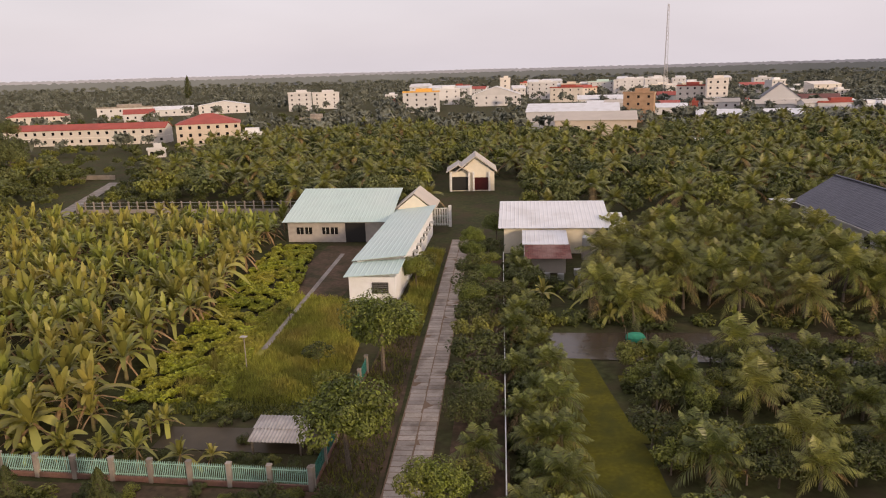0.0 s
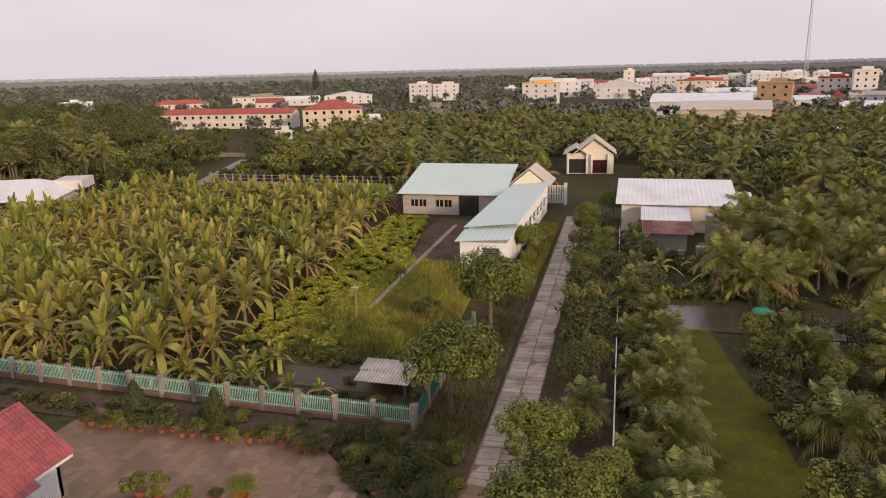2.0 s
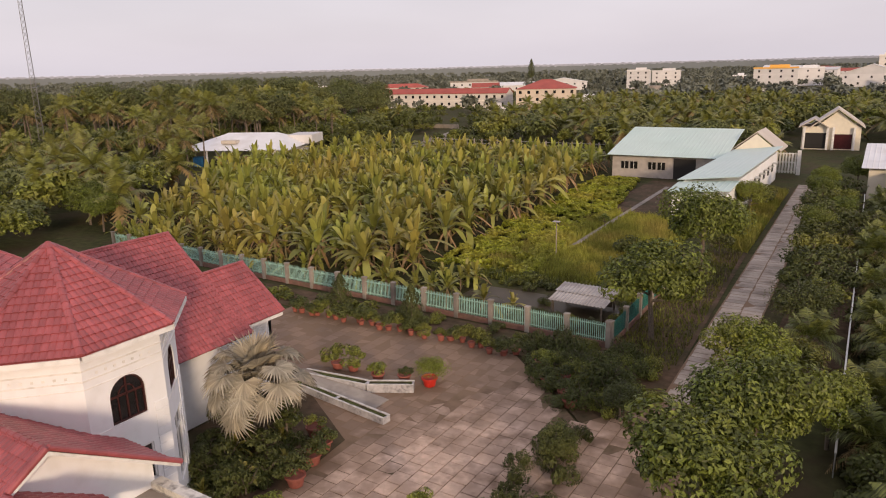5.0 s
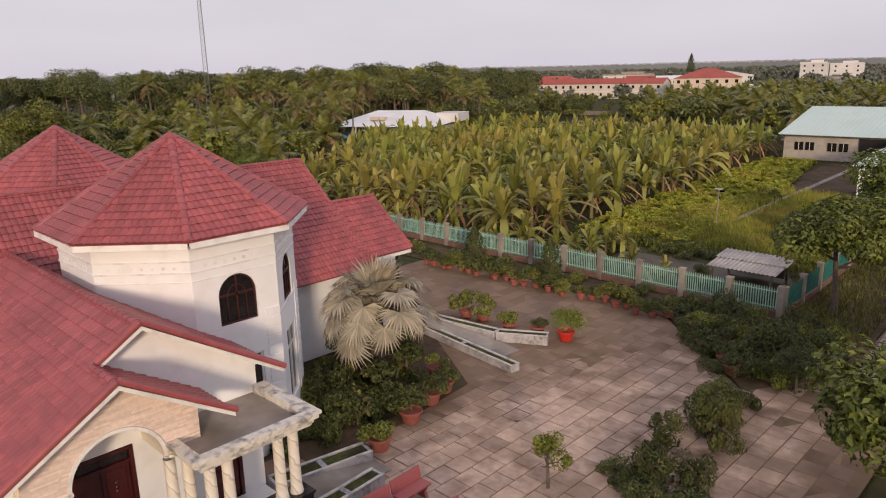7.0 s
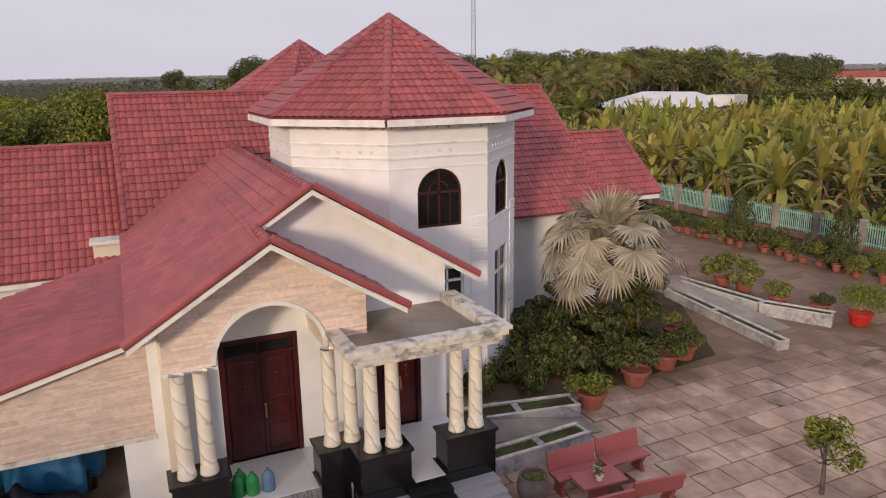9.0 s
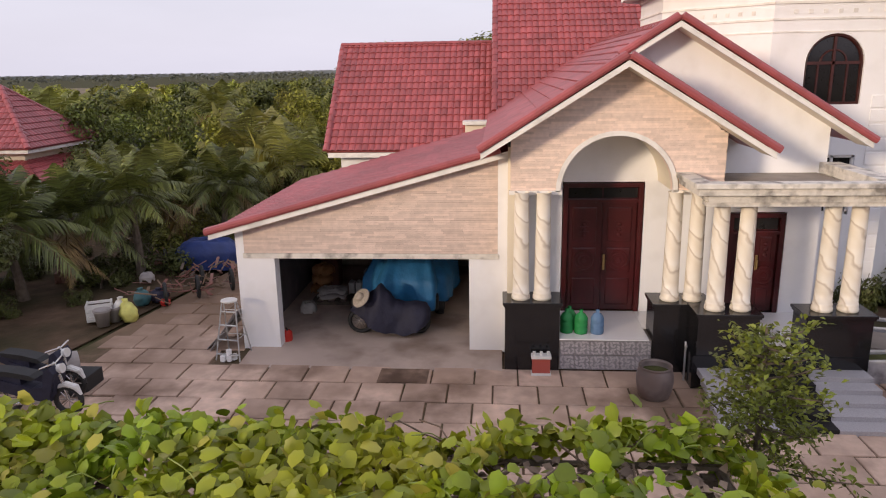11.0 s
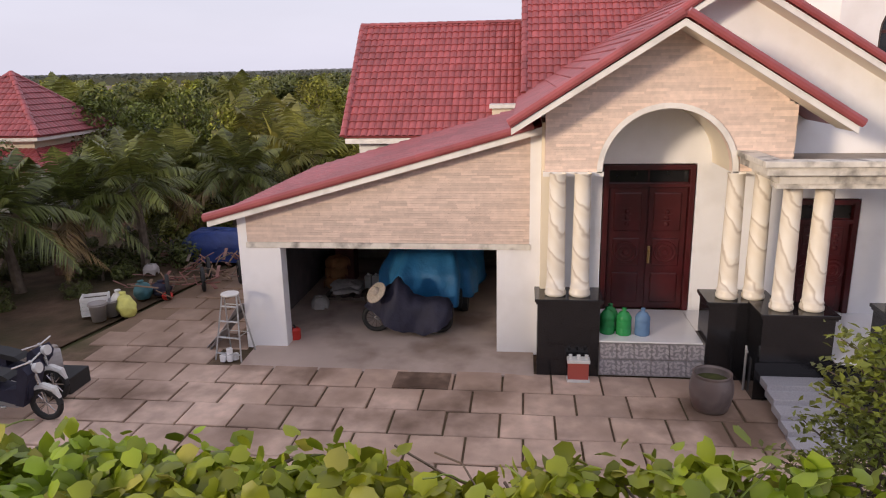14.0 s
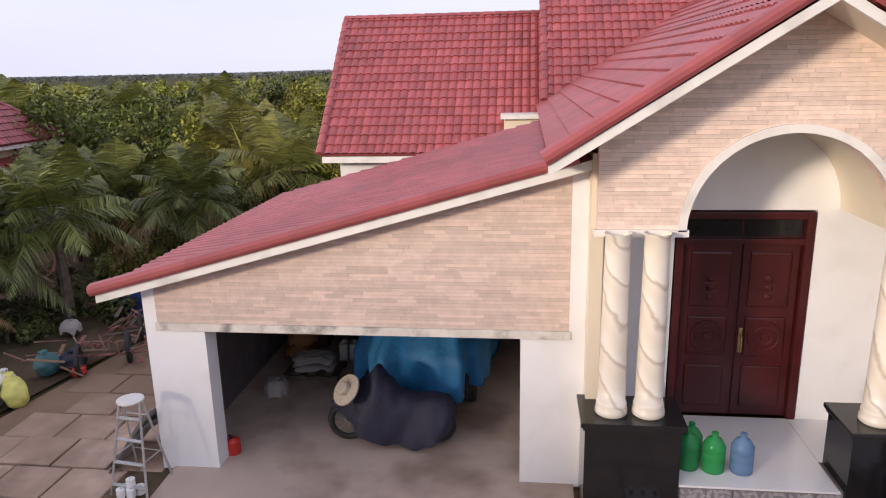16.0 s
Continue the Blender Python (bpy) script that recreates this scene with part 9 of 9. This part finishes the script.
for i in range(8):
    w_ = part("window", box(-13.92, -13.84, 82 + i * 3.6, 83.2 + i * 3.6, 1.6, 2.6), M["dark"], barn)
    part("awning", box(-13.9, -13.2, 81.9 + i * 3.6, 83.3 + i * 3.6, 2.75, 2.82), M["galv"], w_)

# neighbour's sheet-roofed house with its rusty lean-to
neigh = thing("sheet_roof_house", "low house under a wide white sheet roof", "house")
part("wall", box(-2.0, 12.0, 99.5, 108.5, -0.1, 3.6), M["cream"], neigh)
sheet_roof("roof", (-2.8, 98.4, 3.9), (13.2, 98.4, 3.9), (-2.8, 109.4, 5.8), M["whiteroof"], neigh)
sheet_roof("roof", (12.9, 99.0, 3.2), (15.6, 99.0, 3.2), (12.9, 107, 4.4), M["whiteroof"], neigh)
hut = thing("lean_to_hut", "shabby lean-to with white and rusted sheet roof", "hut")
part("wall", box(0.8, 6.2, 89.2, 97, -0.1, 2.5), M["tinroof"], hut)
sheet_roof("roof", (0.6, 92.4, 3.0), (6.8, 92.4, 3.0), (0.6, 98.6, 3.6), M["whiteroof"], hut)
sheet_roof("rusted_roof", (0.9, 87.6, 2.3), (6.9, 87.6, 2.3), (0.9, 92.6, 2.95), M["rust"], hut)
for x, y, s in ((2.0, 86.2, 0.9), (3.4, 86.6, 0.7), (5.0, 86.0, 0.8), (7.2, 88.0, 0.9)):
    part("clutter", box(x, x + s, y, y + s * 0.8, -0.1, 0.3 + s * 0.5, 0.03), M["galv"], hut)
part("water_tank", lathe([(0, 0), (0.6, 0), (0.62, 1.2), (0.5, 1.4), (0, 1.5)], 16, m=Matrix.Translation((9.5, 96.5, 1.8))), M["galv"], hut)
part("tank_stand", box(8.9, 10.1, 95.9, 97.1, -0.1, 1.8), M["concrete"], hut)

# cottage at the lane's end
cot = thing("cottage", "small cream cottage with twin gabled grey roofs", "house", at=pose(-10.4, 158, -0.1, 0, 0, 4))
part("wall", box(-5, 5, -3.5, 5, 0, 4.4), M["cream"], cot)
part("roof", prism([(-3.6, 4.2), (0.9, 7.6), (5.6, 4.2), (5.6, 4.45), (0.9, 7.9), (-3.6, 4.45)], "y", -4.2, 5.5), M["tinroof"], cot)
part("gable", prism([(-2.6, 4.4), (4.6, 4.4), (0.9, 7.4)], "y", -3.5, -3.3), M["cream"], cot)
part("roof", prism([(-5.6, 4.2), (-3.0, 5.8), (-0.5, 4.2), (-0.5, 4.4), (-3.0, 6.0), (-5.6, 4.4)], "y", -4.4, 4), M["tinroof"], cot)
# first panel's near-black stands for the shaded porch opening
part("porch_shade", box(-4.4, -0.8, -3.56, -3.46, 0.2, 3.2), M["dark"], cot)
part("porch_shade", box(0.6, 3.6, -3.56, -3.46, 0.2, 3.0), M["door"], cot)
for x in (-4.6, -0.6, 0.4, 3.9):
    part("pillar", box(x - 0.2, x + 0.2, -4.1, -3.6, 0, 4.3), M["trim"], cot)

# grey-roofed villa in the palms
gr = thing("grey_roof_house", "large house with slate-grey tiled gable roof", "house", at=pose(50.4, 103.4, -0.1, 0, 0, 3.7))
part("wall", box(-5.2, 5.2, -11.6, 11.6, 0, 4.5), M["farwhite"], gr)
for s in (-1, 1):
    sl = part("roof_slope", prism([(0, 8.3), (s * 6.0, 4.45), (s * 6.0, 4.57), (0, 8.42)], "y", -12.4, 12.4), M["greyroof"], gr)
    tv, tf = tile_rows((s * 6.0, -12.4 * s, 4.57), (0, s, 0), (-s * 6.0, 0, 3.85), 24.8, 7.13, 0.55, 0.5)
    o = raw("roof_tiles", tv, tf, M["greyroof"], sl)
    o["kind"] = "stuff"
    part("gutter", box(s * 6.02 - 0.08, s * 6.02 + 0.08, -12.4, 12.4, 4.36, 4.5), M["trim"], gr)
for y in (-11.6, 11.4):
    part("gable", prism([(-5.2, 4.5), (5.2, 4.5), (0, 7.8)], "y", y, y + 0.2), M["farwhite"], gr)
part("side_roof", box(-8.6, -5.0, 11.8, 15.5, 4.3, 4.42), M["whiteroof"], gr)
part("side_wall", box(-8.3, -5.2, 12.0, 15.2, 0, 4.3), M["concrete"], gr)
for y in (-8, -3, 3, 8):
    w_ = part("window", box(-5.26, -5.18, y - 0.7, y + 0.7, 2.0, 3.3), M["glass"], gr)
    part("window_sill", box(-5.4, -5.2, y - 0.8, y + 0.8, 1.86, 1.98), M["trim"], w_)

# white-roofed open shed west of the banana field
shed = thing("open_shed", "open-sided shed with low white hipped roof", "shed", at=pose(-106, 95.5, -0.1, 0, 0, 24) @ Matrix.Diagonal((1, 1, 1.3, 1)))
bm = bmesh.new()
a = [bm.verts.new(p) for p in ((-11, -7.5, 2.5), (11, -7.5, 2.5), (11, 7.5, 2.7), (-11, 7.5, 2.7), (-4, 1, 4.5), (6, 1, 4.5))]
for f in ((0, 1, 5, 4), (1, 2, 5), (2, 3, 4, 5), (3, 0, 4), (3, 2, 1, 0)):
    bm.faces.new([a[i] for i in f])
part("roof", bm, M["whiteroof"], shed, "white painted roof slab")
part("roof_vent", box(-3, 0, -5, -3.4, 3.3, 3.75), M["tinroof"], shed)
part("wall", box(-10, 10, 6.5, 7, 0, 2.7), M["cream"], shed)
part("wall", box(5, 10, -6.5, 6.5, 0, 2.6), M["farwhite"], shed)
part("parapet", box(7.5, 12.5, 2, 8.6, 2.7, 4.0), M["farwhite"], shed)
for x in (-10.5, -5, 0, 5):
    part("post", box(x - 0.12, x + 0.12, -7.2, -6.95, 0, 2.5), M["trim"], shed)
for x, w_, mt in ((-9, 2.0, "bluecover"), (-4, 1.6, "redplastic"), (1, 2.2, "rust")):
    part("clutter", box(x, x + w_, -5, -3, 0, 1.4, 0.1), M[mt], shed)

# red-roofed pavilion beside the palms
pav = thing("pavilion", "small pavilion with two tiers of red tiled roof", "pavilion", at=pose(-34.0, -17.2, -0.1, 0, 0, 0) @ Matrix.Diagonal((1.1, 1.1, 1.0, 1)))
part("wall", box(-1.9, 1.9, -1.9, 1.9, 0, 3.2), M["cream"], pav)
P4 = [(-2.5, -2.5, 3.2), (2.5, -2.5, 3.2), (2.5, 2.5, 3.2), (-2.5, 2.5, 3.2)]
LOW = [(-3.4, -3.4, 1.95), (3.4, -3.4, 1.95), (3.4, 3.4, 1.95), (-3.4, 3.4, 1.95)]
UPP = [(-1.92, -1.92, 2.65), (1.92, -1.92, 2.65), (1.92, 1.92, 2.65), (-1.92, 1.92, 2.65)]
for k in range(4):
    d_, _ = roof_plane("roof_slope", [P4[k], P4[(k + 1) % 4], (0, 0, 5.68)], pav)
    roof_plane("roof_slope", [LOW[k], LOW[(k + 1) % 4], UPP[(k + 1) % 4], UPP[k]], pav)
    part("post", box(LOW[k][0] * 0.85 - 0.12, LOW[k][0] * 0.85 + 0.12, LOW[k][1] * 0.85 - 0.12, LOW[k][1] * 0.85 + 0.12, 0, 1.98), M["trim"], pav)
    ridge_caps("hip_capping", Vector(P4[k]) + Vector((0, 0, 0.04)), (0, 0, 5.74), pav)
part("eave", box(-2.42, 2.42, -2.42, 2.42, 3.02, 3.16), M["trim"], pav)


# lattice masts
def mast(label, x, y, h, w, material):
    e = thing("lattice_mast", label, "mast", at=(x, y, -0.1))
    for k in range(3):
        a = math.tau * k / 3
        leg = bmesh.new()
        bar((w * math.cos(a), w * math.sin(a), 0), (w * 0.35 * math.cos(a), w * 0.35 * math.sin(a), h), w * 0.12, w * 0.12, leg)
        part("leg", leg, material, e)
    bm = bmesh.new()
    n = int(h / (w * 1.6))
    for i in range(n):
        for k in range(3):
            a, b = math.tau * k / 3, math.tau * (k + 1) / 3
            f0, f1 = 1 - 0.65 * i / n, 1 - 0.65 * (i + 1) / n
            z0, z1 = h * i / n, h * (i + 1) / n
            bar((w * f0 * math.cos(a), w * f0 * math.sin(a), z0), (w * f1 * math.cos(b), w * f1 * math.sin(b), z1), w * 0.07, w * 0.07, bm)
    part("bracing", bm, material, e)
    return e


M["mastgrey"] = mat("mast_grey_paint", (0.48, 0.46, 0.47), 0.6)
M["mastdark"] = mat("dark_mast_steel", (0.16, 0.155, 0.16), 0.6)
mast("tall grey lattice radio mast", 116, 588, 72, 1.9, M["mastgrey"])
mast("slender guyed lattice mast", -154, 82, 52, 0.75, M["mastdark"])

# boundary wall with posts along the far side of the field
fw = thing("field_wall", "low concrete wall with posts and rails", "wall")
for i in range(28):
    x = -88.5 + i * 1.85
    part("post", box(x - 0.12, x + 0.12, 130.9, 131.15, -0.1, 2.3), M["concrete"], fw)
part("base_wall", box(-88.7, -38, 130.95, 131.1, -0.1, 0.7), M["concrete"], fw)
for z in (1.3, 2.0):
    part("rail", box(-88.7, -38, 131.0, 131.06, z, z + 0.07), M["galv"], fw)
w2 = thing("road_wall", "long low white boundary wall", "wall")
part("wall", box(-170, -108, 178.0, 178.3, -0.1, 1.1), M["concrete"], w2)
gate = thing("lane_gate", "white slatted gate between pillars", "gate")
for x in (-16.8, -11.6):
    part("pillar", box(x - 0.25, x + 0.25, 117.6, 118.1, -0.1, 3.6), M["trim"], gate)
for i in range(11):
    part("slat", box(-16.4 + i * 0.42, -16.15 + i * 0.42, 117.8, 117.86, 0.1, 3.2), M["trim"], gate)
for z in (0.3, 1.7, 3.0):
    part("rail", box(-16.5, -11.9, 117.75, 117.8, z, z + 0.14), M["trim"], gate)
